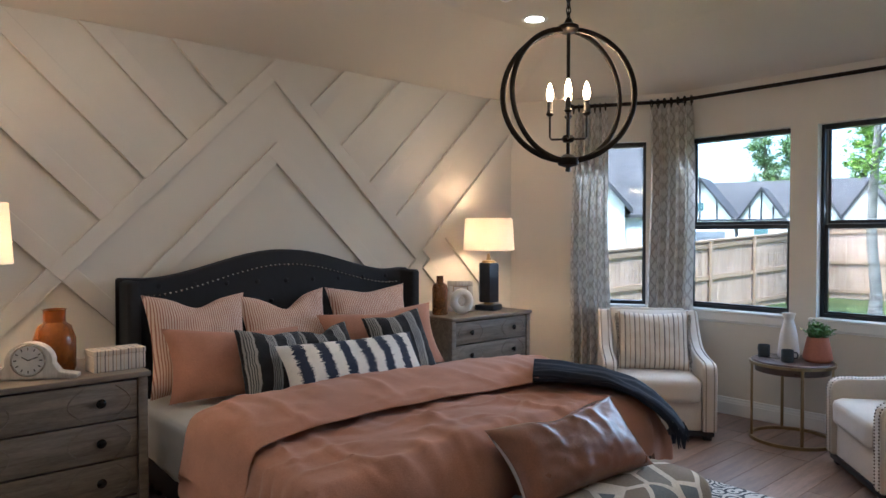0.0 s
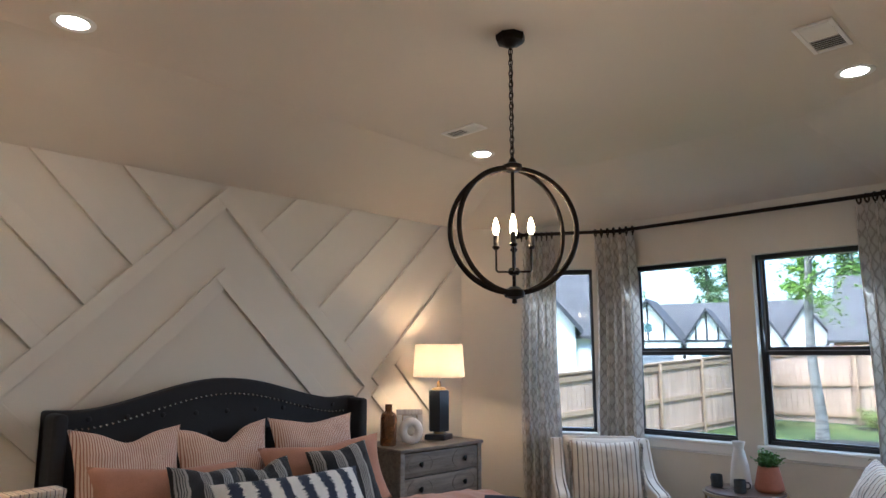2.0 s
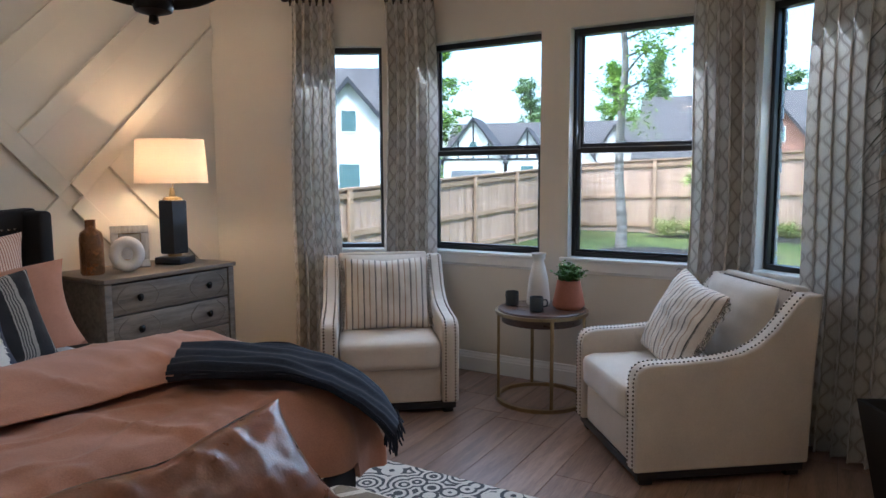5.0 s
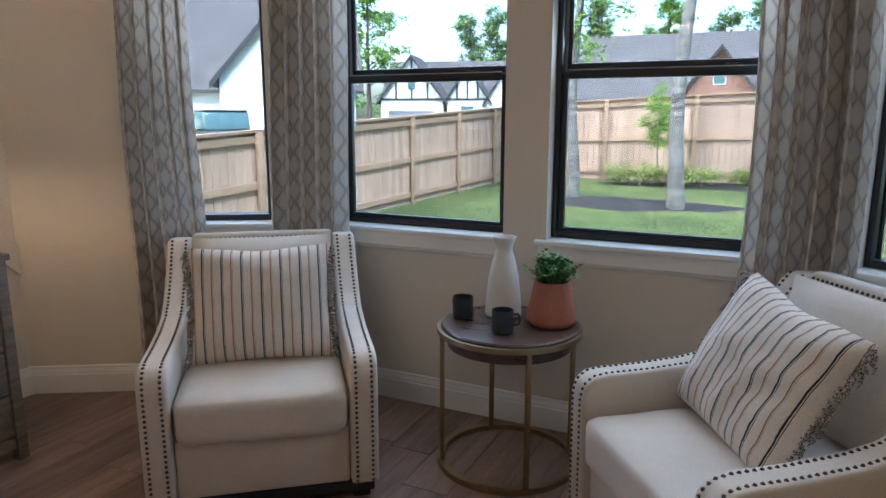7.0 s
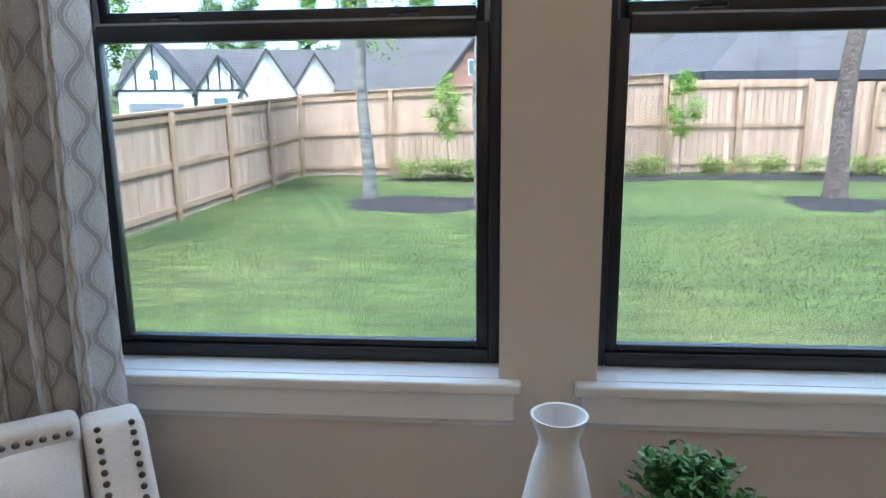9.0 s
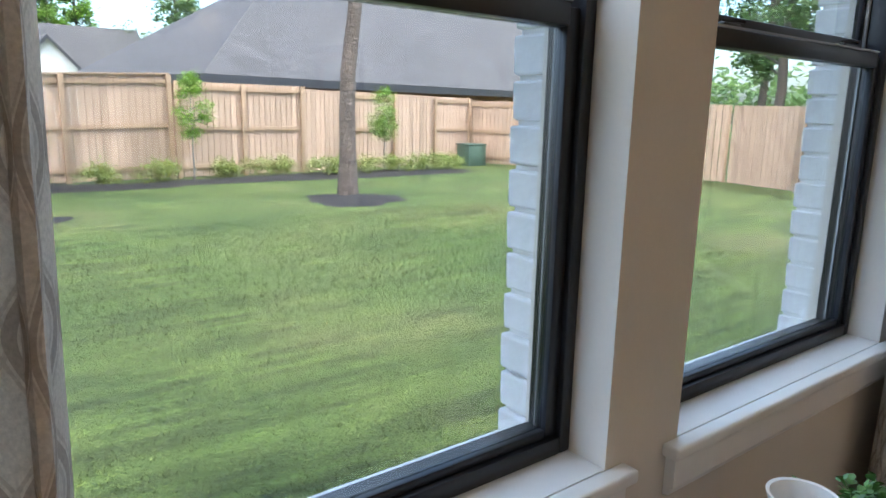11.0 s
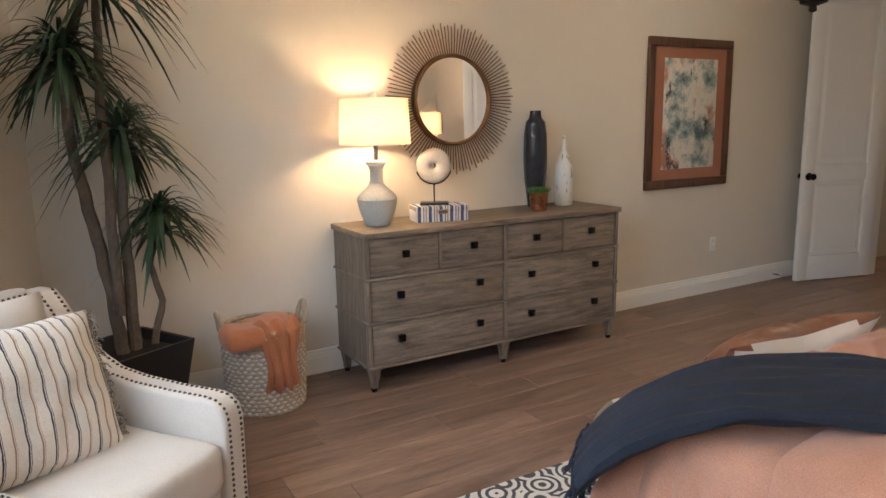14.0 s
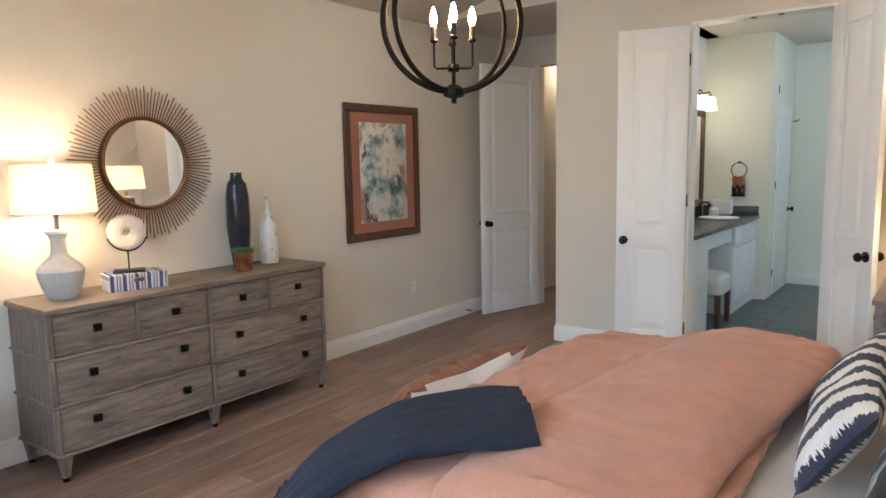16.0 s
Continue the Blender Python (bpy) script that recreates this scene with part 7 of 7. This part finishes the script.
def sapling(x, y, height, seed):
    """A thin stem under a narrow egg-shaped crown of small leaves."""
    t = thing("sapling", pose(x, y, G), "small sapling with a narrow crown of bright green leaves", "tree", "garden saplings")
    r = random.Random(seed)
    stem = [Vector((0.012 * math.sin(2.1 * k + seed), 0.012 * math.sin(1.3 * k), height * 0.95 * k / 8)) for k in range(9)]
    part("trunk", tube(stem, [0.026 * (1 - 0.08 * k) for k in range(9)], 8), birch, t)
    crown, twigs = bmesh.new(), bmesh.new()
    for k in range(46):
        f = r.random()
        z = height * (0.40 + 0.60 * f)
        reach = 0.36 * math.sin(math.pi * min(1.0, 0.12 + 0.86 * f)) ** 0.8 * r.uniform(0.35, 1.1)
        a = r.uniform(0, 2 * math.pi)
        tip = Vector((math.cos(a) * reach, math.sin(a) * reach, z))
        add_tube(twigs, [Vector((0, 0, z - 0.12)), tip], [0.006, 0.003], 4)
        clump(crown, tip, 0.17, 48, r, 0.038)
    part("twigs", twigs, birch, t)
    part("crown", crown, tree_leaf, t)
    return t


mulch_bed(1.1, 15.4, 2.0, 1.05, 1.0)
mulch_bed(7.70, 15.5, 1.0, 0.95, 2.0)
mulch_bed(2.6, 19.4, 3.3, 0.75, 3.0)
mulch_bed(9.6, 19.7, 4.9, 0.85, 4.0)
tree(-0.22, 15.9, 7.5, 0.12, birch, tree_leaf, "young pale-barked tree with light green leaves", 51, 0.36, 1.2, 60, 40, 0.06, 0.0)
tree(1.85, 14.95, 9.5, 0.135, birch, tree_leaf, "young pale-barked tree with a bare lower trunk", 52, 0.62, 1.5, 56, 40, 0.06, 0.02)
tree(7.72, 15.8, 11.0, 0.165, pine_bark, pine_leaf, "tall pine with rough brown bark", 53, 0.62, 1.8, 80, 46, 0.09, 0.055)
for x, y, h, s in ((0.95, 19.3, 2.3, 61), (6.2, 19.9, 2.3, 62), (11.3, 20.1, 2.2, 63)):
    sapling(x, y, h, s)
for k, (x, y, w) in enumerate(((0.35, 19.0, 0.55), (1.2, 18.95, 0.5), (1.9, 19.1, 0.5), (2.9, 19.5, 0.45), (4.2, 19.75, 0.45), (5.4, 19.85, 0.5), (7.2, 20.0, 0.6), (8.1, 20.05, 0.55), (9.3, 19.6, 0.55), (10.3, 19.6, 0.6), (11.4, 19.6, 0.6), (12.5, 19.8, 0.6), (13.4, 20.0, 0.5))):
    bm = bmesh.new()
    r = random.Random(70 + k)
    for j in range(15):
        clump(bm, Vector((r.uniform(-w, w) * 0.8, r.uniform(-0.25, 0.25), r.uniform(0.10, 0.36))), 0.20, 60, r, 0.042)
    ob = thing("shrub", pose(x, y, G + 0.05), "low leafy garden shrub in a mulch bed", "shrub", "garden shrubs")
    part("foliage", bm, shrub_leaf, ob)
    part("stems", tube([(0, 0, 0), (0.02, 0, 0.25)], 0.02, 6), pine_bark, ob)
tx = thing("utility_box", pose(15.0, 20.9, G), "green metal utility box by the fence", "utility box")
part("body", box((-0.35, -0.3, 0), (0.35, 0.3, 0.62), 0.03), plain("utility_green", (0.05, 0.085, 0.06), 0.6), tx)
part("lid", box((-0.37, -0.32, 0.621), (0.37, 0.32, 0.68), 0.02), bpy.data.materials["utility_green"], tx)

# ---- neighbours ----
shingle = Mat("shingles")
brick_n = shingle.node("TexBrick")
brick_n.inputs["Scale"].default_value = 1.0
brick_n.inputs["Brick Width"].default_value, brick_n.inputs["Row Height"].default_value, brick_n.inputs["Mortar Size"].default_value = 0.45, 0.16, 0.008
brick_n.inputs["Color1"].default_value, brick_n.inputs["Color2"].default_value, brick_n.inputs["Mortar"].default_value = (0.062, 0.058, 0.057, 1), (0.105, 0.098, 0.096, 1), (0.028, 0.026, 0.025, 1)
shingle.put(shingle.tc.outputs["UV"], brick_n.inputs["Vector"])
shingle = shingle.set(shingle.vary(brick_n.outputs[0], 1.5, 0.2), 0.9)
house_white = plain("painted_brick", (0.70, 0.69, 0.66), 0.85, 0, 1.5, 0.08, 18, 0.4, 0.01)
red_brick = plain("red_brick", (0.30, 0.155, 0.11), 0.9, 0, 2, 0.25, 14, 0.5, 0.01)
dark_trim = plain("dark_trim", (0.035, 0.035, 0.04), 0.6)
glass_dark = plain("house_glass", (0.10, 0.17, 0.17), 0.1, 0, 3, 0.2)
garage_grey = plain("garage_door", (0.17, 0.18, 0.20), 0.6)


def slope_uv(bm):
    layer = bm.loops.layers.uv.new("UVMap")
    for f in bm.faces:
        n = f.normal
        flat_ = Vector((-n.y, n.x, 0))
        a = flat_.normalized() if flat_.length > 1e-3 else Vector((1, 0, 0))
        b = n.cross(a)
        for loop in f.loops:
            loop[layer].uv = (loop.vert.co.dot(a), loop.vert.co.dot(b))


def gable_roof(w, d, h, eave=0.4, thick=0.18):
    """Ridge along y; gable towards -y; base at z = 0."""
    bm = bmesh.new()
    k = h / (w / 2)
    o = eave
    for s in (-1, 1):
        loop = [(0, -d / 2 - o, h), (s * (w / 2 + o), -d / 2 - o, -k * o), (s * (w / 2 + o), d / 2 + o, -k * o), (0, d / 2 + o, h)]
        add_prism(bm, loop, (0, 0, thick))
    bm.normal_update()
    slope_uv(bm)
    return bm


def wing(house, x, y, w, d, wall_h, roof_h, wall_mat, gable=None, timber=False, windows=(), garage=None, ang=0):
    """A gabled block of a house; its gable faces -y."""
    base = pose(x, y, 0, 0, 0, ang)
    loop = [(-w / 2, -d / 2, 0), (w / 2, -d / 2, 0), (w / 2, -d / 2, wall_h), (0, -d / 2, wall_h + roof_h), (-w / 2, -d / 2, wall_h)]
    wl = part("wall", prism(loop, (0, d, 0)), wall_mat, house, smooth=False)
    wl.matrix_basis = base
    rf_ = part("roof", gable_roof(w, d, roof_h), shingle, house, "grey shingled gable roof", smooth=False)
    rf_.matrix_basis = base @ Matrix.Translation((0, 0, wall_h + 0.02))
    for s in (-1, 1):
        part("barge_board", prism([(0, -d / 2 - 0.42, wall_h + roof_h - 0.12), (s * (w / 2 + 0.4), -d / 2 - 0.42, wall_h - 0.12 - 0.4 * roof_h / (w / 2)), (s * (w / 2 + 0.4), -d / 2 - 0.42, wall_h + 0.14 - 0.4 * roof_h / (w / 2)), (0, -d / 2 - 0.42, wall_h + roof_h + 0.14)], (0, 0.05, 0)), dark_trim, house, smooth=False).matrix_basis = base
    if timber:
        for q in (-0.25, 0.0, 0.25):
            part("timber", box((q * w - 0.08, -d / 2 - 0.06, wall_h), (q * w + 0.08, -d / 2 - 0.005, wall_h + roof_h * (1 - 2 * abs(q)) - 0.1)), dark_trim, house).matrix_basis = base
        part("timber", box((-w / 2, -d / 2 - 0.07, wall_h - 0.1), (w / 2, -d / 2 - 0.004, wall_h + 0.08)), dark_trim, house).matrix_basis = base
    for wx, wz, ww, wh in windows:
        win = part("window", box((wx - ww / 2, -d / 2 - 0.05, wz), (wx + ww / 2, -d / 2 - 0.003, wz + wh)), trim_paint, house)
        win.matrix_basis = base
        part("pane", box((wx - ww / 2 + 0.08, -d / 2 - 0.07, wz + 0.08), (wx + ww / 2 - 0.08, -d / 2 - 0.051, wz + wh - 0.08)), glass_dark, win)
    if garage:
        gx, gw, gh = garage
        g_ = part("garage_door", box((gx - gw / 2, -d / 2 - 0.04, 0), (gx + gw / 2, -d / 2 - 0.004, gh)), garage_grey, house)
        g_.matrix_basis = base
        for k in range(1, 4):
            part("groove", box((gx - gw / 2, -d / 2 - 0.05, gh * k / 4 - 0.015), (gx + gw / 2, -d / 2 - 0.0405, gh * k / 4 + 0.015)), dark_trim, g_)


def house(x, y, ang, label):
    return thing("house", pose(x, y, G - 0.2, 0, 0, ang), label, "house", "neighbouring houses")


h1 = house(-25.5, 68, 16, "white painted-brick house with steep grey gables and dark timbering")
wing(h1, 2, 4, 10, 20, 3.4, 4.0, house_white, ang=90)
wing(h1, -4.2, -2.5, 6.2, 5, 3.4, 4.0, house_white, None, True, ((0, 4.2, 0.9, 1.0),), (0, 4.6, 2.3))
wing(h1, 1.2, -2.2, 4.0, 5, 3.4, 2.9, house_white, None, True, ((0, 0.6, 1.4, 2.2),))
wing(h1, 5.4, -2.5, 4.6, 5, 3.3, 3.6, house_white, None, False, ((0, 3.7, 0.3, 1.0),), (0, 3.0, 2.2))
wing(h1, 9.6, -2.0, 4.2, 5, 3.3, 3.2, house_white, None, False, ((0, 3.6, 0.3, 0.9),))
wing(h1, 12.9, -1.6, 3.4, 5, 3.0, 2.7, house_white, None, True, ((0, 0.8, 1.3, 1.7),))
h2 = house(-23.5, 30.5, 36, "white painted-brick house with a broad grey shingled roof")
wing(h2, -1, 3.6, 10, 17, 3.3, 5.0, house_white, ang=90)
wing(h2, 3.6, -2.6, 5.2, 4, 3.6, 3.0, house_white, windows=((0, 4.0, 0.9, 1.2), (0, 0.2, 1.2, 2.3)))
h3 = house(-3.0, 62, 4, "red brick house with a broad hipped grey roof")
wing(h3, 0, 4, 10, 17, 3.4, 5.2, red_brick, ang=90)
wing(h3, 2.5, -2, 5.0, 5, 3.6, 3.2, red_brick, windows=((0, 4.1, 0.9, 1.2), (-0.1, 0.9, 1.5, 1.7)))
wing(h3, 7.2, -2, 4.2, 5, 3.4, 2.6, red_brick, windows=((0, 0.9, 1.4, 1.7),))
h4 = house(11.5, 66, 0, "white house with a grey roof behind trees")
wing(h4, 0, 3, 9, 11, 3.4, 4.4, house_white, ang=90)
wing(h4, -2.0, -2, 5, 4, 3.6, 2.8, house_white)
# long roof close behind the fence
h5 = house(20.5, 31.8, 8, "brown brick house with a long low dark shingled roof")
part("wall", box((-13, -5.5, 0), (13, 5.5, 2.75)), red_brick, h5, smooth=False)
bm = bmesh.new()
a = [(-13.8, -6.2, 2.6), (13.8, -6.2, 2.6), (13.8, 6.2, 2.6), (-13.8, 6.2, 2.6)]
ridge = [(-7.6, 0, 6.9), (7.6, 0, 6.9)]
vs = [bm.verts.new(p) for p in a + ridge]
for f in ((0, 1, 5, 4), (1, 2, 5), (2, 3, 4, 5), (3, 0, 4), (3, 2, 1, 0)):
    bm.faces.new([vs[i] for i in f])
bmesh.ops.recalc_face_normals(bm, faces=list(bm.faces))
bm.normal_update()
slope_uv(bm)
part("roof", bm, shingle, h5, "dark shingled hip roof", smooth=False)
for k, (x0, x1, y0, y1) in enumerate(((-13.85, 13.85, -6.3, -6.2), (-13.9, -13.8, -6.2, 6.2))):
    part("gutter", box((x0, y0, 2.45), (x1, y1, 2.7)), dark_trim, h5)

# parked pickup
car = thing("pickup_truck", pose(-16.9, 24.0, G - 0.1, 0, 0, 150), "dark parked pickup truck beyond the fence", "truck")
paint = plain("truck_paint", (0.02, 0.022, 0.028), 0.25, 0.3)
part("body", box((-2.7, -0.95, 0.55), (2.7, 0.95, 1.15), 0.12, 3), paint, car)
part("cab", prism([(-1.1, -0.88, 1.16), (1.5, -0.88, 1.16), (0.75, -0.88, 1.85), (-0.9, -0.88, 1.85)], (0, 1.76, 0), 0.06, 2), glass_dark, car, "cab with pale reflecting glass")
part("cab_roof", box((-0.9, -0.84, 1.852), (0.72, 0.84, 1.93), 0.03), paint, car)
for x in (-1.75, 1.75):
    for y in (-0.9, 0.9):
        wh = part("wheel", lathe([(0, -0.12), (0.4, -0.12), (0.42, 0), (0.4, 0.12), (0, 0.12)], 24), black_frame, car)
        wh.matrix_basis = pose(x, y, 0.42, 90, 0, 0)

# far woods
for k, (x, y, h, s) in enumerate(((-33, 62, 17, 3.2), (-27, 82, 13.5, 2.6), (-15, 84, 15, 3.0), (-8, 88, 15, 3.0), (2.5, 84, 14, 3.0), (8, 80, 13, 2.8), (15, 82, 14, 3.0), (21, 70, 17, 3.4), (29, 60, 16, 3.4), (36, 50, 18, 3.6), (40, 38, 18, 3.6), (42, 26, 17, 3.6), (40, 16, 17, 3.6), (34, 21, 14, 3.0), (36, 9, 16, 3.4), (30, 13, 13, 3.0), (-40, 44, 15, 3.4), (-36, 34, 13, 3.2), (-21, 86, 15, 2.6), (-33, 88, 14, 3.0), (-2, 90, 13, 2.8), (12, 78, 12, 2.6))):
    tree(x, y, h, 0.26, pine_bark, pine_leaf if k % 3 else tree_leaf, "tall tree in the woods beyond the houses", 200 + k, 0.26, s, 130, 50, 0.20, 0.0, 26)
bm = bmesh.new()
r = random.Random(90)
for k in range(260):
    a = math.radians(r.uniform(2, 150))
    d = r.uniform(84, 100)
    clump(bm, Vector((2 + d * math.cos(a), d * math.sin(a), G + r.uniform(0.5, 8.5) * r.uniform(0.4, 1))), 3.4, 60, r, 0.62)
solid("far_woods", bm, pine_leaf, "distant line of green woods", "woods", kind="stuff")

lay_planks()
